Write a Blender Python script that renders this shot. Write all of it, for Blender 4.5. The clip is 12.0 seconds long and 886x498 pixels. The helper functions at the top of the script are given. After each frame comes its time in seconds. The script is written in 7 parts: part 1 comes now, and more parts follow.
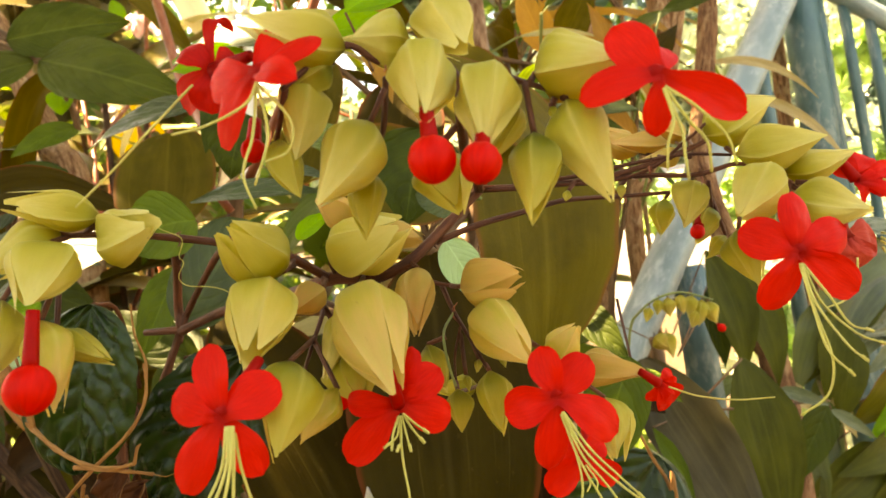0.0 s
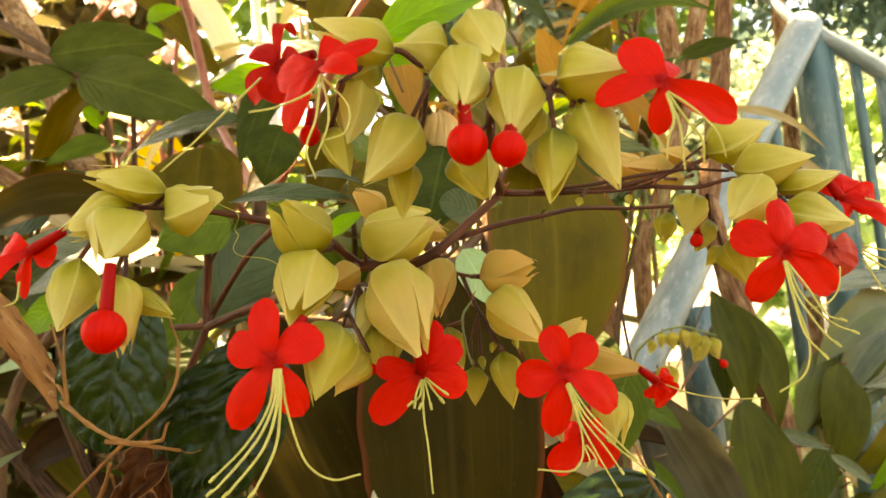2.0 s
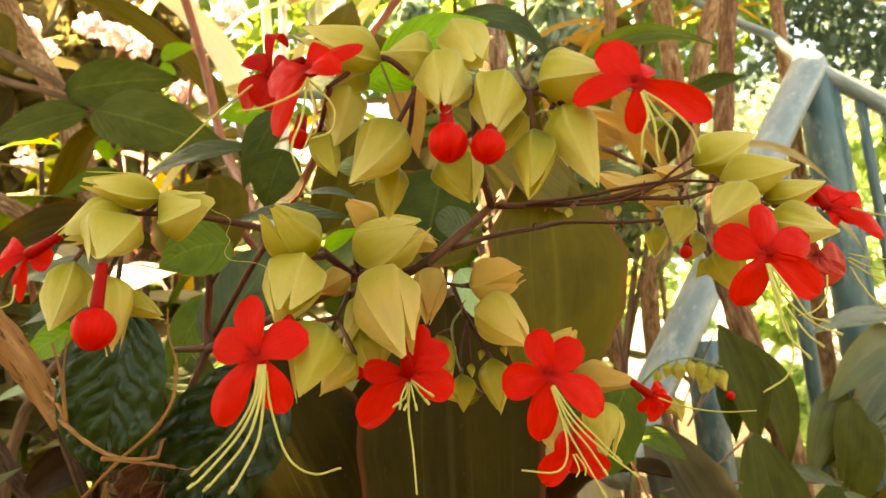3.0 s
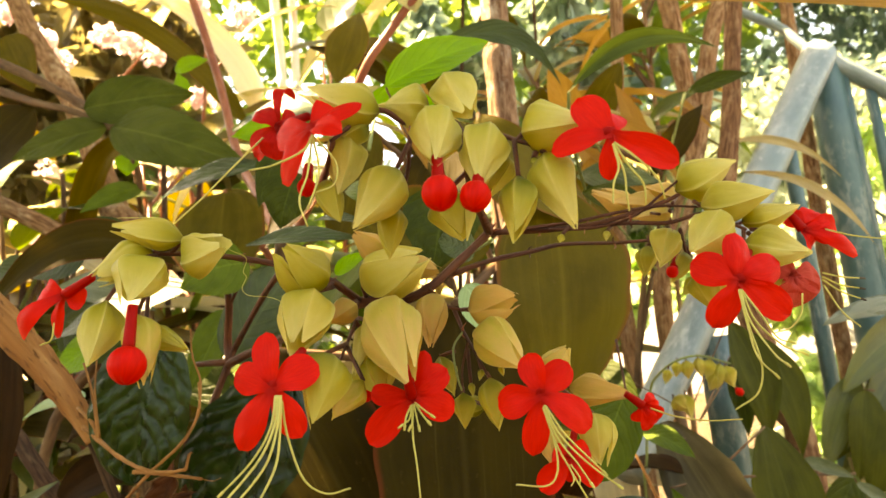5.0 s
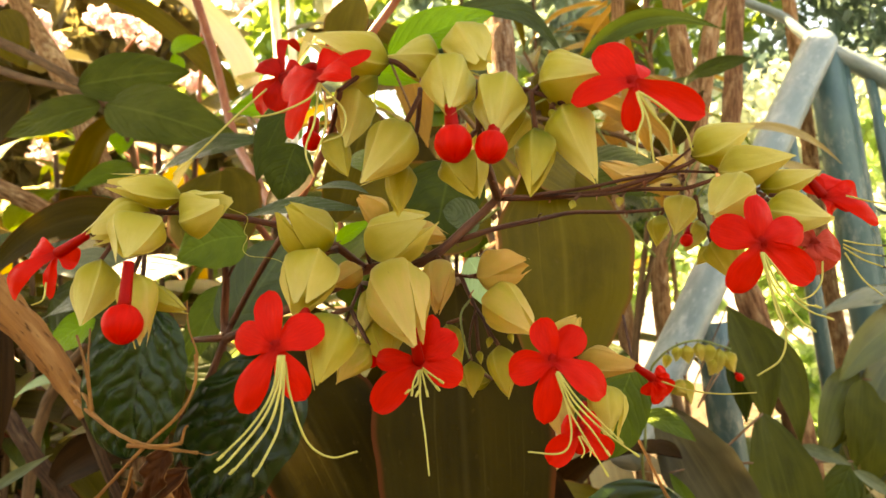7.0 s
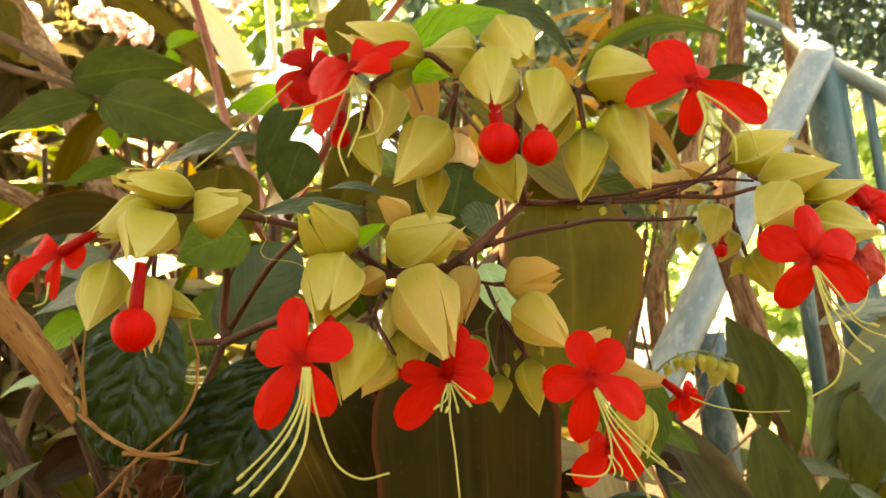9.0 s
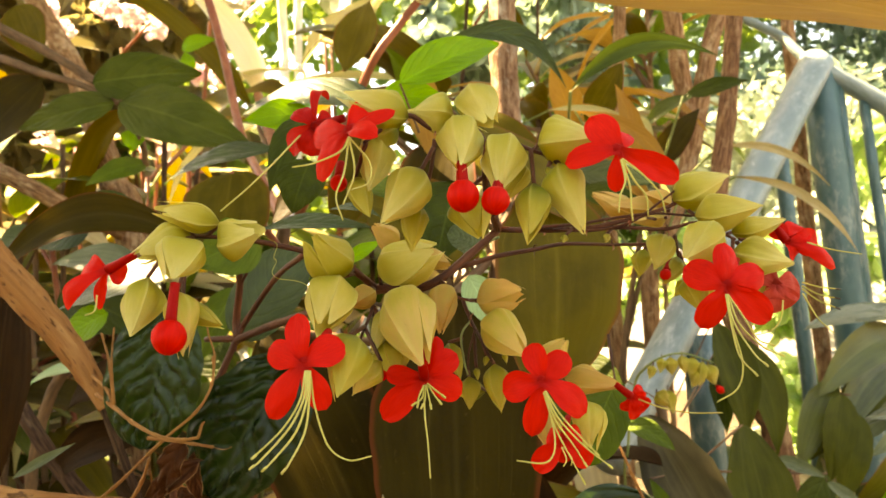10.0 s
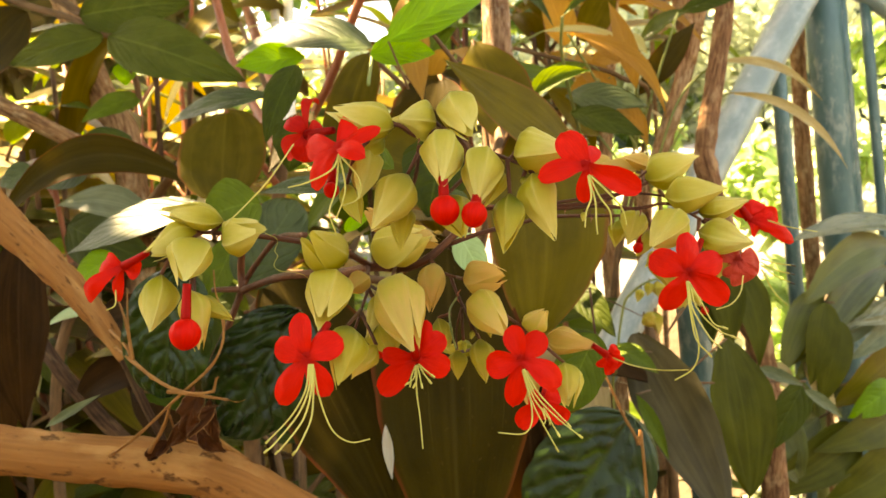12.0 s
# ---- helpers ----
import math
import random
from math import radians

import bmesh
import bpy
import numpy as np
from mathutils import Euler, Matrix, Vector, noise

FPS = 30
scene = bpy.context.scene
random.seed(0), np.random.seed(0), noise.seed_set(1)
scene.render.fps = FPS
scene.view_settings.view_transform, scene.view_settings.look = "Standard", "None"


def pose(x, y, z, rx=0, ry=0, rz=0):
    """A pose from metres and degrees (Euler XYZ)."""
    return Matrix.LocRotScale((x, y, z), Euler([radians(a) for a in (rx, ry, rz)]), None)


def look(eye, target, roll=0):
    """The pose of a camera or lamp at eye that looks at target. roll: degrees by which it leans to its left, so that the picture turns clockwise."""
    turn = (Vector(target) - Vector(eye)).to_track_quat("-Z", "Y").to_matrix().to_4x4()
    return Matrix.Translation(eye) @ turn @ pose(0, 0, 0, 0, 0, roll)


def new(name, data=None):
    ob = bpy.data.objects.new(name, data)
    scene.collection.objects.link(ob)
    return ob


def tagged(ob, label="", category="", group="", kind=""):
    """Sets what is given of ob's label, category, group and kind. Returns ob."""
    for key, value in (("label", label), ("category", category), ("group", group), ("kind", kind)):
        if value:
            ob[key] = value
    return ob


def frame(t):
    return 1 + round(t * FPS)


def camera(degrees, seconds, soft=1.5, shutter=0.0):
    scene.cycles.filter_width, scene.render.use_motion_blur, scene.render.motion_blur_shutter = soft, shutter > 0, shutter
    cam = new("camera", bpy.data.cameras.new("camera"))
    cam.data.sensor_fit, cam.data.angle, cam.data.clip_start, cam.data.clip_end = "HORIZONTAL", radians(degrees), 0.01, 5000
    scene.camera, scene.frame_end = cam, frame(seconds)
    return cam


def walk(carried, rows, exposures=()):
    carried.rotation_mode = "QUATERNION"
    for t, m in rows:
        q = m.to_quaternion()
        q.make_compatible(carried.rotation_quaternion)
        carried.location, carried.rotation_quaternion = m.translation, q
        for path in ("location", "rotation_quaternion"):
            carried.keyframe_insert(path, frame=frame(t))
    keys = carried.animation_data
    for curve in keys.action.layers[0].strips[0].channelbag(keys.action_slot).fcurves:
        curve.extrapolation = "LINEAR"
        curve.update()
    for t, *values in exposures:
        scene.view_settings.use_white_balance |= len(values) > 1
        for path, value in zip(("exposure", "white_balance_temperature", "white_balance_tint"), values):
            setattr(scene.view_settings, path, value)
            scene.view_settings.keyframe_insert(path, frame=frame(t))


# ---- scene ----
cam = camera(61.8, 12.0, soft=1.5)
cam.data.dof.use_dof = True
cam.data.dof.focus_distance = 0.215
cam.data.dof.aperture_fstop = 34.0
METRES, EYE, TILT, LEAN, TURN = 0.2, 1.2, 3.0, 8.0, 0.0
ROWS = [
    (0.0, 0.0, 0.0, 0.0, 0.0, 0.0, -0.0),
    (0.5, -0.0088, -0.0057, -0.0143, 0.02, 0.11, -0.68),
    (1.0, -0.0454, -0.0397, -0.0269, 0.15, 0.73, -1.69),
    (1.5, -0.0342, -0.0455, -0.0315, 0.11, 0.78, -1.8),
    (2.0, -0.0188, -0.1042, -0.068, 0.56, 3.01, -2.96),
    (2.5, 0.0002, -0.1116, -0.1084, 0.69, 5.09, -3.47),
    (3.0, 0.0142, -0.1139, -0.1126, 1.41, 6.1, -3.13),
    (3.2, 0.0247, -0.1146, -0.1031, 2.08, 6.96, -2.47),
    (4.8, 0.0333, -0.1948, -0.0642, 3.11, 5.69, -2.49),
    (5.0, 0.0404, -0.2004, -0.0688, 2.84, 5.6, -1.81),
    (5.5, 0.026, -0.1875, -0.0798, 2.66, 5.83, -2.1),
    (6.0, 0.0313, -0.1886, -0.0882, 2.96, 5.09, -2.05),
    (6.5, 0.0421, -0.1698, -0.0879, 2.44, 4.83, -2.14),
    (7.0, 0.0196, -0.1579, -0.1056, 2.36, 4.89, -2.36),
    (8.8, -0.028, -0.1093, -0.0982, 1.11, 5.34, -3.29),
    (9.0, -0.0383, -0.1041, -0.1002, 1.27, 5.21, -3.42),
    (9.5, -0.04, -0.1311, -0.105, 0.81, 4.33, -4.17),
    (10.0, 0.0056, -0.2968, -0.0678, 1.79, 4.65, -4.47),
    (10.5, 0.0215, -0.3241, -0.0993, 1.71, 3.73, -4.58),
    (11.0, 0.044, -0.3174, 0.0032, 0.82, 0.41, -3.38),
    (11.5, 0.0679, -0.32, 0.0375, 0.87, -2.66, -2.99),
    (12.0, 0.0198, -0.3989, 0.0763, 1.76, -3.05, -3.16),
]
EXPOSURES = [(0.0, 3.91, 13000.0, 12.0), (2.0, 3.91, 13000.0, 12.0), (3.0, 3.83, 13000.0, 12.0), (5.5, 3.82, 13000.0, 12.0), (7.0, 3.79, 13000.0, 12.0), (9.5, 3.79, 13000.0, 12.0), (12.0, 3.85, 13000.0, 12.0)]
SUN_EL, SUN_AZ, SUN_POWER = radians(60), radians(-75), 5.0

walk(cam, [(t, pose(0, 0, EYE, TILT, LEAN, TURN) @ pose(METRES * x, METRES * y, METRES * z, 90 + pitch, roll, yaw)) for t, x, y, z, yaw, pitch, roll in ROWS], EXPOSURES)

# ---- light ----
world = bpy.data.worlds.new("sky")
scene.world = world
world.use_nodes = True
wn = world.node_tree.nodes
wl = world.node_tree.links
sky = wn.new("ShaderNodeTexSky")
sky.sky_type = "NISHITA"
sky.sun_disc = False
sky.sun_elevation = SUN_EL
sky.sun_rotation = SUN_AZ
sky.dust_density = 2.0
wn["Background"].inputs["Strength"].default_value = 0.08
wl.new(sky.outputs[0], wn["Background"].inputs["Color"])
sun = new("sun", bpy.data.lights.new("sun", "SUN"))
sun.data.energy = SUN_POWER
sun.data.angle = radians(0.53)
sun.data.color = (1.0, 0.93, 0.82)
to_sun = Vector((math.cos(SUN_EL) * math.sin(SUN_AZ), math.cos(SUN_EL) * math.cos(SUN_AZ), math.sin(SUN_EL)))
sun.matrix_world = look((0, 0, 30), Vector((0, 0, 30)) - to_sun)


# ---- materials ----
class Tree:
    """A short way to write node trees."""

    def __init__(self, name):
        self.mat = bpy.data.materials.new(name)
        self.mat.use_nodes = True
        self.t = self.mat.node_tree
        self.t.nodes.clear()

    def n(self, kind, out=0, **ins):
        node = self.t.nodes.new("ShaderNode" + kind)
        for key, value in ins.items():
            key = key.replace("_", " ")
            if key.startswith("i "):
                socket = node.inputs[int(key[2:])]
            elif key in node.inputs:
                socket = node.inputs[key]
            else:
                raise KeyError(key)
            if isinstance(value, bpy.types.NodeSocket):
                self.t.links.new(value, socket)
            else:
                socket.default_value = (*value, 1) if socket.type == "RGBA" and len(value) == 3 else value
        return node.outputs[out]

    def math(self, op, a, b=0.0, c=0.0):
        node = self.t.nodes.new("ShaderNodeMath")
        node.operation = op
        for i, value in enumerate((a, b, c)):
            if isinstance(value, bpy.types.NodeSocket):
                self.t.links.new(value, node.inputs[i])
            else:
                node.inputs[i].default_value = value
        return node.outputs[0]

    def mix(self, fac, a, b):
        node = self.t.nodes.new("ShaderNodeMix")
        node.data_type = "RGBA"
        for i, value in ((0, fac), (6, a), (7, b)):
            if isinstance(value, bpy.types.NodeSocket):
                self.t.links.new(value, node.inputs[i])
            else:
                node.inputs[i].default_value = (*value, 1) if isinstance(value, tuple) and len(value) == 3 else value
        return node.outputs[2]

    def step(self, value, lo, hi):
        node = self.t.nodes.new("ShaderNodeMapRange")
        node.interpolation_type = "SMOOTHSTEP"
        self.t.links.new(value, node.inputs[0])
        node.inputs[1].default_value = lo
        node.inputs[2].default_value = hi
        return node.outputs[0]

    def noise(self, vector, scale, detail=4.0, rough=0.55):
        return self.n("TexNoise", 0, Vector=vector, Scale=scale, Detail=detail, Roughness=rough)

    def uv(self):
        sep = self.t.nodes.new("ShaderNodeSeparateXYZ")
        tex = self.t.nodes.new("ShaderNodeTexCoord")
        self.t.links.new(tex.outputs["UV"], sep.inputs[0])
        return sep.outputs[0], sep.outputs[1], tex.outputs["UV"], tex.outputs["Object"]

    def scaled(self, vector, sx, sy, sz=1.0):
        return self.n("Mapping", 0, Vector=vector, Scale=(sx, sy, sz))

    def rand(self):
        return self.n("ObjectInfo", "Random")

    def shift(self, vector):
        """The coordinates, moved by each object's own random number."""
        r = self.math("MULTIPLY", self.rand(), 37.0)
        node = self.t.nodes.new("ShaderNodeVectorMath")
        self.t.links.new(vector, node.inputs[0])
        self.t.links.new(r, node.inputs[1])
        return node.outputs[0]

    def bump(self, height, strength, distance):
        return self.n("Bump", 0, Height=height, Strength=strength, Distance=distance)

    def done(self, shader):
        out = self.t.nodes.new("ShaderNodeOutputMaterial")
        self.t.links.new(shader, out.inputs[0])
        return self.mat

    def leafy(self, color, through_color, amount, rough, normal=None, spec=0.4, sheen=0.0):
        ins = {"Base_Color": color, "Roughness": rough, "Specular_IOR_Level": spec}
        if normal is not None:
            ins["Normal"] = normal
        p = self.n("BsdfPrincipled", 0, **ins)
        tr = {"Color": through_color}
        if normal is not None:
            tr["Normal"] = normal
        q = self.n("BsdfTranslucent", 0, **tr)
        return self.done(self.n("MixShader", 0, i_0=amount, i_1=p, i_2=q))


def leaf_material(name, dark, light, glow, amount=0.3, rough=0.4, veins=6.5, stripes=0.0, spots=0.0, midrib=0.5, relief=0.4, spec=0.16, rim=None, lines=0.0):
    """A leaf: blotches, side veins or long stripes, a paler midrib, a coloured rim, fine pale lines along it."""
    t = Tree(name)
    x, y, uv, ob = t.uv()
    big = t.noise(t.shift(t.scaled(uv, 2.0, 3.0)), 1.6)
    fine = t.noise(t.shift(t.scaled(uv, 8.0, 8.0)), 9.0, 6.0, 0.65)
    fac = t.math("ADD", t.math("MULTIPLY", t.step(big, 0.3, 0.7), 0.6), t.math("MULTIPLY", fine, 0.4))
    fac = t.math("ADD", fac, t.math("MULTIPLY", t.math("SUBTRACT", t.rand(), 0.5), 0.5))
    col = t.mix(t.step(fac, 0.0, 1.0), dark, light)
    across = t.math("ABSOLUTE", t.math("SUBTRACT", x, 0.5))
    height = t.math("MULTIPLY", fine, 0.35)
    if veins:
        bow = t.math("ADD", t.math("MULTIPLY", across, veins * 0.42), t.math("MULTIPLY", t.math("MULTIPLY", across, across), veins * 0.75))
        run = t.math("ADD", t.math("SUBTRACT", t.math("MULTIPLY", y, veins), bow), t.math("MULTIPLY", t.noise(t.shift(t.scaled(uv, 3.0, 4.0)), 1.3, 2.0), 0.7))
        line = t.math("PINGPONG", run, 0.5)
        vein = t.math("SUBTRACT", 1.0, t.step(line, 0.0, 0.06))
        col = t.mix(t.math("MULTIPLY", vein, 0.24), col, tuple(min(1, 1.6 * c + 0.01) for c in light))
        height = t.math("SUBTRACT", height, t.math("MULTIPLY", t.math("SUBTRACT", 1.0, t.step(line, 0.0, 0.3)), 0.35))
    if stripes:
        run = t.noise(t.shift(t.scaled(uv, stripes, 1.2)), 1.0, 5.0, 0.6)
        col = t.mix(t.math("MULTIPLY", t.step(run, 0.42, 0.72), 0.38), col, tuple(min(1, 1.7 * c + 0.004) for c in light))
        height = t.math("ADD", height, run)
    if lines:
        hair = t.noise(t.shift(t.scaled(uv, 46.0, 1.1)), 1.0, 3.0, 0.5)
        col = t.mix(t.math("MULTIPLY", t.step(hair, 0.64, 0.72), lines), col, tuple(min(1, 3.2 * c + 0.02) for c in light))
    if rim:
        col = t.mix(t.math("MULTIPLY", t.step(across, 0.455, 0.49), 0.75), col, rim)
    if midrib:
        rib = t.math("SUBTRACT", 1.0, t.step(across, 0.0, 0.03))
        col = t.mix(t.math("MULTIPLY", rib, midrib), col, tuple(min(1, 1.9 * c + 0.012) for c in light))
    if spots:
        dirt = t.noise(t.shift(t.scaled(uv, 9.0, 14.0)), 3.0, 3.0)
        col = t.mix(t.math("MULTIPLY", t.step(dirt, 0.66, 0.74), spots), col, (0.16, 0.09, 0.03))
    glowing = t.mix(t.math("MULTIPLY", fac, 0.5), glow, tuple(0.6 * g for g in glow))
    shine = t.math("ADD", rough - 0.08, t.math("MULTIPLY", big, 0.2))
    return t.leafy(col, glowing, amount, shine, t.bump(height, relief, 0.002), spec)


def calyx_material(name, base, body, tip, glow, blush=(0.75, 0.38, 0.16), blush_at=0.75):
    """A papery calyx: dark green where it joins the stalk, paler to the tip, faintly veined, some with a tan blush and small specks."""
    t = Tree(name)
    x, y, uv, ob = t.uv()
    fine = t.noise(t.shift(t.scaled(uv, 9.0, 1.6)), 2.2, 5.0, 0.6)
    blotch = t.noise(t.shift(t.scaled(uv, 1.6, 2.0)), 1.6, 3.0)
    grain = t.noise(t.shift(t.scaled(uv, 12.0, 18.0)), 3.0, 4.0, 0.6)
    mid = t.math("ABSOLUTE", t.math("SUBTRACT", x, 0.5))
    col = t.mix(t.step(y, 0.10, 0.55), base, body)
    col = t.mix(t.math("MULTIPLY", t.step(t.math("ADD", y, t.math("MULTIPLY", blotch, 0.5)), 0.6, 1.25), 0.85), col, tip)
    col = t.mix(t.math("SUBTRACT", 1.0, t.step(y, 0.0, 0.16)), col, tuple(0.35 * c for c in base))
    col = t.mix(t.math("MULTIPLY", t.step(fine, 0.45, 0.7), 0.12), col, tuple(0.72 * c for c in body))
    col = t.mix(t.math("MULTIPLY", t.step(mid, 0.34, 0.5), 0.35), col, tip)
    shade = t.math("MULTIPLY", t.step(t.rand(), 0.2, 1.0), 0.35)
    col = t.mix(shade, col, tuple(0.8 * a + 0.2 * b for a, b in zip(body, base)))
    mark = t.math("MULTIPLY", t.step(t.rand(), blush_at, blush_at + 0.15), t.step(t.math("ADD", t.math("MULTIPLY", blotch, 0.8), t.math("MULTIPLY", y, 0.4)), 0.35, 0.85))
    col = t.mix(t.math("MULTIPLY", mark, 0.42), col, blush)
    dots = t.noise(t.shift(t.scaled(uv, 6.0, 6.0)), 4.0, 2.0)
    col = t.mix(t.math("MULTIPLY", t.step(dots, 0.72, 0.78), 0.55), col, (0.24, 0.13, 0.04))
    height = t.math("ADD", t.math("MULTIPLY", fine, 0.6), t.math("ADD", t.math("MULTIPLY", grain, 0.3), t.math("MULTIPLY", blotch, 1.5)))
    return t.leafy(col, t.mix(0.5, col, glow), 0.36, 0.48, t.bump(height, 0.22, 0.0008), 0.2)


def petal_material(name, deep, lit, glow):
    t = Tree(name)
    x, y, uv, ob = t.uv()
    fine = t.noise(t.shift(t.scaled(uv, 14.0, 2.0)), 2.0, 5.0, 0.6)
    col = t.mix(t.step(fine, 0.3, 0.75), deep, lit)
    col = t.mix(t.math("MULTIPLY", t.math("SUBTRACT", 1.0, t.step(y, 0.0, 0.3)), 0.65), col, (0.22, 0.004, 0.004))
    return t.leafy(col, glow, 0.30, 0.5, t.bump(fine, 0.3, 0.0004), 0.12)


def stem_material(name, dark, light, rough=0.55, stretch=30.0, relief=0.4):
    """Young stems and stalks: streaks along their length."""
    t = Tree(name)
    x, y, uv, ob = t.uv()
    run = t.noise(t.shift(t.scaled(uv, 5.0, stretch)), 2.0, 5.0, 0.6)
    big = t.noise(t.shift(t.scaled(uv, 1.0, stretch)), 0.6, 2.0)
    col = t.mix(t.step(t.math("ADD", t.math("MULTIPLY", run, 0.6), t.math("MULTIPLY", big, 0.5)), 0.3, 0.8), dark, light)
    p = t.n("BsdfPrincipled", 0, Base_Color=col, Roughness=rough, Specular_IOR_Level=0.2, Normal=t.bump(run, relief, 0.001))
    return t.done(p)


def bark_material(name, dark, mid, light, scale=1.0):
    """Bark: long furrows, flakes and pale patches."""
    t = Tree(name)
    x, y, uv, ob = t.uv()
    furrow = t.noise(t.shift(t.scaled(uv, 13.0, 20.0 * scale)), 2.0, 8.0, 0.68)
    flake = t.noise(t.shift(t.scaled(uv, 5.0, 26.0 * scale)), 1.2, 6.0, 0.65)
    ring = t.noise(t.shift(t.scaled(uv, 0.8, 90.0 * scale)), 1.0, 3.0)
    col = t.mix(t.step(furrow, 0.35, 0.65), dark, mid)
    col = t.mix(t.math("MULTIPLY", t.step(flake, 0.5, 0.7), 0.75), col, light)
    col = t.mix(t.math("MULTIPLY", t.step(ring, 0.62, 0.72), 0.4), col, dark)
    h = t.math("ADD", furrow, t.math("MULTIPLY", flake, 0.6))
    p = t.n("BsdfPrincipled", 0, Base_Color=col, Roughness=0.85, Specular_IOR_Level=0.15, Normal=t.bump(h, 1.0, 0.006))
    return t.done(p)


def limb_material(name, dark, mid, light):
    """Worn bark: smooth and ochre, with long faint creases, a few short dark cracks and paler scuffs."""
    t = Tree(name)
    x, y, uv, ob = t.uv()
    crease = t.noise(t.shift(t.scaled(uv, 16.0, 9.0)), 1.6, 6.0, 0.6)
    scuff = t.noise(t.shift(t.scaled(uv, 3.0, 16.0)), 1.2, 5.0, 0.6)
    crack = t.noise(t.shift(t.scaled(uv, 11.0, 55.0)), 1.4, 4.0, 0.6)
    col = t.mix(t.step(crease, 0.25, 0.75), tuple(0.55 * (a + b) for a, b in zip(dark, mid)), mid)
    col = t.mix(t.math("MULTIPLY", t.step(scuff, 0.48, 0.7), 0.7), col, light)
    col = t.mix(t.math("MULTIPLY", t.step(crack, 0.585, 0.66), 0.8), col, dark)
    h = t.math("SUBTRACT", t.math("MULTIPLY", crease, 0.7), t.math("MULTIPLY", t.step(crack, 0.6, 0.7), 0.6))
    p = t.n("BsdfPrincipled", 0, Base_Color=col, Roughness=0.8, Specular_IOR_Level=0.12, Normal=t.bump(h, 0.8, 0.003))
    return t.done(p)


def paint_material(name, paint, worn, under, rubbed=None):
    """Old paint on a rail: rubbed pale, with bare streaks and grime. rubbed: the side, 0 to 1 round the rail, painted
    paler for wear to the primer and for the light on it.
    """
    t = Tree(name)
    x, y, uv, ob = t.uv()
    streak = t.noise(t.shift(t.scaled(uv, 3.0, 6.0)), 1.5, 6.0, 0.65)
    chip = t.noise(t.shift(t.scaled(uv, 7.0, 16.0)), 1.8, 8.0, 0.72)
    big = t.noise(t.shift(t.scaled(uv, 1.0, 4.0)), 1.2, 3.0)
    col = t.mix(t.step(streak, 0.35, 0.7), paint, worn)
    col = t.mix(t.math("MULTIPLY", t.step(t.math("ADD", t.math("MULTIPLY", chip, 0.7), t.math("MULTIPLY", big, 0.45)), 0.60, 0.72), 0.4), col, under)
    if rubbed is not None:
        # one mask paints both the worn primer and the lit side
        off = t.math("PINGPONG", t.math("ADD", x, 1.0 - rubbed), 0.5)
        bare = t.math("SUBTRACT", 1.0, t.step(t.math("ADD", off, t.math("MULTIPLY", t.math("SUBTRACT", chip, 0.5), 0.5)), 0.15, 0.27))
        col = t.mix(t.math("MULTIPLY", bare, 0.85), col, t.mix(t.step(chip, 0.42, 0.6), tuple(0.75 * c for c in under), under))
    col = t.mix(t.math("MULTIPLY", t.step(big, 0.55, 0.8), 0.35), col, (0.10, 0.11, 0.10))
    rough = t.math("ADD", 0.24, t.math("MULTIPLY", streak, 0.35))
    p = t.n("BsdfPrincipled", 0, Base_Color=col, Roughness=rough, Normal=t.bump(t.math("ADD", chip, streak), 0.35, 0.002))
    return t.done(p)


def earth_material(name, a, b, c):
    t = Tree(name)
    x, y, uv, ob = t.uv()
    big = t.noise(ob, 1.3, 5.0, 0.6)
    small = t.noise(ob, 22.0, 8.0, 0.7)
    col = t.mix(t.step(big, 0.35, 0.65), a, b)
    col = t.mix(t.math("MULTIPLY", t.step(small, 0.5, 0.7), 0.7), col, c)
    p = t.n("BsdfPrincipled", 0, Base_Color=col, Roughness=0.95, Normal=t.bump(small, 0.8, 0.02))
    return t.done(p)


def crown_material(name, dark, light, glow, amount=0.35, rough=0.45):
    """Far leaves: each its own shade."""
    t = Tree(name)
    r = t.n("NewGeometry", "Random Per Island")
    x, y, uv, ob = t.uv()
    big = t.noise(ob, 1.5, 3.0)
    fac = t.math("ADD", t.math("MULTIPLY", r, 0.7), t.math("MULTIPLY", big, 0.4))
    col = t.mix(fac, dark, light)
    return t.leafy(col, t.mix(fac, tuple(0.7 * g for g in glow), glow), amount, rough)


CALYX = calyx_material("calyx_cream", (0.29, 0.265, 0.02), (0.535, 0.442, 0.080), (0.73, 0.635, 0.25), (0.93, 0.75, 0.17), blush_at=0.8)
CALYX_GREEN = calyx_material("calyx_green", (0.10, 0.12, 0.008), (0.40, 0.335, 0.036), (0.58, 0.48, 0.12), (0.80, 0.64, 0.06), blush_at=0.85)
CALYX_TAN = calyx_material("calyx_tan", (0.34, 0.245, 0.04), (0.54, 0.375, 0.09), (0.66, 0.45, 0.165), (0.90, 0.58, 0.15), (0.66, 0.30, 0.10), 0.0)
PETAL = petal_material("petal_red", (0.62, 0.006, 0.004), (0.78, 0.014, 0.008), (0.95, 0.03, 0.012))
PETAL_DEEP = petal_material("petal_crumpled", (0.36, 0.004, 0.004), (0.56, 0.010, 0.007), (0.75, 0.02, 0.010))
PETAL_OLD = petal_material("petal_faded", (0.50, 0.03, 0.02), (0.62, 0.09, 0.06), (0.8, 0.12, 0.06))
STAMEN = stem_material("stamen_cream", (0.44, 0.38, 0.075), (0.62, 0.54, 0.17), 0.5)
ANTHER = stem_material("anther_dark", (0.03, 0.03, 0.03), (0.14, 0.11, 0.07), 0.8)
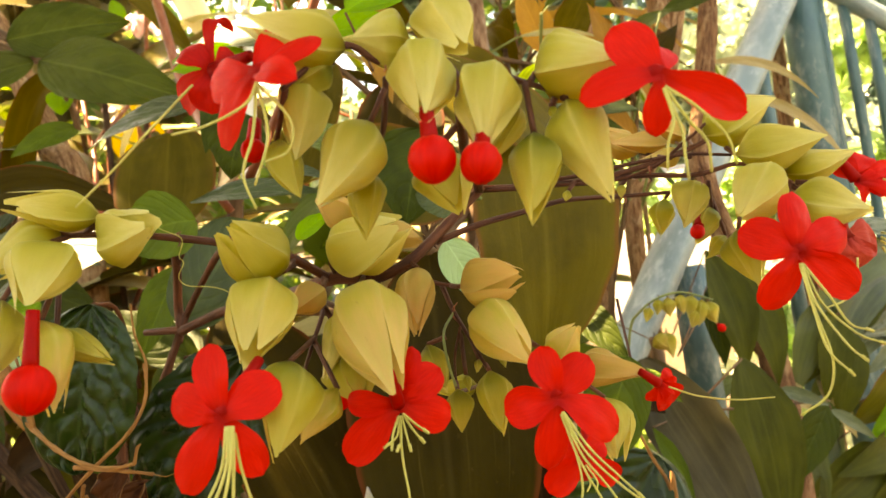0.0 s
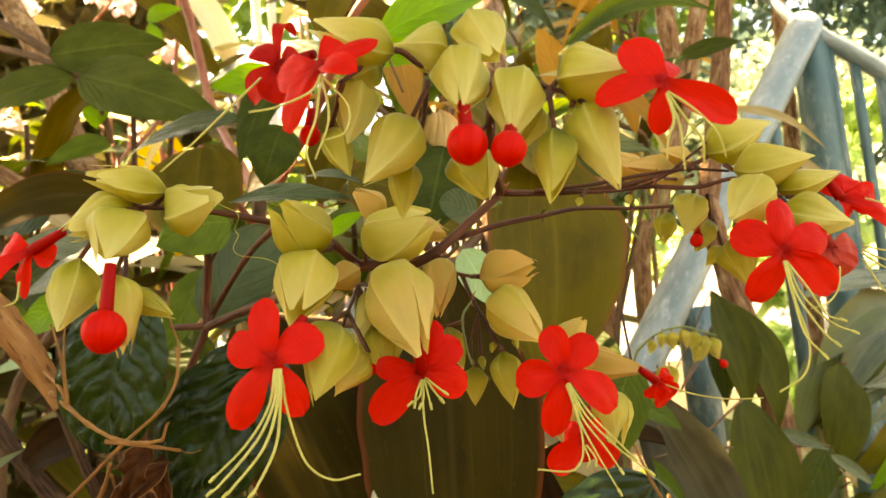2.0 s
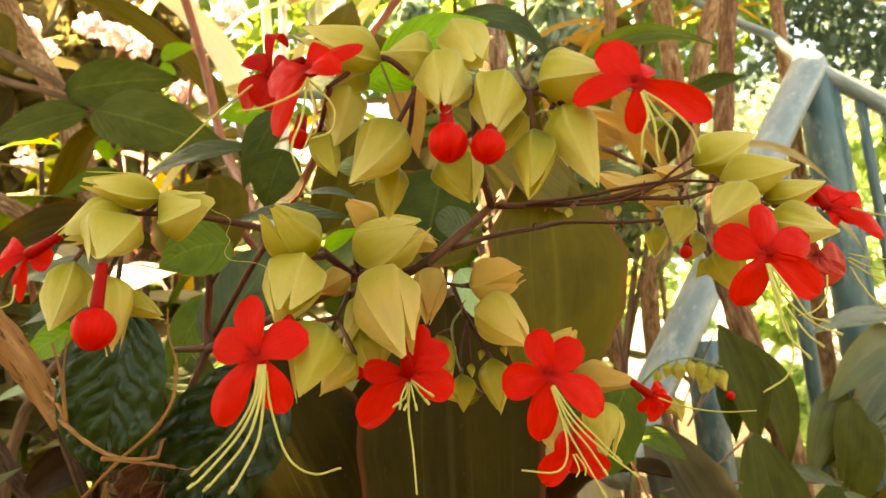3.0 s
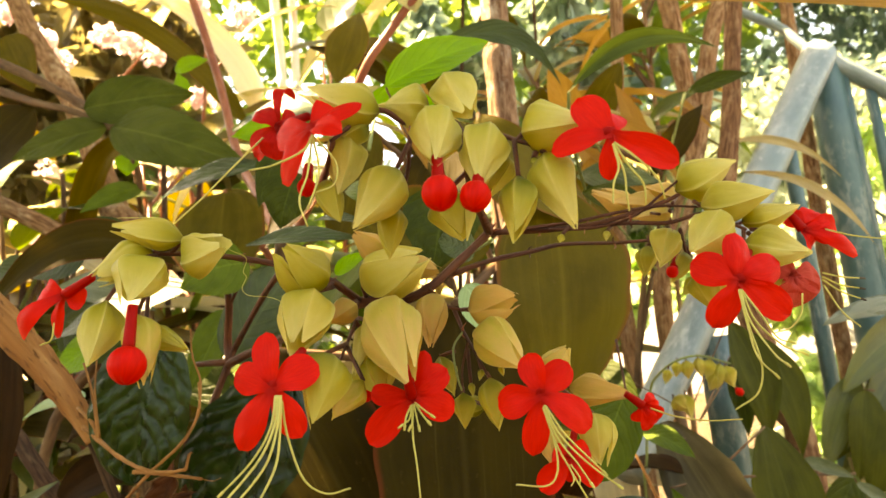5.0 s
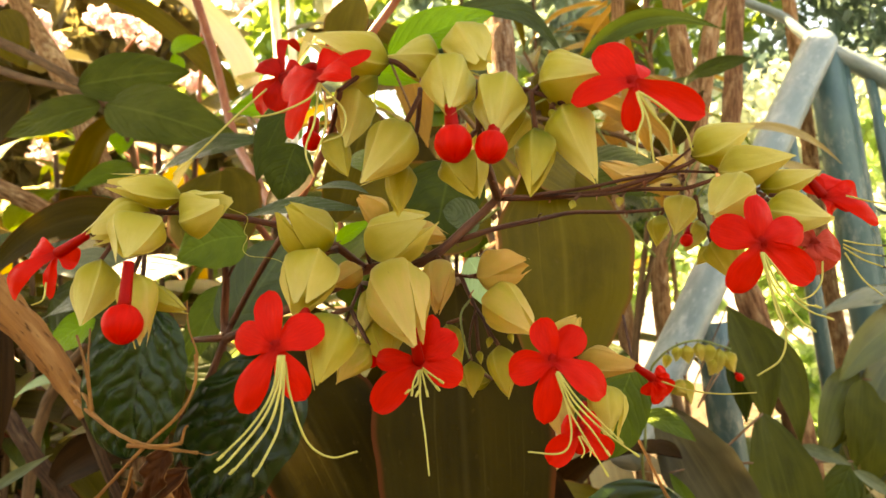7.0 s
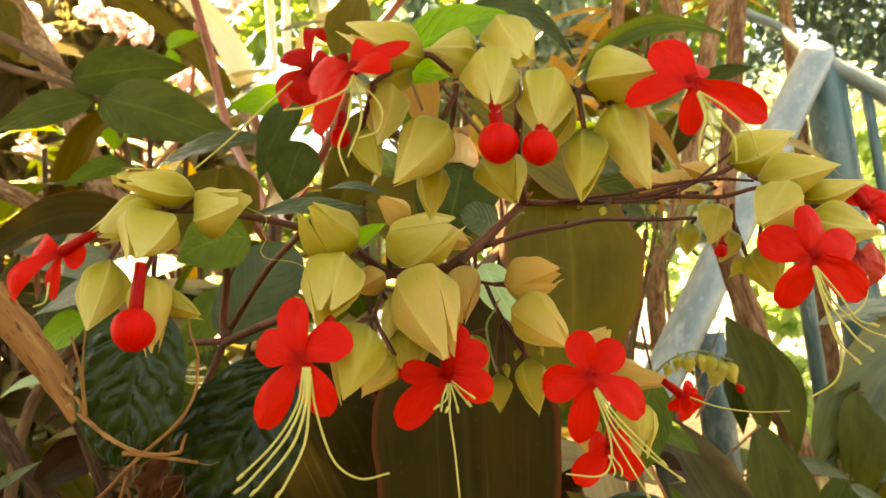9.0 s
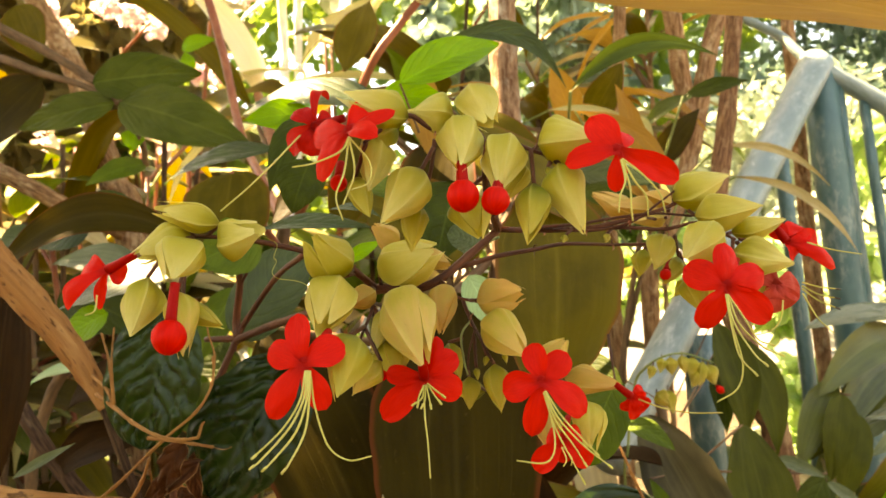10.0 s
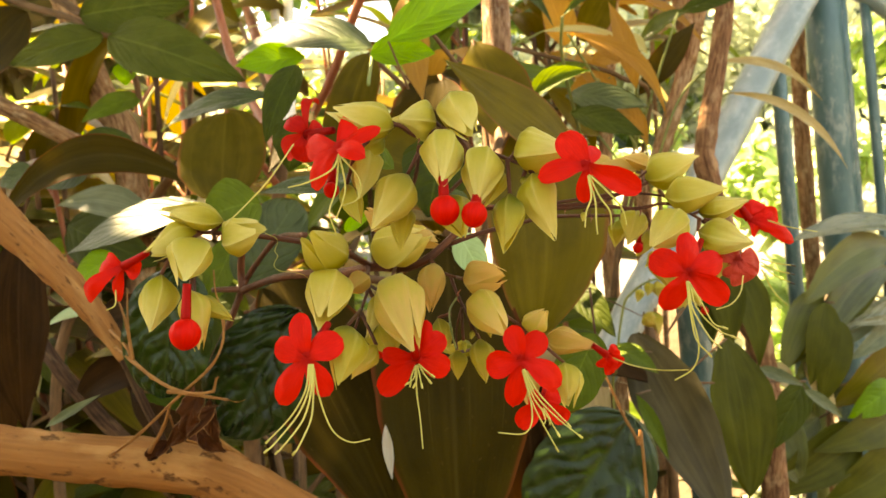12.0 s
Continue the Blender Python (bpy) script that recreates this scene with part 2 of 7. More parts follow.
STEM = stem_material("stem_purple", (0.028, 0.008, 0.0045), (0.19, 0.064, 0.030), 0.5, 45.0, 0.9)
STEM_BROWN = stem_material("stem_brown", (0.06, 0.03, 0.014), (0.22, 0.12, 0.06), 0.7)
STEM_PINK = stem_material("stem_pink", (0.20, 0.048, 0.026), (0.37, 0.13, 0.066), 0.45)
# Whitened so that the stalks read as standing in the sun.
STEM_SUNLIT = stem_material("stem_sunlit_white", (0.76, 0.69, 0.58), (0.88, 0.84, 0.76), 0.45)
STEM_GREEN = stem_material("stem_green", (0.12, 0.16, 0.05), (0.28, 0.30, 0.10), 0.5)
TWIG = stem_material("twig_dry", (0.16, 0.055, 0.014), (0.42, 0.19, 0.06), 0.75, 60.0, 0.9)
BARK = bark_material("bark_tan", (0.16, 0.066, 0.028), (0.48, 0.26, 0.13), (0.70, 0.48, 0.29))
BARK_BRANCH = limb_material("bark_branch", (0.095, 0.034, 0.010), (0.31, 0.125, 0.038), (0.46, 0.225, 0.085))
# Flaking bark, lightened so that the trunk reads as sunlit.
BARK_PALE = bark_material("bark_sunlit_pale", (0.14, 0.060, 0.030), (0.46, 0.27, 0.16), (0.80, 0.68, 0.53), 1.2)
BARK_RED = bark_material("bark_red", (0.11, 0.044, 0.020), (0.33, 0.16, 0.08), (0.52, 0.31, 0.17))
BARK_DARK = bark_material("bark_dark", (0.045, 0.022, 0.013), (0.14, 0.07, 0.038), (0.23, 0.135, 0.075))
QUILT = leaf_material("leaf_quilted", (0.006, 0.0155, 0.0012), (0.017, 0.035, 0.0026), (0.05, 0.11, 0.010), 0.06, 0.26, 0.0, 0.0, 0.0, 0.15, 0.35, 0.26)
GREEN = leaf_material("leaf_green", (0.030, 0.056, 0.004), (0.082, 0.122, 0.012), (0.24, 0.34, 0.02), 0.24, 0.42, relief=0.5, spec=0.13)
MATTLEAF = leaf_material("leaf_matt_green", (0.033, 0.045, 0.006), (0.076, 0.090, 0.015), (0.20, 0.26, 0.025), 0.2, 0.5, 6.0, relief=0.7, spec=0.09)
DARKLEAF = leaf_material("leaf_dark", (0.018, 0.029, 0.002), (0.045, 0.060, 0.005), (0.13, 0.17, 0.010), 0.16, 0.40, relief=0.6, spec=0.12)
PLAINLEAF = leaf_material("leaf_plain_dark", (0.026, 0.030, 0.002), (0.062, 0.066, 0.006), (0.16, 0.16, 0.010), 0.18, 0.40, 0.0, 10.0, 0.2, 0.25, 0.35, 0.10)
ARCHLEAF = leaf_material("leaf_arching", (0.030, 0.048, 0.006), (0.072, 0.102, 0.015), (0.12, 0.18, 0.02), 0.07, 0.38, 0.0, 6.0, 0.0, 0.5, 0.4, 0.14)
GLOSSY = leaf_material("leaf_glossy", (0.034, 0.042, 0.006), (0.085, 0.098, 0.020), (0.18, 0.22, 0.03), 0.2, 0.30, 0.0, 9.0, 0.2, 0.35, 0.5, 0.42, lines=0.2)
# Glossy, and also lighter in colour to paint in the sheen.
SHEEN = leaf_material("leaf_sheen", (0.075, 0.085, 0.040), (0.19, 0.20, 0.12), (0.24, 0.27, 0.08), 0.2, 0.26, 0.0, 20.0, 0.2, 0.35, 0.6, 0.55)
BLUELEAF = leaf_material("leaf_grey_green", (0.022, 0.036, 0.010), (0.060, 0.084, 0.028), (0.16, 0.24, 0.04), 0.16, 0.30, 7.0, 0.0, 0.0, 0.3, 0.7, 0.32)
# Green brightened in the colour, for leaves the sun lights through.
LIT_LIME = leaf_material("leaf_lit_lime", (0.04, 0.12, 0.005), (0.14, 0.33, 0.015), (0.42, 0.80, 0.02), 0.45, 0.38, 7.0, relief=0.6, spec=0.25)
OLIVE = leaf_material("leaf_olive", (0.056, 0.042, 0.0028), (0.108, 0.080, 0.006), (0.22, 0.15, 0.006), 0.17, 0.40, 0.0, 7.0, 0.3, 0.25, 0.35, 0.09, rim=(0.20, 0.06, 0.02), lines=0.16)
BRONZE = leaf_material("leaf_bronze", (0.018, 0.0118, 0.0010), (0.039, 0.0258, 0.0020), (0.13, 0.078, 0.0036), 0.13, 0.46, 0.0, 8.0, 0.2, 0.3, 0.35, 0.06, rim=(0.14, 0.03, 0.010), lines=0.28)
# Brown taken down further, so that deep shade is in the colour.
SHADELEAF = leaf_material("leaf_shade_brown", (0.013, 0.0055, 0.0012), (0.034, 0.014, 0.003), (0.10, 0.035, 0.005), 0.10, 0.55, 0.0, 10.0, 0.2, 0.3, 0.4, 0.05)
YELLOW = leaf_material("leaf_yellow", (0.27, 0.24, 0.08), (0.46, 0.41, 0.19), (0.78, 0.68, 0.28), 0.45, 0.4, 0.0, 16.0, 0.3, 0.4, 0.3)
ORANGE = leaf_material("leaf_orange", (0.22, 0.11, 0.025), (0.36, 0.19, 0.04), (0.75, 0.36, 0.05), 0.4, 0.5, 6.0, 0.0, 0.5, 0.4, 0.4)
GREYLEAF = leaf_material("leaf_grey", (0.034, 0.026, 0.0085), (0.070, 0.054, 0.020), (0.13, 0.10, 0.03), 0.14, 0.34, 0.0, 9.0, 0.1, 0.2, 0.3, 0.16, lines=0.12)
DEADLEAF = leaf_material("leaf_dead_red_brown", (0.026, 0.008, 0.003), (0.080, 0.026, 0.009), (0.22, 0.06, 0.015), 0.15, 0.6, 5.0, 0.0, 0.3, 0.3, 0.6, 0.08, rim=(0.36, 0.20, 0.09))
SILVER = leaf_material("leaf_silver", (0.060, 0.076, 0.038), (0.15, 0.17, 0.095), (0.22, 0.26, 0.08), 0.2, 0.34, 0.0, 14.0, 0.2, 0.3, 0.5, 0.28)
DRYLEAF = leaf_material("leaf_dry", (0.28, 0.20, 0.09), (0.48, 0.38, 0.20), (0.6, 0.42, 0.15), 0.3, 0.5, 0.0, 12.0, 0.3, 0.2, 0.4)
# Pale colour that puts the glare of full sun on a leaf.
SUN_PALE = leaf_material("leaf_sun_glare", (0.56, 0.50, 0.36), (0.74, 0.69, 0.56), (0.95, 0.86, 0.62), 0.55, 0.4, 0.0, 16.0, 0.3, 0.3, 0.3)
# Green lightened to mint, to give leaves the look of sun.
MINT = leaf_material("leaf_sunlit_mint", (0.24, 0.38, 0.18), (0.38, 0.55, 0.30), (0.5, 0.8, 0.3), 0.4, 0.4, 8.0)
TANGLE = crown_material("tangle_leaves", (0.07, 0.055, 0.020), (0.20, 0.16, 0.07), (0.36, 0.30, 0.11), 0.35)
PINKBLOOM = crown_material("blossom_pink", (0.74, 0.38, 0.40), (0.88, 0.76, 0.76), (0.93, 0.74, 0.74), 0.5)
PAINT = paint_material("paint_blue_grey", (0.14, 0.19, 0.18), (0.31, 0.35, 0.33), (0.56, 0.57, 0.53), 0.76)
PAINT_TEAL = paint_material("paint_teal", (0.035, 0.095, 0.095), (0.08, 0.155, 0.15), (0.44, 0.45, 0.38))
EARTH = earth_material("earth_litter", (0.055, 0.036, 0.020), (0.095, 0.066, 0.038), (0.035, 0.028, 0.018))
PATH = earth_material("path_grit", (0.20, 0.19, 0.18), (0.36, 0.34, 0.32), (0.10, 0.095, 0.09))
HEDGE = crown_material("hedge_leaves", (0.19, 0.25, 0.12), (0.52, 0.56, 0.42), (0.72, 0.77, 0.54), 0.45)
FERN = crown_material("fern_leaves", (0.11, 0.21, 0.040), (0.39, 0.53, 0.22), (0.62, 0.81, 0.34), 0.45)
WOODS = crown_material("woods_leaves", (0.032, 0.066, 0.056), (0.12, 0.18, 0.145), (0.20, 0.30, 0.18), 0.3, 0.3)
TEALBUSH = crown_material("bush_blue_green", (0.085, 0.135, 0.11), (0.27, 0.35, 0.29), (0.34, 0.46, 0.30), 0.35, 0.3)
CANOPY = crown_material("canopy_leaves", (0.05, 0.11, 0.02), (0.10, 0.19, 0.04), (0.30, 0.42, 0.06), 0.35)


# ---- builders ----
def mesh_of(name, verts, faces, uvs=None, smooth=True):
    me = bpy.data.meshes.new(name)
    me.from_pydata([tuple(v) for v in verts], [], faces)
    if uvs is not None:
        layer = me.uv_layers.new(name="UVMap")
        idx = np.empty(len(me.loops), dtype=np.int32)
        me.loops.foreach_get("vertex_index", idx)
        layer.data.foreach_set("uv", np.asarray(uvs, dtype=np.float32)[idx].ravel())
    if smooth:
        me.polygons.foreach_set("use_smooth", [True] * len(me.polygons))
    me.update()
    return me


def part(name, me, material, parent, label=""):
    """Links a mesh as one object under a thing or under a part."""
    ob = new(name, me)
    ob.data.materials.append(material)
    ob.parent = parent
    if parent is not None:
        ob.matrix_parent_inverse = parent.matrix_world.inverted()
    return tagged(ob, label)


def thing(name, base, label, category, group="", kind=""):
    ob = new(name)
    ob.empty_display_size = 0.02
    ob.location = base
    bpy.context.view_layer.update()
    return tagged(ob, label, category, group, kind)


def solo(name, me, material, label, category, group="", kind=""):
    ob = new(name, me)
    ob.data.materials.append(material)
    return tagged(ob, label, category, group, kind)


def smooth_line(points, per=6):
    """A Catmull-Rom line through the points."""
    p = [np.array(q, dtype=float) for q in points]
    if len(p) == 2:
        return [p[0] + (p[1] - p[0]) * k / per for k in range(per + 1)]
    p = [2 * p[0] - p[1], *p, 2 * p[-1] - p[-2]]
    out = []
    for i in range(1, len(p) - 2):
        for k in range(per):
            s = k / per
            a, b, c, d = p[i - 1], p[i], p[i + 1], p[i + 2]
            out.append(0.5 * (2 * b + (c - a) * s + (2 * a - 5 * b + 4 * c - d) * s * s + (3 * b - a - 3 * c + d) * s ** 3))
    out.append(p[-2])
    return out


def tube_mesh(points, r0, r1, sides=8, per=6, rough=0.0, knots=0.0, flat=1.0):
    """A tapered tube along a line; rough: uneven bark; knots: swellings at the points."""
    line = smooth_line(points, per)
    n = len(line)
    verts, uvs, faces = [], [], []
    side = None
    run = 0.0
    for i, c in enumerate(line):
        d = line[min(i + 1, n - 1)] - line[max(i - 1, 0)]
        d = d / (np.linalg.norm(d) + 1e-12)
        if side is None:
            side = np.cross(d, (0.31, 0.77, 0.55))
        side = side - d * side.dot(d)
        side /= np.linalg.norm(side) + 1e-12
        up = np.cross(d, side)
        if i:
            run += np.linalg.norm(c - line[i - 1])
        s = i / (n - 1)
        r = r0 + (r1 - r0) * s
        if knots:
            near = abs((s * (len(points) - 1)) - round(s * (len(points) - 1)))
            r *= 1 + knots * max(0, 1 - near * 4)
        for k in range(sides + 1):
            a = 2 * math.pi * (k % sides) / sides
            w = 1.0
            if rough:
                q = Vector(c) + Vector((math.cos(a), math.sin(a), 0)) * r
                w += rough * (noise.noise(q * (1.6 / r0)) + 0.7 * noise.noise(Vector((math.cos(a) * 2.6, math.sin(a) * 2.6, run / r0 * 0.35))))
            verts.append(c + (side * math.cos(a) + up * math.sin(a) * flat) * r * w)
            uvs.append((k / sides, run))
    m = sides + 1
    for i in range(n - 1):
        for k in range(sides):
            faces.append((i * m + k, i * m + k + 1, (i + 1) * m + k + 1, (i + 1) * m + k))
    faces.append(tuple(range(sides))[::-1])
    faces.append(tuple((n - 1) * m + k for k in range(sides)))
    return mesh_of("tube", verts, faces, uvs)


def tube(name, parent, points, r0, r1, material, label="", sides=8, per=6, rough=0.0, knots=0.0, flat=1.0):
    return part(name, tube_mesh(points, r0, r1, sides, per, rough, knots, flat), material, parent, label)


def outline(shape, u):
    """Half the width of a leaf along its length, 0 to 1."""
    if shape == "ovate":
        return math.sin(math.pi * min(1, max(0, u)) ** 0.72) ** 0.8 * (1 - 0.1 * u)
    if shape == "oval":
        return max(0.0, 1 - abs(2 * u - 1) ** 2.4) ** 0.55
    if shape == "lance":
        return math.sin(math.pi * u ** 0.85) ** 1.05
    if shape == "strap":
        return min(1, u * 9 + 0.18) * max(0.0, 1 - max(0, (u - 0.55) / 0.45) ** 2.2) ** 0.8
    if shape == "hang":
        return min(1.0, (u / 0.34 + 0.02)) ** 0.55 * max(0.0, 1 - max(0.0, (u - 0.42) / 0.58) ** 1.9) ** 0.8
    if shape == "sepal":
        return min(1, u * 3.5 + 0.15) * (1 - max(0, u - 0.3) / 0.7) ** 0.75
    return 1.0


def leaf_mesh(base, tip, width, facing=(0.0, -1.0, 0.15), bend=0.08, fold=0.15, shape="ovate", wave=0.02, curl=0.0, sway=0.0, quilt=0.0, nu=22, nv=10, seed=0):
    """A leaf blade from base to tip. bend: arch of the midrib (towards facing), fold: how far the edges stand up, sway: sideways arch, quilt: puckered between the veins."""
    base, tip = Vector(base), Vector(tip)
    d = tip - base
    length = d.length
    d.normalize()
    f = Vector(facing)
    f = (f - d * f.dot(d)).normalized()
    s = d.cross(f)
    verts, uvs, faces = [], [], []
    for i in range(nu + 1):
        u = i / nu
        half = 0.5 * width * max(0.012, outline(shape, u))
        arch = 4 * u * (1 - u)
        mid = base + d * (length * u) + f * (bend * length * arch) + s * (sway * length * arch)
        for j in range(nv + 1):
            v = 2 * j / nv - 1
            lift = fold * abs(v) ** 1.3 * half - curl * half * v * v * u
            lift += wave * width * abs(v) * noise.noise(Vector((u * 5 + seed * 7.3, v * 1.5, seed * 3.1))) * 2.0
            lift += 0.015 * length * noise.noise(Vector((u * 2.2, seed * 5.7, v * 0.6)))
            if quilt:
                run = u * 6.5 - abs(v) * (2.0 + 0.5 * abs(v)) + 0.4 * noise.noise(Vector((u * 6, v * 3, seed)))
                ridge = abs(math.sin(math.pi * run)) ** 0.6
                swell = 0.75 + 0.5 * noise.noise(Vector((u * 9, v * 5, seed + 9)))
                cells = abs(math.sin(math.pi * (abs(v) * 3.6 + 0.37 * math.floor(run) + 0.6 * noise.noise(Vector((u * 8, v * 4, seed + 4)))))) ** 0.5
                rim = min(1, abs(v) * 6) * min(1, (1 - abs(v)) * 5)
                lift += quilt * width * rim * ridge * (0.28 + 0.55 * cells) * swell
            edge = 1 + 0.05 * noise.noise(Vector((u * 9, 3.0 if v > 0 else -3.0, seed * 2.0)))
            verts.append(mid + s * (half * v * edge) + f * lift)
            uvs.append((j / nv, u))
    m = nv + 1
    for i in range(nu):
        for j in range(nv):
            faces.append((i * m + j, i * m + j + 1, (i + 1) * m + j + 1, (i + 1) * m + j))
    return mesh_of("leaf", verts, faces, uvs)


COUNT = [0]


def leaf(parent, base, tip, width, material, label="", stalk=None, stalk_r=0.0015, stalk_mat=None, name="leaf", **kw):
    COUNT[0] += 1
    kw.setdefault("seed", COUNT[0] * 0.37)
    ob = part(name, leaf_mesh(base, tip, width, **kw), material, parent, label)
    if stalk is not None:
        pts = [stalk, base] if isinstance(stalk[0], (int, float)) else [*stalk, base]
        tube("leaf_stalk", ob, pts, stalk_r * 1.2, stalk_r, stalk_mat or STEM_GREEN)
    return ob


def calyx_mesh(base, tip, width, wide=0.0, roll=0.0, seed=0, nu=20, nv=10):
    """A papery lantern of five broad sepals that meet in raised seams and end in points. wide: how far the sepals part at the tip."""
    rnd = random.Random(seed)
    base, tip = Vector(base), Vector(tip)
    d = tip - base
    length = d.length
    d.normalize()
    a = d.cross(Vector((0.12, -1, 0.2))).normalized()
    b = d.cross(a)
    squash = rnd.uniform(0.80, 1.0)
    side = rnd.uniform(-0.16, 0.16)
    lean = rnd.uniform(-0.10, 0.10)
    shoulder = rnd.uniform(0.27, 0.37)
    seams = [roll + 2 * math.pi * k / 5 + rnd.uniform(-0.28, 0.28) for k in range(5)]
    ridge = [rnd.uniform(0.90, 1.08) for _ in range(5)]
    gape = rnd.randrange(5)
    parted = [min(1.0, wide * (rnd.uniform(2.2, 3.2) if k == gape else rnd.uniform(0.2, 1.3))) for k in range(5)]

    def profile(u):
        if u < shoulder:
            return 0.05 + 0.95 * (1 - (1 - u / shoulder) ** 1.9)
        return 1 - (0.985 - min(0.2, 0.5 * wide)) * ((u - shoulder) / (1 - shoulder)) ** 1.5

    verts, uvs, faces = [], [], []
    for k in range(5):
        n = (k + 1) % 5
        reach = rnd.uniform(0.86, 1.05)
        flare = wide * (rnd.uniform(1.0, 1.9) if gape in (k, n) else rnd.uniform(0.1, 0.6))
        bulge = rnd.uniform(0.02, 0.24)
        crease = rnd.uniform(-0.5, 0.5)
        start = len(verts)
        s0, s1 = seams[k], seams[n] + (2 * math.pi if n == 0 else 0)
        for i in range(nu + 1):
            u = i / nu
            late0 = max(0.0, (u - 0.92 + 0.5 * parted[k]) / (0.08 + 0.5 * parted[k])) if parted[k] > 0.06 else 0.0
            late1 = max(0.0, (u - 0.92 + 0.5 * parted[n]) / (0.08 + 0.5 * parted[n])) if parted[n] > 0.06 else 0.0
            late = max(late0, late1)
            r = 0.50 * width * (profile(u) + flare * late ** 1.4 * 0.5)
            lo = 0.46 * min(1.0, parted[k] * 2.4) * late0 ** 1.5
            hi = 1 - 0.46 * min(1.0, parted[n] * 2.4) * late1 ** 1.5
            full = math.sin(math.pi * min(1, u * 1.15))
            for j in range(nv + 1):
                v = 2 * j / nv - 1
                w = lo + (hi - lo) * j / nv
                x = (1 - w) * math.cos(s0) * ridge[k] + w * math.cos(s1) * ridge[n]
                y = (1 - w) * math.sin(s0) * ridge[k] + w * math.sin(s1) * ridge[n]
                ang = s0 + (s1 - s0) * w
                out = (bulge * (1 - v * v) + 0.05 * max(0.0, (abs(v) - 0.75) / 0.25) ** 2 - 0.05 * max(0.0, 1 - abs(v - crease) * 5) * (1 - u)) * full
                out += min(1, 3 * u) * (0.19 * noise.noise(Vector((math.cos(ang) * 1.3, math.sin(ang) * 1.3, u * 2.1 + seed * 1.7))) + 0.055 * noise.noise(Vector((math.cos(ang) * 4 + seed, math.sin(ang) * 4, u * 5 + seed))))
                x, y = x + math.cos(ang) * out, y + math.sin(ang) * out
                z = length * u * (1 + (reach - 1) * u * u)
                p = base + a * (x * r) + b * (y * r * squash) + d * z
                verts.append(p + a * (side * length * u * (1 - u)) + b * (lean * length * u * u))
                uvs.append((j / nv, u))
        m = nv + 1
        for i in range(nu):
            for j in range(nv):
                faces.append((start + i * m + j, start + i * m + j + 1, start + (i + 1) * m + j + 1, start + (i + 1) * m + j))
    return mesh_of("calyx", verts, faces, uvs)


def calyx(parent, base, tip, width, wide=0.0, material=None, roll=None, label="", stalk=None, stalk_r=0.0006):
    COUNT[0] += 1
    rnd = random.Random(COUNT[0])
    roll = rnd.uniform(0.0, 0.63) if roll is None else roll
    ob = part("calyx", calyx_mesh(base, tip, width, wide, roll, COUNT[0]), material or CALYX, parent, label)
    if stalk is not None:
        pts = [stalk, base] if isinstance(stalk[0], (int, float)) else [*stalk, base]
        tube("calyx_stalk", ob, pts, stalk_r * 1.15, stalk_r, STEM, per=5)
    return ob


def petal_mesh(base, tip, width, facing, bend, cup, twist, seed):
    base, tip = Vector(base), Vector(tip)
    d = tip - base
    length = d.length
    d.normalize()
    f = Vector(facing)
    f = (f - d * f.dot(d)).normalized()
    s = d.cross(f)
    f, s = f * math.cos(twist) + s * math.sin(twist), s * math.cos(twist) - f * math.sin(twist)
    verts, uvs, faces = [], [], []
    nu, nv = 16, 8
    for i in range(nu + 1):
        u = i / nu
        if u < 0.58:
            h = 0.34 + 0.66 * (0.5 - 0.5 * math.cos(math.pi * u / 0.58)) ** 0.8
        else:
            h = math.sqrt(max(0.0, 1 - ((u - 0.58) / 0.42) ** 2.3))
        h = max(h, 0.02) * 0.5 * width
        mid = base + d * (length * u) + f * (bend * length * (4 * u * (1 - u)))
        for j in range(nv + 1):
            v = 2 * j / nv - 1
            z = cup * h * v * v + 0.085 * width * noise.noise(Vector((u * 3 + seed, v * 1.6, seed))) + 0.03 * width * noise.noise(Vector((u * 7 + seed, v * 4, seed * 2)))
            verts.append(mid + s * (h * v) + f * z)
            uvs.append((j / nv, u))
    m = nv + 1
    for i in range(nu):
        for j in range(nv):
            faces.append((i * m + j, i * m + j + 1, (i + 1) * m + j + 1, (i + 1) * m + j))
    return mesh_of("petal", verts, faces, uvs)


def flower(parent, start, centre, petals, material=None, facing=(0.0, -1.0, 0.1), label="open scarlet flower with five spreading petals", bend=0.10):
    """A slender red tube from the calyx to the mouth, with spreading petals: (tip, width)."""
    material = material or PETAL
    COUNT[0] += 1
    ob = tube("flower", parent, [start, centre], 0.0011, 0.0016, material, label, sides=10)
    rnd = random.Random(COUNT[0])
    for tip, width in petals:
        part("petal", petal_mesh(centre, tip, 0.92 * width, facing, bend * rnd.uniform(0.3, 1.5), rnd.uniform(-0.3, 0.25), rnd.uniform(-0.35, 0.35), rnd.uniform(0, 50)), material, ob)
    return ob


def filament(flower_ob, points, r=0.00026, material=None, name="stamen"):
    ob = tube(name, flower_ob, points, r * 1.15, r * 0.8, material or STAMEN, sides=6, per=7)
    return ob


def anther(stamen_ob, at, along, length=0.0016, material=None):
    d = (Vector(along)).normalized() * length * 0.5
    part("anther", tube_mesh([Vector(at) - d, Vector(at) - d * 0.5, Vector(at), Vector(at) + d * 0.5, Vector(at) + d], 0.0004, 0.0003, 6, 2, 0.2), material or ANTHER, stamen_ob)


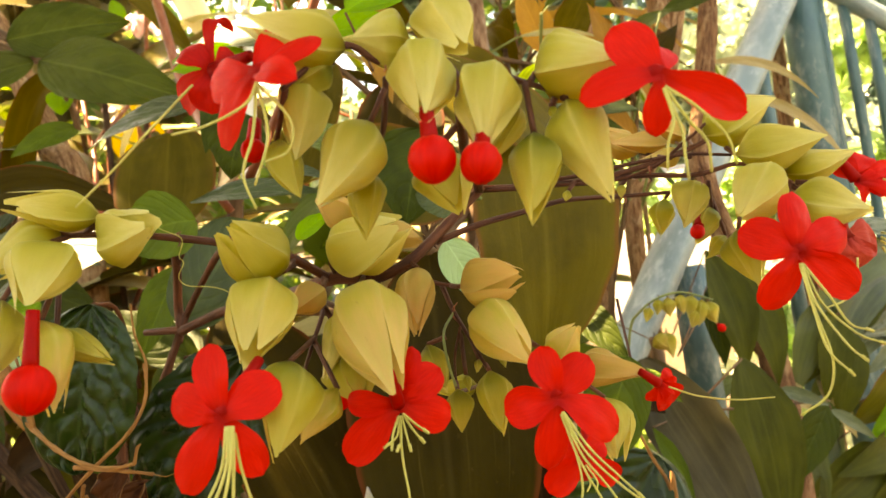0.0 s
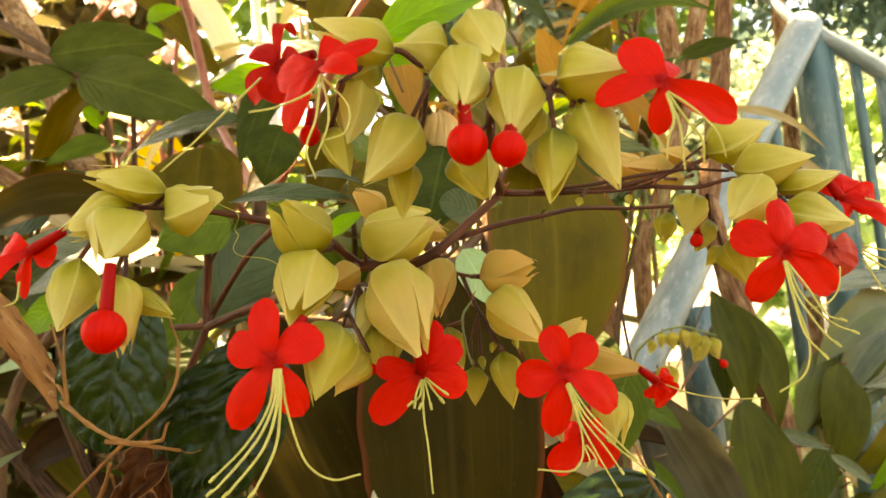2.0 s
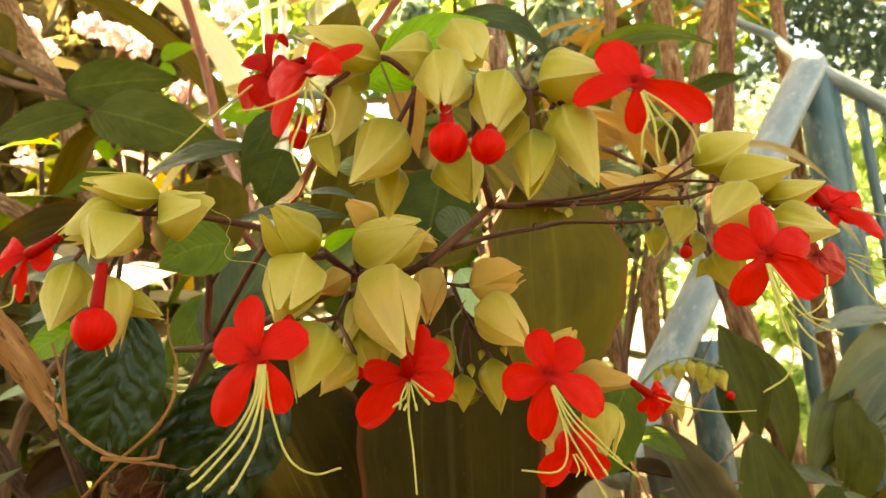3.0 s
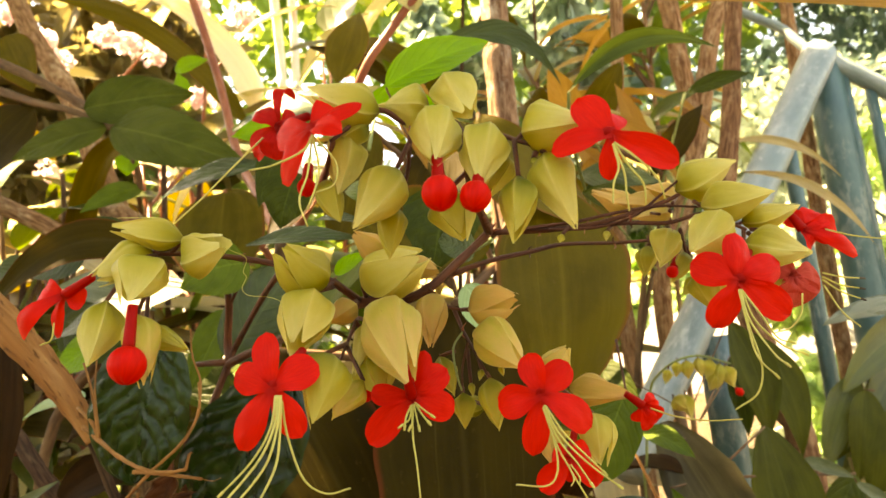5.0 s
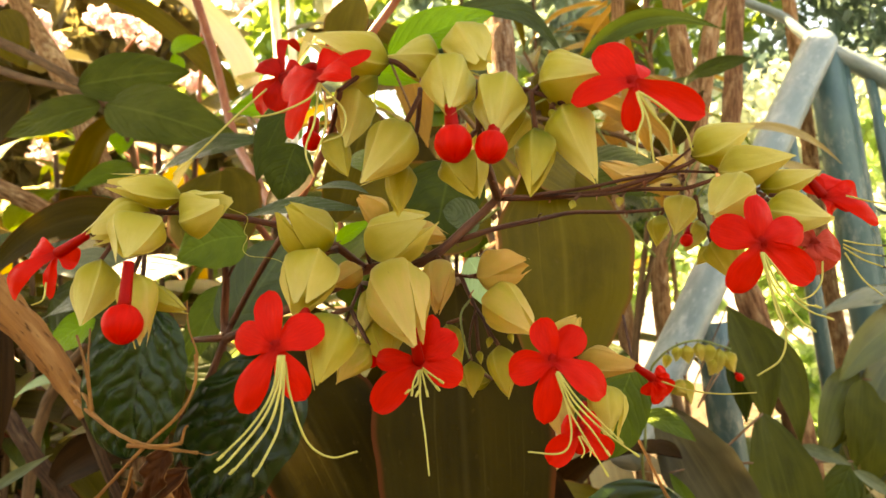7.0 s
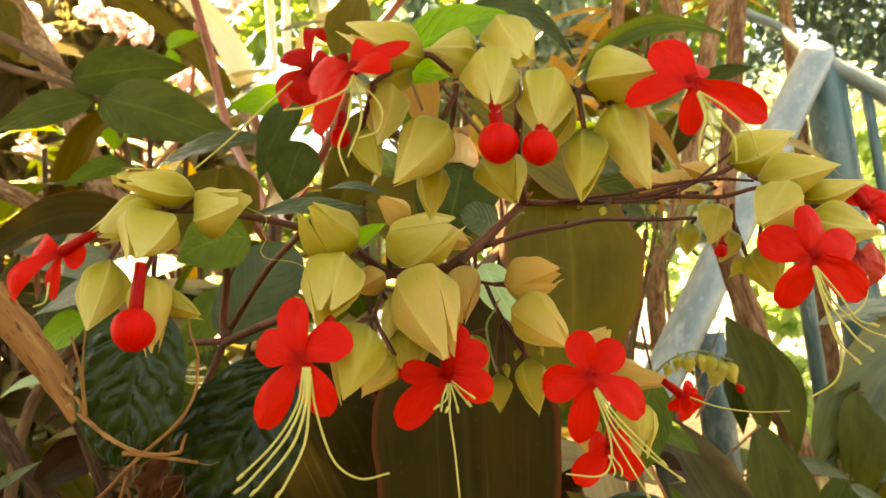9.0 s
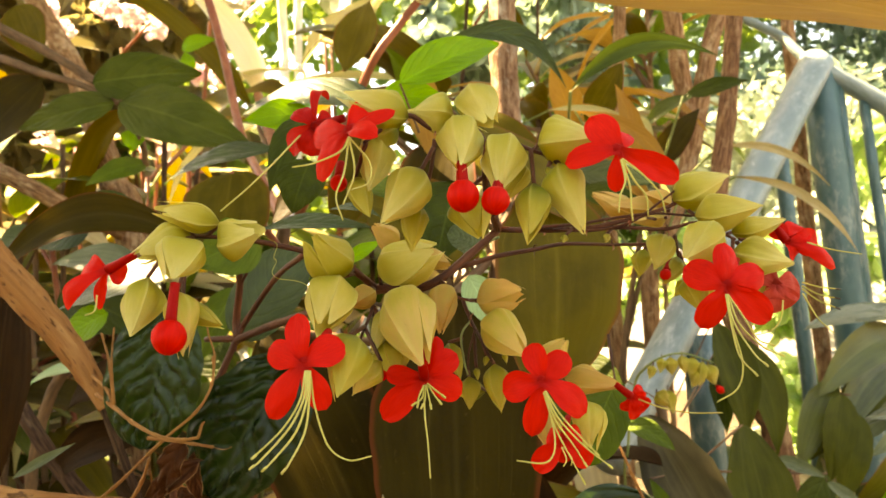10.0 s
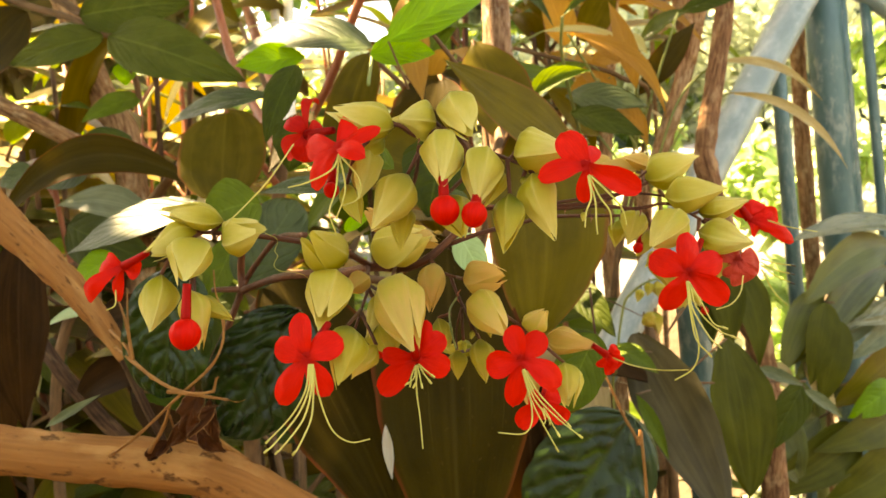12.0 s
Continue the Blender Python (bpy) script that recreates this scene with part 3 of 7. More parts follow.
def bud(parent, start, centre, radius, label="round unopened scarlet flower bud on a short red tube", neck=0.0013):
    """A ball of folded petals at the end of a tube, with seams where the petals overlap."""
    start, centre = Vector(start), Vector(centre)
    d = (centre - start).normalized()
    a = d.cross(Vector((0.2, -1, 0.3))).normalized()
    b = d.cross(a)
    verts, uvs, faces = [], [], []
    n, m = 16, 30
    COUNT[0] += 1
    for i in range(n + 1):
        th = math.pi * i / n
        for k in range(m + 1):
            ang = 2 * math.pi * (k % m) / m + 0.5 * (i / n)
            r = radius * (1 - 0.07 * max(0, math.cos(5 * ang / 2) ** 30) + 0.02 * noise.noise(Vector((math.cos(ang), math.sin(ang), th)) * 1.5 + Vector((COUNT[0], 0, 0))))
            z = -math.cos(th) * r * (1.08 if th > 1.57 else 1.0)
            verts.append(centre + d * z + (a * math.cos(ang) + b * math.sin(ang)) * (math.sin(th) * r))
            uvs.append((k / m, 0.35 + 0.6 * i / n))
    for i in range(n):
        for k in range(m):
            q = m + 1
            faces.append((i * q + k, i * q + k + 1, (i + 1) * q + k + 1, (i + 1) * q + k))
    ob = part("flower_bud", mesh_of("bud", verts, faces, uvs), PETAL, parent, label)
    tube("bud_tube", ob, [start, centre - d * radius * 0.8], neck * 1.0, neck * 1.25, PETAL, sides=10)
    return ob


# Sun flecks made by removing leaves on the sun's line: (place, radius).
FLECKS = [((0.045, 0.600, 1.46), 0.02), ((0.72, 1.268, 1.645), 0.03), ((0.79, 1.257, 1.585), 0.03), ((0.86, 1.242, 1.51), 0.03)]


def leaf_cloud(spots, size, count, seed, squash=0.6, long=1.6):
    """Many small folded leaves scattered through soft lumps: (centre, radius) each. One mesh, two triangles on each side of every midrib."""
    rng = np.random.default_rng(seed)
    c = np.array([s[0] for s in spots], dtype=float)
    r = np.array([s[1] for s in spots], dtype=float)
    w = r ** 2 / (r ** 2).sum()
    pick = rng.choice(len(spots), count, p=w)
    d = rng.normal(size=(count, 3))
    d /= np.linalg.norm(d, axis=1)[:, None]
    rad = rng.uniform(0.25, 1.0, count) ** 0.5
    p = c[pick] + d * (rad * r[pick])[:, None] * np.array((1, 1, squash))
    ax = rng.normal(size=(count, 3)) + np.array((0, 0, -0.5))
    ax /= np.linalg.norm(ax, axis=1)[:, None]
    nn = rng.normal(size=(count, 3)) + np.array((0, 0, 0.8))
    nn -= ax * (nn * ax).sum(1)[:, None]
    nn /= np.linalg.norm(nn, axis=1)[:, None]
    sd = np.cross(ax, nn)
    s = size * rng.uniform(0.55, 1.35, count)[:, None]
    quad = np.stack([p, p + ax * s * 0.35 * long + sd * s * 0.45 + nn * s * 0.12, p + ax * s * 0.75 * long + sd * s * 0.36 + nn * s * 0.1, p + ax * s * long - nn * s * 0.1,
                     p + ax * s * 0.75 * long - sd * s * 0.36 + nn * s * 0.1, p + ax * s * 0.35 * long - sd * s * 0.45 + nn * s * 0.12], axis=1)
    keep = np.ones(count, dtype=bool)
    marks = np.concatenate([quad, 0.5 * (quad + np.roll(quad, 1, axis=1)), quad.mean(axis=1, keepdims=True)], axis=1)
    # leaves that would block a fleck are dropped, which aims the sun
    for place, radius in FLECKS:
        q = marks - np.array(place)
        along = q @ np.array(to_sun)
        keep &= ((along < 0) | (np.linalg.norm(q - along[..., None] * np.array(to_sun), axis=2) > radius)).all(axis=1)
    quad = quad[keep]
    count = len(quad)
    verts = quad.reshape(-1, 3)
    me = bpy.data.meshes.new("leaves")
    k = np.arange(count) * 6
    faces = np.concatenate([np.stack([k, k + 1, k + 2, k + 3], 1), np.stack([k, k + 3, k + 4, k + 5], 1)])
    me.from_pydata(verts.tolist(), [], faces.tolist())
    me.update()
    return me


def lumps(rng, low, high, count, rmin, rmax):
    return [((rng.uniform(low[0], high[0]), rng.uniform(low[1], high[1]), rng.uniform(low[2], high[2])), rng.uniform(rmin, rmax)) for _ in range(count)]


def understory(base, height, count, mats, seed, length=(0.22, 0.42), label="tall plant with tangled olive and bronze strap leaves", lowest=0.3, stalks=None, shoots=3):
    """A leafy plant: a few upright stems with arching strap leaves all the way up."""
    rnd = random.Random(seed)
    ob = thing("broad_leaf_plant", (base[0], base[1], 0.0), label, "plant", "broad-leaved plants")
    stems = []
    for k in range(shoots):
        lean = Vector((rnd.uniform(-0.18, 0.18), rnd.uniform(-0.12, 0.12), 0))
        root = Vector((base[0] + rnd.uniform(-0.06, 0.06), base[1] + rnd.uniform(-0.06, 0.06), -0.03))
        top = root + lean + Vector((0, 0, height * rnd.uniform(0.75, 1.05)))
        mid = root.lerp(top, 0.5) + Vector((rnd.uniform(-0.05, 0.05), rnd.uniform(-0.05, 0.05), 0))
        tube("stem", ob, [root, mid, top], rnd.uniform(0.006, 0.010), 0.004, rnd.choice(stalks or (STEM_BROWN, STEM_PINK, BARK_DARK)), knots=0.1)
        stems.append((root, mid, top))
    for k in range(count):
        root, mid, top = stems[k % shoots]
        s = lowest + (1 - lowest) * (k + rnd.random()) / count
        p = root.lerp(mid, s * 2) if s < 0.5 else mid.lerp(top, s * 2 - 1)
        a = rnd.uniform(0, 2 * math.pi)
        out = Vector((math.cos(a), math.sin(a) * 0.7, rnd.uniform(-0.7, 0.55))).normalized()
        size = rnd.uniform(*length)
        b = p + out * size * 0.22 + Vector((0, 0, 0.05))
        leaf(ob, b, b + out * size, size * rnd.uniform(0.16, 0.30), rnd.choice(mats), stalk=p, stalk_r=0.003, stalk_mat=rnd.choice(stalks or (STEM_PINK, STEM_BROWN, STEM_GREEN)),
             shape=rnd.choice(("lance", "strap", "ovate")), bend=rnd.uniform(0.06, 0.2), fold=rnd.uniform(0.1, 0.4), facing=(rnd.uniform(-0.3, 0.3), -0.4, 0.9))
    return ob


# ---- ground and distance ----
def slope(y):
    """The height of the ground: level round the plants, rising in a bank behind them."""
    s = min(1.0, max(0.0, (y - 1.8) / 2.8))
    return 1.75 * s * s * (3 - 2 * s)


gx = np.linspace(-1, 1, 121)
ground_verts = [(60 * a * abs(a), 60 * b * abs(b), slope(60 * b * abs(b)) + 0.05 * noise.noise(Vector((a * 9, b * 9, 0))) - 0.02) for b in gx for a in gx]
ground_faces = [(j * 121 + i, j * 121 + i + 1, (j + 1) * 121 + i + 1, (j + 1) * 121 + i) for j in range(120) for i in range(120)]
solo("ground", mesh_of("ground", ground_verts, ground_faces), EARTH, "brown garden soil with dry leaf litter", "ground", kind="structure")
path_line = smooth_line([(-9, 4.0, 0), (-3, 3.8, 0), (0.4, 3.75, 0), (2.2, 3.8, 0), (6, 4.2, 0), (14, 5, 0)], 10)
path_verts = [(p[0], p[1] + s * 0.5, slope(p[1] + s * 0.5) + (0.06 if abs(s) < 0.9 else -0.09) + 0.02 * noise.noise(Vector((p[0] * 3, s * 3, 0)))) for p in path_line for s in (-1, -0.85, -0.4, 0, 0.4, 0.85, 1)]
path_faces = [(i * 7 + k, i * 7 + k + 7, i * 7 + k + 8, i * 7 + k + 1) for i in range(len(path_line) - 1) for k in range(6)]
solo("path", mesh_of("path", path_verts, path_faces), PATH, "grey gritty garden path behind the plants", "path", kind="structure")
rng = random.Random(4)
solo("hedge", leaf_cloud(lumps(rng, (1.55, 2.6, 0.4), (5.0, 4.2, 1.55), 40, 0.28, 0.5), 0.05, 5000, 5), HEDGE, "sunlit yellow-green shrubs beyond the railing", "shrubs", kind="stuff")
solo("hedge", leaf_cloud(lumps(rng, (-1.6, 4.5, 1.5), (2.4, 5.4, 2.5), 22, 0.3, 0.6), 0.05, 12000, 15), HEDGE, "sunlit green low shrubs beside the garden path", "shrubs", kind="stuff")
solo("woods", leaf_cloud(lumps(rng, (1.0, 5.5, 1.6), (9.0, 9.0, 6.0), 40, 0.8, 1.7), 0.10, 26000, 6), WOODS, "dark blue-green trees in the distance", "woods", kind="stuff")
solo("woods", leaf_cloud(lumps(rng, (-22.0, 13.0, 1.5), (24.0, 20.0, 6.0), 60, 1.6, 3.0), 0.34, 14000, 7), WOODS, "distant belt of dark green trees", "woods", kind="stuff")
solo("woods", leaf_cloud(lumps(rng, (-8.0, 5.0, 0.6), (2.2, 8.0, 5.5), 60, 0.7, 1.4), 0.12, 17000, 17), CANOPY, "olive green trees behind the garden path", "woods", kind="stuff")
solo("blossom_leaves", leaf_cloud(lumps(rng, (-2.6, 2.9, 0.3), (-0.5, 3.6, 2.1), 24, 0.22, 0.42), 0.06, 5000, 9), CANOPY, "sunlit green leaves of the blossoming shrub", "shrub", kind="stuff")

solo("blossom_shrub", leaf_cloud([((-1.111, 1.859, 2.1959), 0.0355), ((-1.0935, 1.9114, 2.1494), 0.0425), ((-0.9502, 1.9071, 2.2124), 0.0364), ((-0.9005, 1.9573, 2.2018), 0.0373), ((-0.8072, 1.91, 2.1348), 0.0243), ((-0.6845, 1.8671, 1.9796), 0.0266), ((-0.6119, 1.8676, 1.9615), 0.0296), ((-0.7363, 2.0488, 2.3453), 0.0424), ((-0.5901, 2.0499, 2.3037), 0.0392), ((-1.2496, 1.9524, 2.345), 0.0342), ((-0.9326, 1.5817, 1.7253), 0.0225), ((-0.6892, 1.6809, 1.7105), 0.0159), ((-1.3551, 1.8618, 2.1763), 0.0414), ((-0.9134, 1.4907, 1.5475), 0.0164)], 0.021, 1250, 8, 0.8, 1.0), PINKBLOOM, "white and pale pink blossom clusters in full sun", "blossom", kind="stuff")
rng = random.Random(21)
solo("tangle", leaf_cloud(lumps(rng, (-1.8282, 2.5395, 1.6948), (-0.8129, 2.8848, 2.7114), 46, 0.06, 0.11), 0.08, 1300, 31, 0.9, 2.2), TANGLE, "brown and olive tangle of dying leaves behind the blossom", "shrub", kind="stuff")
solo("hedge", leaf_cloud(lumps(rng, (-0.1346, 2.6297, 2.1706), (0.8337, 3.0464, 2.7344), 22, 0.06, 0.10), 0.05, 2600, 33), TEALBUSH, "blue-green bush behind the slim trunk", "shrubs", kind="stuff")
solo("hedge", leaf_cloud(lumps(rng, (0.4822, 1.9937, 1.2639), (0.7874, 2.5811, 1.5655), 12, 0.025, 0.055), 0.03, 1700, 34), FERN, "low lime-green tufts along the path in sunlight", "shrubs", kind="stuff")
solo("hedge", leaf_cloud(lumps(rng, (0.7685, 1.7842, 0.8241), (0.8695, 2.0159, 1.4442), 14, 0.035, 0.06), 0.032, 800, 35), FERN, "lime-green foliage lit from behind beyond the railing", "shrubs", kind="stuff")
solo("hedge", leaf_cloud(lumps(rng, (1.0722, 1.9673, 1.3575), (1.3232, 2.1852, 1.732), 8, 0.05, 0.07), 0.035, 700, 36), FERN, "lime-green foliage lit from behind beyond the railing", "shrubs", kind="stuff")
# ---- railing ----
railing = thing("railing", (0.6796, 1.2729, 0), "worn blue-grey painted stair railing with round rails", "railing")
tube("handrail", railing, [(0.6839, 1.2725, 1.6683), (0.5708, 1.1802, 1.5331), (0.3874, 1.0226, 1.3162), (0.2758, 0.9199, 1.1872), (0.2083, 0.8542, 1.113), (0.152, 0.7978, 1.0496)], 0.0306, 0.0208, PAINT, "blue-grey sloping handrail, rubbed and with its lit side painted paler", sides=20, rough=0.012)
tube("top_rail", railing, [(0.6736, 1.2726, 1.6674), (0.751, 1.2649, 1.6116), (0.8358, 1.2484, 1.533), (0.9488, 1.2236, 1.4158)], 0.0165, 0.0180, PAINT, "blue-grey top rail", sides=18, rough=0.012)
tube("post", railing, [(0.6921, 1.2833, 1.6522), (0.6921, 1.2833, 0.8261), (0.6921, 1.2833, -0.05)], 0.031, 0.031, PAINT_TEAL, "teal post with rubbed paint", sides=14, rough=0.012)
tube("post", railing, [(0.307, 0.9298, 1.1844), (0.307, 0.9298, 0.5922), (0.307, 0.9298, -0.05)], 0.021, 0.021, PAINT_TEAL, "thin teal post", sides=14, rough=0.012)
tube("baluster", railing, [(0.7174, 1.2694, 1.6241), (0.7174, 1.2694, 0.8121), (0.7174, 1.2694, -0.05)], 0.0092, 0.0092, PAINT_TEAL, "", sides=14, rough=0.012)
tube("baluster", railing, [(0.7582, 1.2657, 1.5941), (0.7582, 1.2657, 0.7971), (0.7582, 1.2657, -0.05)], 0.0092, 0.0092, PAINT_TEAL, "", sides=14, rough=0.012)
tube("baluster", railing, [(0.7946, 1.2572, 1.559), (0.7946, 1.2572, 0.7795), (0.7946, 1.2572, -0.05)], 0.0092, 0.0092, PAINT_TEAL, "", sides=14, rough=0.012)
tube("baluster", railing, [(0.8288, 1.2468, 1.5241), (0.8288, 1.2468, 0.7621), (0.8288, 1.2468, -0.05)], 0.0092, 0.0092, PAINT_TEAL, "", sides=14, rough=0.012)
tube("baluster", railing, [(0.8609, 1.2354, 1.4879), (0.8609, 1.2354, 0.7439), (0.8609, 1.2354, -0.05)], 0.0092, 0.0092, PAINT_TEAL, "", sides=14, rough=0.012)
tube("baluster", railing, [(0.5579, 1.1821, 1.4977), (0.5579, 1.1821, 0.7488), (0.5579, 1.1821, -0.05)], 0.0125, 0.0125, PAINT_TEAL, "", sides=14, rough=0.012)
tube("bracket", railing, [(0.6779, 1.2728, 1.6626), (0.6594, 1.2907, 1.7059), (0.64, 1.3089, 1.745), (0.5997, 1.3273, 1.7819), (0.5249, 1.364, 1.8575)], 0.0095, 0.0080, PAINT, "thin bare metal bracket", sides=10)
# ---- trees ----
tree_a = thing("tree", (0.0465, 0.6257, 0), "slim tree with flaking tan bark, lightened as if sunlit", "tree", "thin garden trees")
tube("trunk", tree_a, [(0.13, 0.5777, 3.0208), (0.08, 0.5777, 2.0208), (0.0568, 0.6037, 1.522), (0.0538, 0.6071, 1.4572), (0.0523, 0.6107, 1.3883), (0.0465, 0.6257, 1.2923), (0.0465, 0.6257, 0.5815), (0.0565, 0.6257, -0.05)], 0.0108, 0.0151, BARK_PALE, sides=18, per=10, rough=0.10, knots=0.08)
# Out-of-view crown; its seed picks which spots below are shaded.
part("crown", leaf_cloud(lumps(random.Random(211), (-1.9, -1.1, 2.75), (0.3, 0.6, 3.5), 30, 0.22, 0.5), 0.085, 9500, 211), CANOPY, tree_a, "unseen green leafy crown, placed for its shade")
tree_b = thing("tree", (0.2873, 1.0781, 0), "slim leaning tree with tan bark", "tree", "thin garden trees")
tube("trunk", tree_b, [(0.4058, 1.094, 3.2603), (0.3558, 1.094, 2.2603), (0.3795, 1.1197, 1.7615), (0.386, 1.1267, 1.6251), (0.3923, 1.1336, 1.4921), (0.323, 1.0926, 1.3261), (0.2873, 1.0781, 1.2251), (0.2873, 1.0781, 0.5513), (0.2973, 1.0781, -0.05)], 0.016, 0.0118, BARK, sides=18, per=10, rough=0.10, knots=0.08)
tube("limb", tree_b, [(0.391, 1.134, 1.4829), (0.4177, 1.1395, 1.5679), (0.4565, 1.153, 1.688), (0.5045, 1.1672, 1.7926)], 0.0163, 0.0132, BARK, sides=12, per=8, rough=0.08)
# Small unseen crown, added to shade the plants at the back.
part("crown", leaf_cloud(lumps(random.Random(1051), (-1.41, 1.21, 3.04), (-0.49, 1.32, 3.44), 4, 0.22, 0.5), 0.085, 1120, 1051), CANOPY, tree_b, "unseen green leafy crown, placed for its shade")
tree_c = thing("tree", (0.6628, 1.3419, 0), "slim brown tree stem beside the railing", "tree", "thin garden trees")
tube("trunk", tree_c, [(0.7194, 1.3066, 3.1699), (0.6694, 1.3066, 2.1699), (0.6685, 1.3326, 1.6706), (0.6683, 1.3391, 1.544), (0.6628, 1.3419, 1.2977), (0.6628, 1.3419, 0.584), (0.6728, 1.3419, -0.05)], 0.0106, 0.0154, BARK, sides=18, per=10, rough=0.10, knots=0.08)
# Unseen crown, added to keep most sun off the railing.
part("crown", leaf_cloud(lumps(random.Random(1005), (-0.46, 1.29, 2.68), (-0.12, 1.58, 3.08), 4, 0.22, 0.5), 0.085, 1120, 1005), CANOPY, tree_c, "unseen green leafy crown, placed for its shade")
tree_d = thing("tree", (0.3568, 0.8288, 0), "leaning reddish-brown tree stem", "tree", "thin garden trees")
tube("trunk", tree_d, [(0.545, 0.94, 3.0944), (0.495, 0.94, 2.0944), (0.3916, 0.8973, 1.6071), (0.3615, 0.8848, 1.4652), (0.3192, 0.8523, 1.3265), (0.313, 0.8443, 1.2878), (0.3259, 0.8385, 1.2054), (0.3462, 0.8338, 1.1005), (0.3568, 0.8288, 1.0017), (0.3568, 0.8288, 0.4507), (0.3668, 0.8288, -0.05)], 0.0088, 0.0175, BARK_RED, sides=18, per=10, rough=0.10, knots=0.08)
# Two unseen tufts, added to shade the quilted leaves.
part("crown", leaf_cloud(lumps(random.Random(3008), (-1.18, 0.47, 2.73), (-0.99, 0.66, 2.92), 2, 0.08, 0.16), 0.07, 300, 3008), CANOPY, tree_d, "unseen green leafy crown, placed for its shade")
tree_e = thing("tree", (0.2351, 1.0999, 0), "thin brown tree stem", "tree", "thin garden trees")
tube("trunk", tree_e, [(0.3516, 1.0616, 2.9275), (0.3016, 1.0616, 1.9275), (0.2504, 1.0877, 1.4308), (0.2396, 1.0932, 1.3264), (0.2351, 1.0999, 1.1977), (0.2351, 1.0999, 0.539), (0.2451, 1.0999, -0.05)], 0.009, 0.013, BARK, sides=18, per=10, rough=0.10, knots=0.08)
# Another unseen crown, placed where leaves below have to stay dark.
part("crown", leaf_cloud(lumps(random.Random(1067), (-2.37, 0.66, 2.85), (-1.44, 1.09, 3.25), 8, 0.22, 0.5), 0.085, 2240, 1067), CANOPY, tree_e, "unseen green leafy crown, placed for its shade")
tree_f = thing("tree", (-0.5167, 1.0972, 0), "slim tree with rough tan bark", "tree", "thin garden trees")
tube("trunk", tree_f, [(-0.7896, 1.2535, 3.1553), (-0.8396, 1.2535, 2.1553), (-0.6503, 1.1805, 1.6983), (-0.6105, 1.1652, 1.6022), (-0.5678, 1.1403, 1.4968), (-0.5167, 1.0972, 1.3561), (-0.5167, 1.0972, 0.6102), (-0.5067, 1.0972, -0.05)], 0.0156, 0.0254, BARK, sides=18, per=10, rough=0.10, knots=0.08)
tube("limb", tree_f, [(-0.7188, 1.0105, 1.5107), (-0.6254, 0.9924, 1.4608), (-0.5616, 0.9939, 1.4221), (-0.508, 1.0453, 1.3902)], 0.0143, 0.0112, BARK, sides=12, per=8, rough=0.08)
# Also out of view; it widens the shade to the left.
part("crown", leaf_cloud(lumps(random.Random(34), (-3.4, -1.3, 2.8), (-1.2, 0.6, 3.7), 26, 0.22, 0.5), 0.085, 7500, 34), CANOPY, tree_f, "unseen green leafy crown, placed for its shade")
# Unseen tuft whose only use is shading the thick branch.
part("crown", leaf_cloud([((-1.30, 0.60, 2.95), 0.09), ((-1.38, 0.60, 3.0), 0.08)], 0.05, 110, 78), CANOPY, tree_f, "unseen leafy spray, added to shade the branch")
# ---- branches ----
branch = thing("branch", (-0.1751, 0.3466, 0), "rough tan branch with dry broken twigs", "branch")
tube("limb", branch, [(-0.3035, 0.3683, 1.2858), (-0.2723, 0.3597, 1.253), (-0.2387, 0.3511, 1.2213), (-0.2125, 0.3423, 1.1947), (-0.1990, 0.3386, 1.1757), (-0.1928, 0.3380, 1.1640)], 0.0127, 0.0036, BARK_BRANCH, "rough tan sloping limb", sides=18, per=10, rough=0.14)
tube("limb", branch, [(-0.1990, 0.3386, 1.1757), (-0.1928, 0.3380, 1.1640), (-0.1848, 0.3401, 1.1373), (-0.1751, 0.3466, 1.1071)], 0.0036, 0.0020, BARK_DARK, "dark brown shoot below the limb", sides=12, per=8, rough=0.14)
tube("limb", branch, [(-0.3421, 0.3466, 1.1297), (-0.2787, 0.3519, 1.1151), (-0.235, 0.352, 1.1067), (-0.1937, 0.3571, 1.0988), (-0.1554, 0.3625, 1.0876), (-0.1274, 0.3682, 1.0699), (-0.0871, 0.3797, 1.0348)], 0.0135, 0.0158, BARK_BRANCH, "thick rough tan limb", sides=20, per=10, rough=0.1)
tube("limb", branch, [(-0.4161, 0.6257, 1.1641), (-0.3813, 0.6074, 1.126), (-0.3424, 0.589, 1.0896), (-0.3047, 0.5702, 1.0606), (-0.2642, 0.5516, 1.0283)], 0.0069, 0.0071, BARK_DARK, sides=14, per=8, rough=0.1)
tube("limb", branch, [(-0.1554, 0.3625, 1.0876), (-0.143, 0.3691, 1.0534), (-0.1399, 0.3816, 1.0058), (-0.1399, 0.4016, 0.5029), (-0.1399, 0.4116, -0.03)], 0.0133, 0.0155, BARK_BRANCH, sides=16, rough=0.1)
tube("dry_twig", branch, [(-0.1928, 0.3283, 1.172), (-0.1723, 0.3034, 1.1663), (-0.1561, 0.2886, 1.1592), (-0.1411, 0.2788, 1.1536), (-0.1282, 0.2738, 1.1517), (-0.1204, 0.2737, 1.1522)], 0.00104, 0.00064, TWIG, sides=9, per=9, rough=0.22, knots=0.25)
tube("dry_twig", branch, [(-0.195, 0.3278, 1.1818), (-0.1777, 0.308, 1.1744), (-0.1723, 0.3034, 1.1663)], 0.00080, 0.00088, TWIG, sides=9, per=9, rough=0.22, knots=0.25)
tube("dry_twig", branch, [(-0.1799, 0.3066, 1.2024), (-0.174, 0.3023, 1.1873), (-0.1723, 0.3034, 1.1663)], 0.00048, 0.00072, TWIG, sides=9, per=9, rough=0.22, knots=0.25)
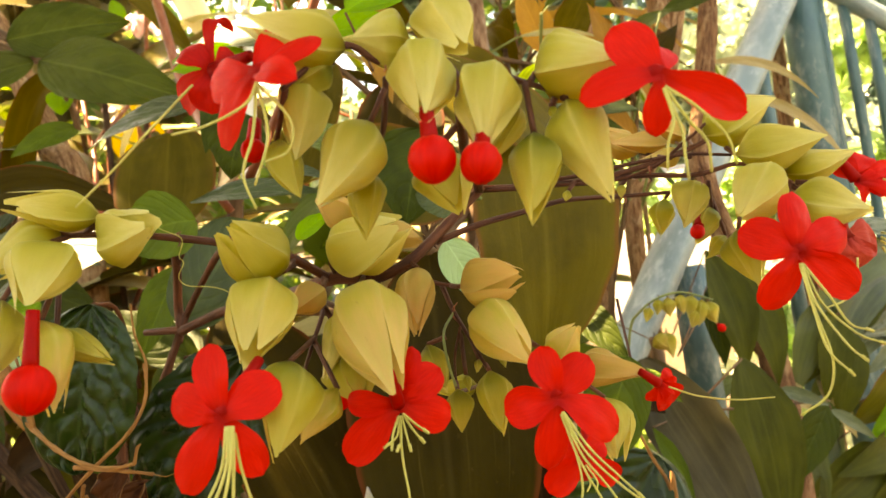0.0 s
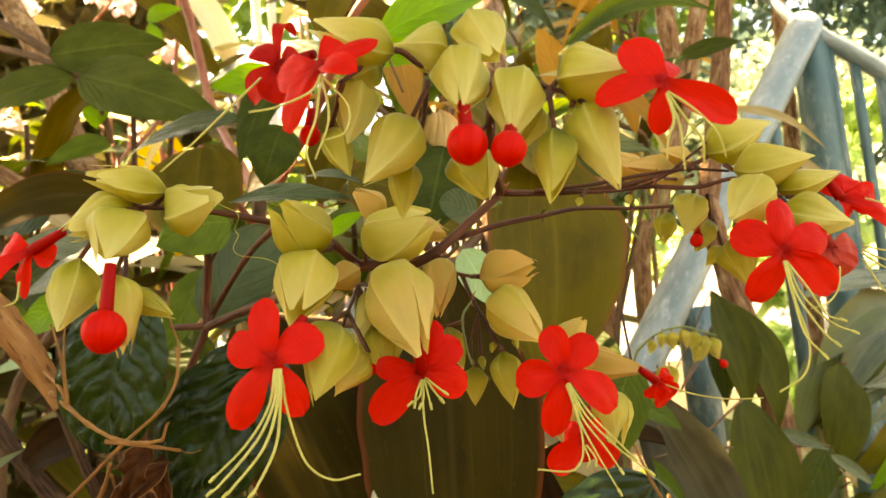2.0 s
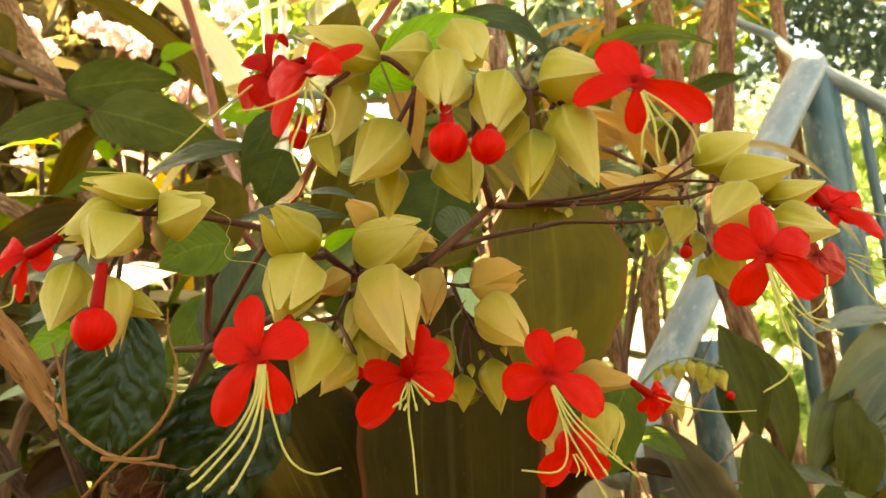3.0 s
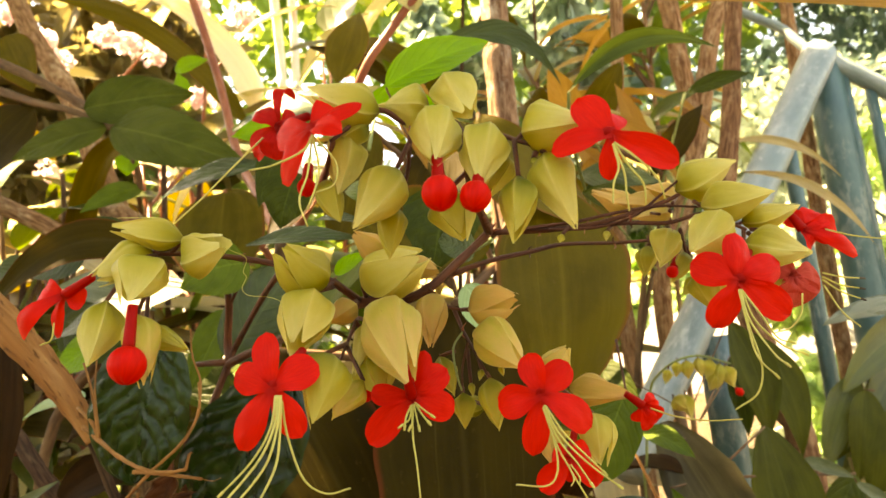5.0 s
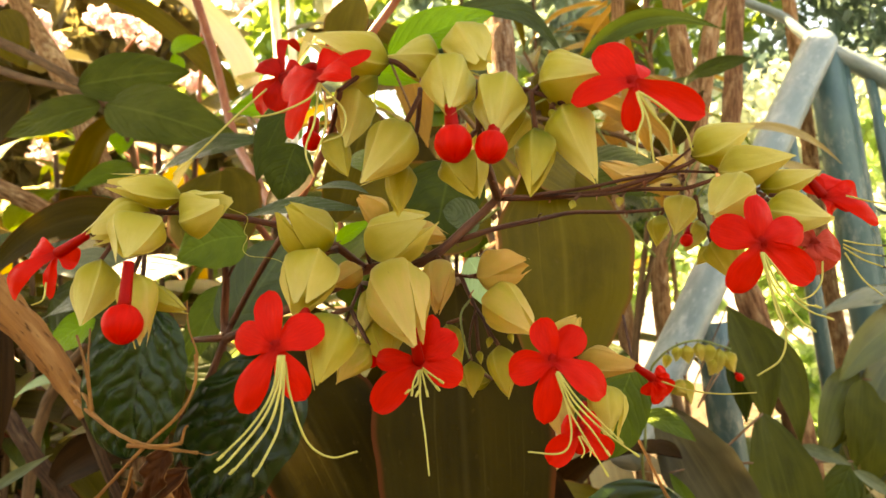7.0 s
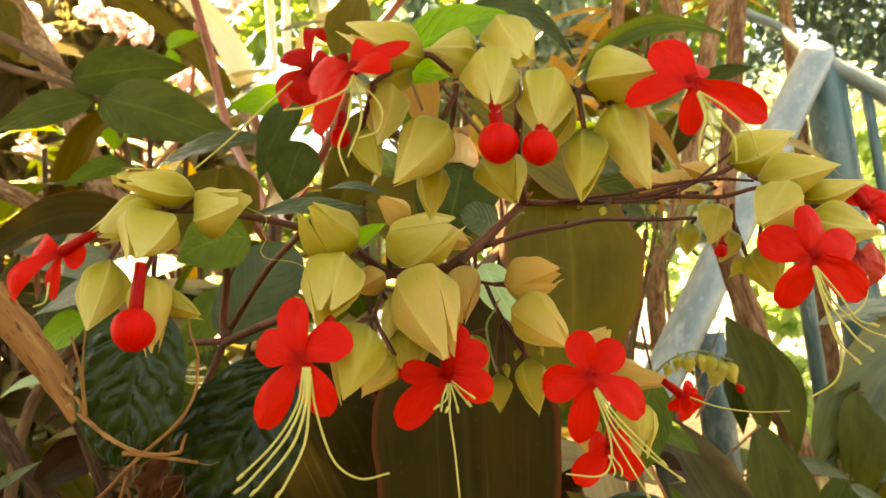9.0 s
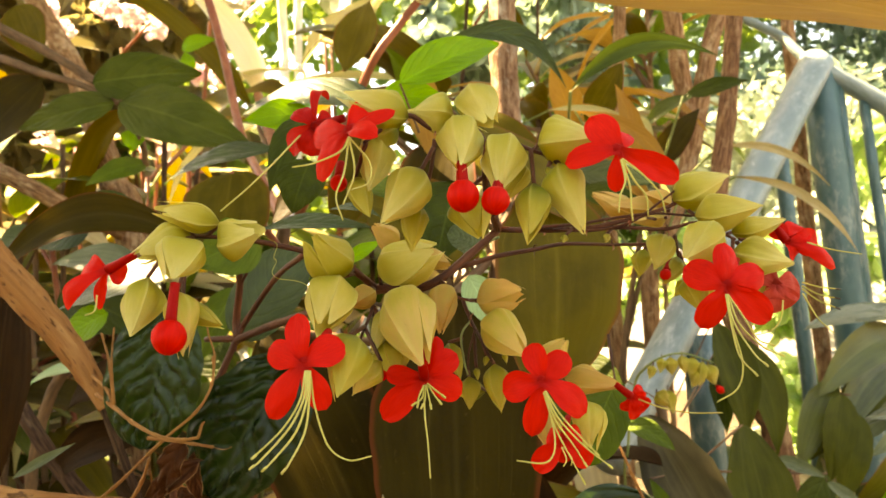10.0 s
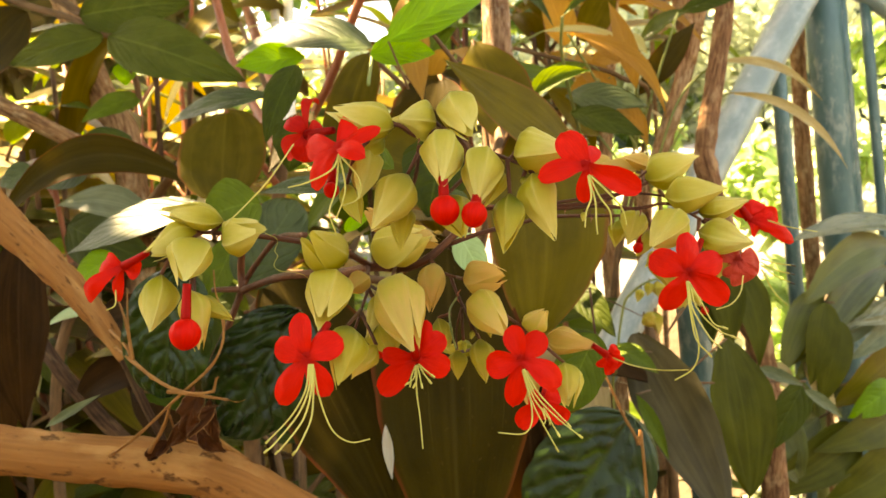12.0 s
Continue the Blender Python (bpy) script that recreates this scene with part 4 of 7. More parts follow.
tube("dry_twig", branch, [(-0.1735, 0.3064, 1.2049), (-0.1728, 0.3023, 1.1872), (-0.1719, 0.3033, 1.1677)], 0.00040, 0.00056, TWIG, sides=9, per=9, rough=0.22, knots=0.25)
tube("dry_twig", branch, [(-0.116, 0.2819, 1.1875), (-0.1163, 0.2805, 1.1751), (-0.1227, 0.2782, 1.1634), (-0.1392, 0.279, 1.1507), (-0.1671, 0.2952, 1.1307), (-0.1949, 0.3163, 1.1144)], 0.00048, 0.00080, TWIG, sides=9, per=9, rough=0.22, knots=0.25)
tube("dry_twig", branch, [(-0.118, 0.2807, 1.2106), (-0.118, 0.2813, 1.1989), (-0.1152, 0.2819, 1.1874), (-0.1163, 0.2805, 1.1751)], 0.00032, 0.00048, TWIG, sides=9, per=9, rough=0.22, knots=0.25)
tube("dry_twig", branch, [(-0.1457, 0.2809, 1.1527), (-0.1345, 0.2759, 1.1517), (-0.1229, 0.2739, 1.1496), (-0.1133, 0.2719, 1.1479)], 0.00088, 0.00056, TWIG, sides=9, per=9, rough=0.22, knots=0.25)
tube("dry_twig", branch, [(-0.1204, 0.2737, 1.1522), (-0.1185, 0.2734, 1.1578), (-0.1173, 0.2734, 1.1588)], 0.00064, 0.00032, TWIG, sides=9, per=9, rough=0.22, knots=0.25)
tube("dry_twig", branch, [(-0.1133, 0.2719, 1.1479), (-0.1081, 0.2699, 1.1468), (-0.1041, 0.2688, 1.1478)], 0.00016, 0.00016, TWIG, sides=9, per=9, rough=0.22, knots=0.25)
tube("dry_twig", branch, [(-0.1554, 0.3046, 1.1409), (-0.1638, 0.3153, 1.1286), (-0.1799, 0.3313, 1.1116)], 0.00072, 0.00112, TWIG, sides=9, per=9, rough=0.22, knots=0.25)
tube("dry_twig", branch, [(-0.1601, 0.315, 1.1345), (-0.1607, 0.3257, 1.1211), (-0.1541, 0.3361, 1.1132), (-0.1469, 0.3361, 1.1126)], 0.00056, 0.00080, TWIG, sides=9, per=9, rough=0.22, knots=0.25)
tube("dry_twig", branch, [(-0.1678, 0.3659, 1.1202), (-0.1422, 0.3669, 1.0973), (-0.1177, 0.3729, 1.0746), (-0.0925, 0.3788, 1.0532)], 0.00168, 0.00216, TWIG, sides=9, per=9, rough=0.22, knots=0.25)
leaf(branch, (-0.1365, 0.3041, 1.1485), (-0.1481, 0.3054, 1.1237), 0.0133, DEADLEAF, "crumpled dead red-brown leaf caught on the twigs", shape='ovate', bend=0.25, fold=0.6, quilt=0.10, wave=0.30, curl=0.6, nu=30, nv=16)
leaf(branch, (-0.1335, 0.3147, 1.1371), (-0.1618, 0.3159, 1.1175), 0.0119, DEADLEAF, "crumpled dead red-brown leaf caught on the twigs", shape='ovate', bend=0.25, fold=0.6, quilt=0.10, wave=0.30, curl=0.6, nu=30, nv=16)
leaf(branch, (-0.1532, 0.3357, 1.1213), (-0.1384, 0.3363, 1.1071), 0.0106, DEADLEAF, "crumpled dead red-brown leaf caught on the twigs", shape='ovate', bend=0.25, fold=0.6, quilt=0.10, wave=0.30, curl=0.6, nu=30, nv=16)
leaf(branch, (-0.1701, 0.3361, 1.116), (-0.1836, 0.3367, 1.1056), 0.0094, DEADLEAF, "crumpled dead red-brown leaf caught on the twigs", shape='ovate', bend=0.25, fold=0.6, quilt=0.10, wave=0.30, curl=0.6, nu=30, nv=16)
leaf(branch, (-0.1389, 0.3195, 1.1411), (-0.1353, 0.3209, 1.1142), 0.0078, DEADLEAF, "crumpled dead red-brown leaf caught on the twigs", shape='ovate', bend=0.25, fold=0.6, quilt=0.10, wave=0.30, curl=0.6, nu=30, nv=16)
leaf(branch, (-0.2229, 0.3054, 1.1348), (-0.1913, 0.3044, 1.1503), 0.0049, SILVER, "narrow green blade sprouting on the limb", shape='lance', fold=0.6, bend=0.03)
# ---- broad-leaved plants ----
ti_a = thing("broad_leaf_plant", (-0.012, 0.4664, 0), "broad olive-brown strap leaves hanging from a stout stem", "plant", "broad-leaved plants")
tube("stem", ti_a, [(0.0461, 0.5543, 1.3175), (0.0372, 0.5166, 1.2743), (0.0032, 0.5027, 1.1602), (-0.0125, 0.4866, 1.0868), (-0.0125, 0.5066, 0.5434), (-0.0125, 0.5166, -0.03)], 0.0046, 0.0063, STEM_BROWN)
leaf(ti_a, (0.0637, 0.455, 1.2984), (0.0496, 0.43, 1.1432), 0.084, OLIVE, "big olive leaf with brown streaks", stalk=[(0.0413, 0.5464, 1.279), (0.0545, 0.4948, 1.3067)], stalk_r=0.0027, stalk_mat=STEM_BROWN, shape='hang', bend=0.05, fold=0.22, sway=-0.05, nu=40, nv=18)
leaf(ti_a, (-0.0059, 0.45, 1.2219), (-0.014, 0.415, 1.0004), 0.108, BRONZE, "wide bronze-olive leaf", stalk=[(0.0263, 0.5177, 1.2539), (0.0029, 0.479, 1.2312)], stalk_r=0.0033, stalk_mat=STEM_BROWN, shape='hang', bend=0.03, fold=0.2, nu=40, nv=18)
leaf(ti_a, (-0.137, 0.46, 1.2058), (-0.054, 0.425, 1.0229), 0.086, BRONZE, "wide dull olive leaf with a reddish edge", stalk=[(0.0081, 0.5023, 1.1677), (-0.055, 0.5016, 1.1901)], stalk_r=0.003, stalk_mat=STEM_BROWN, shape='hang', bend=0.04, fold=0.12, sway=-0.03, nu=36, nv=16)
# Sliver whose pale colour stands for sunlight between the big leaves.
leaf(ti_a, (-0.0562, 0.412, 1.0983), (-0.0538, 0.405, 1.0633), 0.0072, SUN_PALE, "sliver of leaf coloured pale to look sunlit", shape='lance', bend=0.04, fold=0.2)
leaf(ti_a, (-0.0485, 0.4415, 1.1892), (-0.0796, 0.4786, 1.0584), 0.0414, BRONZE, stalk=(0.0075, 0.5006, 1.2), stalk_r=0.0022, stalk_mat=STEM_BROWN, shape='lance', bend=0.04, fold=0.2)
leaf(ti_a, (0.0958, 0.4566, 1.2651), (0.0027, 0.4134, 1.3382), 0.0436, OLIVE, "grey-olive leaf folded over", stalk=(0.0683, 0.499, 1.2238), stalk_r=0.0021, stalk_mat=STEM_BROWN, shape='lance', bend=0.03, fold=0.06, facing=(0.1, -0.9, 0.4))
leaf(ti_a, (-0.0575, 0.4168, 1.2814), (0.0202, 0.4177, 1.2519), 0.0572, OLIVE, shape='oval', bend=0.02)
leaf(ti_a, (-0.0027, 0.5524, 1.3609), (-0.0335, 0.5181, 1.256), 0.0661, BRONZE, stalk=(0.0306, 0.5482, 1.244), stalk_r=0.0023, stalk_mat=STEM_BROWN, shape='oval', bend=0.04, fold=0.15)
leaf(ti_a, (-0.0662, 0.5912, 1.3956), (-0.0984, 0.5567, 1.2913), 0.0424, OLIVE, stalk=(0.0315, 0.5761, 1.2853), stalk_r=0.0024, stalk_mat=STEM_BROWN, shape='oval', bend=0.05, fold=0.15)
leaf(ti_a, (-0.0276, 0.5294, 1.4233), (-0.0164, 0.4942, 1.3274), 0.0298, ORANGE, "orange sunlit leaf", stalk=(0.0443, 0.5541, 1.3224), stalk_r=0.0018, stalk_mat=STEM_BROWN, shape='lance', bend=0.05, fold=0.2)
leaf(ti_a, (0.0289, 0.5706, 1.393), (0.0647, 0.5364, 1.2748), 0.0593, OLIVE, stalk=(0.0346, 0.5565, 1.2769), stalk_r=0.0019, stalk_mat=STEM_BROWN, shape='lance', bend=0.05, fold=0.15)
# Dark leaf added over the trunk's foot, in place of plain shade.
leaf(ti_a, (0.0426, 0.4704, 1.103), (0.0417, 0.4619, 0.9764), 0.0431, SHADELEAF, "dark leaf added to fill the shaded gap", shape='lance', bend=0.04, fold=0.15)
ti_b = thing("broad_leaf_plant", (-0.2281, 0.6287, 0), "tall plant with olive and yellow leaves on pink stalks", "plant", "broad-leaved plants")
tube("stem", ti_b, [(-0.1597, 0.6164, 1.3079), (-0.1728, 0.602, 1.2025), (-0.2065, 0.6084, 1.0824), (-0.2065, 0.6284, 0.5412), (-0.2065, 0.6384, -0.03)], 0.0065, 0.0088, STEM_BROWN)
leaf(ti_b, (-0.1949, 0.5743, 1.3517), (-0.1943, 0.5387, 1.2667), 0.0775, OLIVE, "short broad olive leaf", stalk=[(-0.1613, 0.5976, 1.2848), (-0.1836, 0.5958, 1.3223)], stalk_r=0.0028, stalk_mat=STEM_PINK, shape='oval', bend=0.03, fold=0.1)
tube("pink_stalk", ti_b, [(-0.1597, 0.6164, 1.3079), (-0.1994, 0.7139, 1.3646), (-0.2638, 0.8391, 1.4705), (-0.3038, 0.9024, 1.6052), (-0.345, 0.9254, 1.7468), (-0.3953, 0.9695, 1.8688)], 0.005, 0.0063, STEM_PINK, "smooth pink-red leaf stalk")
tube("pink_stalk", ti_b, [(-0.1536, 0.636, 1.3159), (-0.1035, 0.5925, 1.3742), (-0.0645, 0.5492, 1.4311), (-0.04, 0.5474, 1.4626), (-0.0103, 0.5455, 1.4963)], 0.0041, 0.0036, STEM_PINK, "smooth pink-red leaf stalk")
tube("pale_stalk", ti_b, [(-0.3834, 1.5751, 2.1618), (-0.3719, 1.5643, 1.9833), (-0.3508, 1.4757, 1.757), (-0.229, 0.9438, 1.3777)], 0.0114, 0.0083, STEM_SUNLIT, "stalk coloured white to look sunlit")
tube("pale_stalk", ti_b, [(-0.3417, 1.5945, 2.1678), (-0.3391, 1.5838, 1.9886), (-0.3227, 1.4757, 1.7537), (-0.2258, 0.9636, 1.3808)], 0.0102, 0.0085, STEM_SUNLIT, "stalk coloured white to look sunlit")
leaf(ti_b, (-0.4101, 1.4761, 1.7576), (-0.7343, 1.4607, 2.0994), 0.0892, SUN_PALE, "arching leaf coloured pale as if in full sun", stalk=(-0.2568, 1.0404, 1.4496), stalk_r=0.0094, stalk_mat=STEM_PINK, shape='strap', sway=0.1, bend=0.1, fold=0.3, facing=(-0.3, -0.35, 0.9))
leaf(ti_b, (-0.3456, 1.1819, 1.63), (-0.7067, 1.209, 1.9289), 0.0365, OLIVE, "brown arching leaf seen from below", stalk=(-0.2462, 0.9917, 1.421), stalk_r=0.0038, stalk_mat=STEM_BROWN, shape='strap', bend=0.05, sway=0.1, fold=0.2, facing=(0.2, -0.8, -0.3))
leaf(ti_b, (-0.324, 1.5222, 1.8231), (-0.1457, 1.464, 1.9543), 0.1312, YELLOW, "broad yellow leaf in sunlight", stalk=(-0.2708, 1.1873, 1.5137), stalk_r=0.0073, stalk_mat=STEM_SUNLIT, shape='ovate', bend=0.08, fold=0.25, facing=(-0.3, -0.6, 0.7))
leaf(ti_b, (-0.1046, 0.6675, 1.4726), (-0.0792, 0.7025, 1.5665), 0.045, OLIVE, shape='lance', bend=0.05)
leaf(ti_b, (-0.0144, 0.5464, 1.4793), (-0.0362, 0.5427, 1.5527), 0.0547, YELLOW, shape='lance', bend=0.05, facing=(0, -0.6, 0.7))
leaf(ti_b, (-0.113, 0.5543, 1.3401), (-0.143, 0.4975, 1.282), 0.026, BRONZE, shape='lance', bend=0.08)
ti_c = thing("broad_leaf_plant", (0.2059, 0.7085, 0), "grey-green plant with long ribbed strap leaves", "plant", "broad-leaved plants")
tube("stem", ti_c, [(0.1982, 0.7335, 1.1233), (0.2013, 0.7254, 1.0877), (0.2059, 0.7085, 1.0258), (0.2059, 0.7285, 0.5129), (0.2059, 0.7385, -0.03)], 0.0047, 0.0068, STEM_BROWN)
leaf(ti_c, (0.176, 0.70, 1.1083), (0.2157, 0.57, 0.9548), 0.068, GREYLEAF, "long ribbed grey leaf", shape='hang', bend=0.04, fold=0.14, nu=30, nv=14)
leaf(ti_c, (0.1193, 0.5239, 1.1214), (0.1495, 0.5047, 1.1008), 0.0201, GREEN, "green leaf with bright sunlit edge", stalk=(0.1698, 0.6046, 1.1025), stalk_r=0.0005, stalk_mat=STEM_BROWN, shape='ovate', bend=0.12, fold=0.2, facing=(-0.2, -0.6, 0.8))
leaf(ti_c, (0.0951, 0.5614, 1.1752), (0.1224, 0.5235, 1.1292), 0.0273, DARKLEAF, stalk=(0.1902, 0.7036, 1.1229), stalk_r=0.0005, stalk_mat=STEM_BROWN, shape='ovate', bend=0.1)
leaf(ti_c, (0.2831, 0.79, 1.2007), (0.2958, 0.765, 1.068), 0.046, PLAINLEAF, "dull dark green hanging leaf", stalk=(0.2097, 0.7342, 1.1082), stalk_r=0.0008, stalk_mat=STEM_BROWN, shape='lance', bend=0.05, fold=0.2, sway=-0.06)
leaf(ti_c, (0.3106, 0.8, 1.1833), (0.3287, 0.77, 1.0493), 0.040, PLAINLEAF, "dull dark green hanging leaf", stalk=(0.2172, 0.7245, 1.1026), stalk_r=0.0008, stalk_mat=STEM_BROWN, shape='lance', bend=0.05, fold=0.2, sway=-0.08)
leaf(ti_c, (0.2881, 0.81, 1.1653), (0.2848, 0.79, 1.0739), 0.030, DARKLEAF, stalk=(0.2172, 0.7245, 1.1026), stalk_r=0.0008, stalk_mat=STEM_BROWN, shape='lance', bend=0.05, fold=0.2)
leaf(ti_c, (0.3834, 0.78, 1.0274), (0.3235, 0.77, 0.9502), 0.041, DARKLEAF, "dark green leaf against the trunk", stalk=(0.2149, 0.7071, 1.0512), stalk_r=0.0012, stalk_mat=STEM_BROWN, shape='ovate', bend=0.04, fold=0.2)
leaf(ti_c, (0.1559, 0.62, 1.0615), (0.1762, 0.6, 1.0034), 0.0135, GREEN, "narrow leaf with a bright sunlit edge", stalk=(0.2149, 0.7071, 1.0512), stalk_r=0.0008, stalk_mat=STEM_BROWN, shape='lance', bend=0.12, fold=0.5)
leaf(ti_c, (0.286, 0.745, 1.0882), (0.2855, 0.71, 0.9249), 0.068, PLAINLEAF, "broad dull olive leaf", stalk=(0.2149, 0.7071, 1.0512), stalk_r=0.0012, stalk_mat=STEM_BROWN, shape='hang', bend=0.03, fold=0.12, sway=-0.03)
leaf(ti_c, (0.324, 0.76, 1.0503), (0.368, 0.75, 1.0296), 0.0150, SILVER, "withered grey leaf", stalk=(0.286, 0.745, 1.0882), stalk_r=0.0006, stalk_mat=STEM_BROWN, shape='ovate', bend=0.1, fold=0.4)
leaf(ti_c, (0.3738, 0.76, 1.0222), (0.408, 0.75, 0.9901), 0.0130, SILVER, "withered grey leaf", stalk=(0.368, 0.75, 1.0296), stalk_r=0.0005, stalk_mat=STEM_BROWN, shape='ovate', bend=0.1, fold=0.4)
silver_plant = thing("broad_leaf_plant", (0.5184, 1.0616, 0), "plant with drooping silvery green lance leaves", "plant", "broad-leaved plants")
tube("stem", silver_plant, [(0.6191, 1.0766, 1.2072), (0.5715, 1.0634, 1.0817), (0.526, 1.0616, 0.9312), (0.526, 1.0816, 0.4656), (0.526, 1.0916, -0.03)], 0.0077, 0.01, STEM_GREEN)
leaf(silver_plant, (0.7072, 1.08, 1.1809), (0.482, 1.01, 1.1825), 0.056, SHEEN, "broad leaf, its silvery shine partly in the colour", stalk=(0.6508, 1.0725, 1.089), stalk_r=0.0014, stalk_mat=STEM_BROWN, shape='hang', bend=0.10, fold=0.12, facing=(-0.25, -0.6, 0.75), nu=30, nv=14)
leaf(silver_plant, (0.6646, 1.07, 1.1601), (0.4857, 1.0, 1.0904), 0.058, GLOSSY, "broad green leaf drooping over", stalk=(0.6508, 1.0725, 1.089), stalk_r=0.0014, stalk_mat=STEM_BROWN, shape='hang', bend=0.10, fold=0.2, sway=0.12, nu=30, nv=14)
leaf(silver_plant, (0.6463, 1.06, 1.1293), (0.5041, 1.0, 1.0211), 0.050, GLOSSY, stalk=(0.6508, 1.0725, 1.089), stalk_r=0.0014, stalk_mat=STEM_BROWN, shape='hang', bend=0.10, fold=0.2, sway=0.14, nu=30, nv=14)
leaf(silver_plant, (0.5329, 1.04, 1.1115), (0.4495, 1.0, 0.9934), 0.046, GLOSSY, stalk=(0.6499, 1.0734, 1.0716), stalk_r=0.0014, stalk_mat=STEM_BROWN, shape='hang', bend=0.08, fold=0.2, sway=0.08)
leaf(silver_plant, (0.5188, 1.0, 1.0916), (0.48, 0.985, 0.9775), 0.050, PLAINLEAF, "smooth green hanging leaf with a pale rim", stalk=(0.6499, 1.0734, 1.0716), stalk_r=0.0014, stalk_mat=STEM_BROWN, shape='ovate', bend=0.06, fold=0.15)
leaf(silver_plant, (0.6515, 1.05, 1.088), (0.5123, 1.0, 1.0376), 0.016, SHEEN, stalk=(0.6499, 1.0734, 1.0716), stalk_r=0.0012, stalk_mat=STEM_BROWN, shape='lance', bend=0.10, fold=0.3)
leaf(silver_plant, (0.6553, 1.05, 1.0552), (0.5318, 1.0, 1.0566), 0.014, SHEEN, stalk=(0.6499, 1.0734, 1.0716), stalk_r=0.0012, stalk_mat=STEM_BROWN, shape='lance', bend=0.14, fold=0.3)
leaf(silver_plant, (0.635, 1.0602, 1.134), (0.4612, 1.0083, 1.0012), 0.0396, PLAINLEAF, stalk=(0.6501, 1.0732, 1.076), stalk_r=0.0014, stalk_mat=STEM_BROWN, shape='ovate', bend=0.1, fold=0.2)
leaf(silver_plant, (0.6551, 1.0725, 1.0886), (0.507, 1.0279, 1.0029), 0.0284, SILVER, stalk=(0.649, 1.0743, 1.0542), stalk_r=0.0014, stalk_mat=STEM_BROWN, shape='lance', bend=0.1, fold=0.2)
leaf(silver_plant, (0.578, 1.0517, 1.1133), (0.4677, 1.0096, 0.9758), 0.0502, GLOSSY, stalk=(0.6494, 1.0738, 1.0629), stalk_r=0.0014, stalk_mat=STEM_BROWN, shape='ovate', bend=0.1, fold=0.2)
leaf(silver_plant, (0.5339, 1.0042, 1.0698), (0.4929, 0.991, 0.9448), 0.0521, PLAINLEAF, stalk=(0.648, 1.0752, 1.0368), stalk_r=0.0013, stalk_mat=STEM_BROWN, shape='ovate', bend=0.1, fold=0.2)
leaf(silver_plant, (0.6503, 1.0542, 1.0559), (0.5462, 1.0076, 1.0029), 0.0304, SILVER, stalk=(0.648, 1.0752, 1.0368), stalk_r=0.0014, stalk_mat=STEM_BROWN, shape='lance', bend=0.1, fold=0.2)
leaf(silver_plant, (0.6559, 1.0568, 1.0039), (0.5182, 1.0112, 0.9386), 0.0645, OLIVE, stalk=(0.6466, 1.0766, 1.0106), stalk_r=0.0014, stalk_mat=STEM_BROWN, shape='ovate', bend=0.1, fold=0.2)
leaf(silver_plant, (0.6085, 1.0091, 0.9649), (0.5315, 0.9917, 0.9255), 0.0486, LIT_LIME, stalk=(0.6452, 1.078, 0.9844), stalk_r=0.0013, stalk_mat=STEM_BROWN, shape='ovate', bend=0.1, fold=0.2)
leaf(silver_plant, (0.6513, 1.0613, 0.9177), (0.4677, 0.964, 0.8894), 0.0631, PLAINLEAF, stalk=(0.6443, 1.0789, 0.9669), stalk_r=0.0014, stalk_mat=STEM_BROWN, shape='ovate', bend=0.1, fold=0.2)
leaf(silver_plant, (0.5567, 1.0128, 0.9023), (0.3862, 0.9676, 0.8312), 0.0753, PLAINLEAF, stalk=(0.6433, 1.0798, 0.9493), stalk_r=0.0013, stalk_mat=STEM_BROWN, shape='ovate', bend=0.1, fold=0.2)
leaf(silver_plant, (0.6192, 1.0143, 0.8642), (0.4707, 0.9682, 0.8089), 0.0753, PLAINLEAF, stalk=(0.6424, 1.0807, 0.9317), stalk_r=0.0013, stalk_mat=STEM_BROWN, shape='ovate', bend=0.1, fold=0.2)
leaf(silver_plant, (0.4818, 1.0078, 1.0079), (0.5157, 0.9918, 0.9267), 0.025, DRYLEAF, stalk=(0.6462, 1.077, 1.0019), stalk_r=0.0013, stalk_mat=STEM_BROWN, shape='lance', bend=0.1, fold=0.2)
leaf(silver_plant, (0.4253, 1.008, 1.0123), (0.4626, 0.9898, 0.9717), 0.0305, DRYLEAF, stalk=(0.6462, 1.077, 1.0019), stalk_r=0.0013, stalk_mat=STEM_BROWN, shape='lance', bend=0.1, fold=0.2)
leaf(silver_plant, (0.617, 1.0165, 0.8225), (0.5532, 0.9704, 0.7546), 0.0821, PLAINLEAF, stalk=(0.6412, 1.0819, 0.9097), stalk_r=0.0013, stalk_mat=STEM_BROWN, shape='ovate', bend=0.1, fold=0.2)
leaf(silver_plant, (0.5103, 1.0323, 0.9179), (0.3684, 0.9957, 0.872), 0.0561, GLOSSY, stalk=(0.6438, 1.0793, 0.9581), stalk_r=0.0013, stalk_mat=STEM_BROWN, shape='ovate', bend=0.1, fold=0.2)
leaf(silver_plant, (0.4093, 1.0014, 0.9491), (0.4493, 0.9666, 0.8427), 0.0749, GLOSSY, stalk=(0.6443, 1.0789, 0.9669), stalk_r=0.0013, stalk_mat=STEM_BROWN, shape='ovate', bend=0.1, fold=0.2)
reed = thing("reed_plant", (0.2394, 0.9612, 0), "thin arching tan and green blades", "plant", "")
tube("stem", reed, [(0.2447, 0.9231, 1.3226), (0.2116, 0.9415, 1.1654), (0.1986, 0.9605, 0.9941), (0.1986, 0.9805, 0.497), (0.1986, 0.9905, -0.03)], 0.0037, 0.0068, STEM_BROWN)
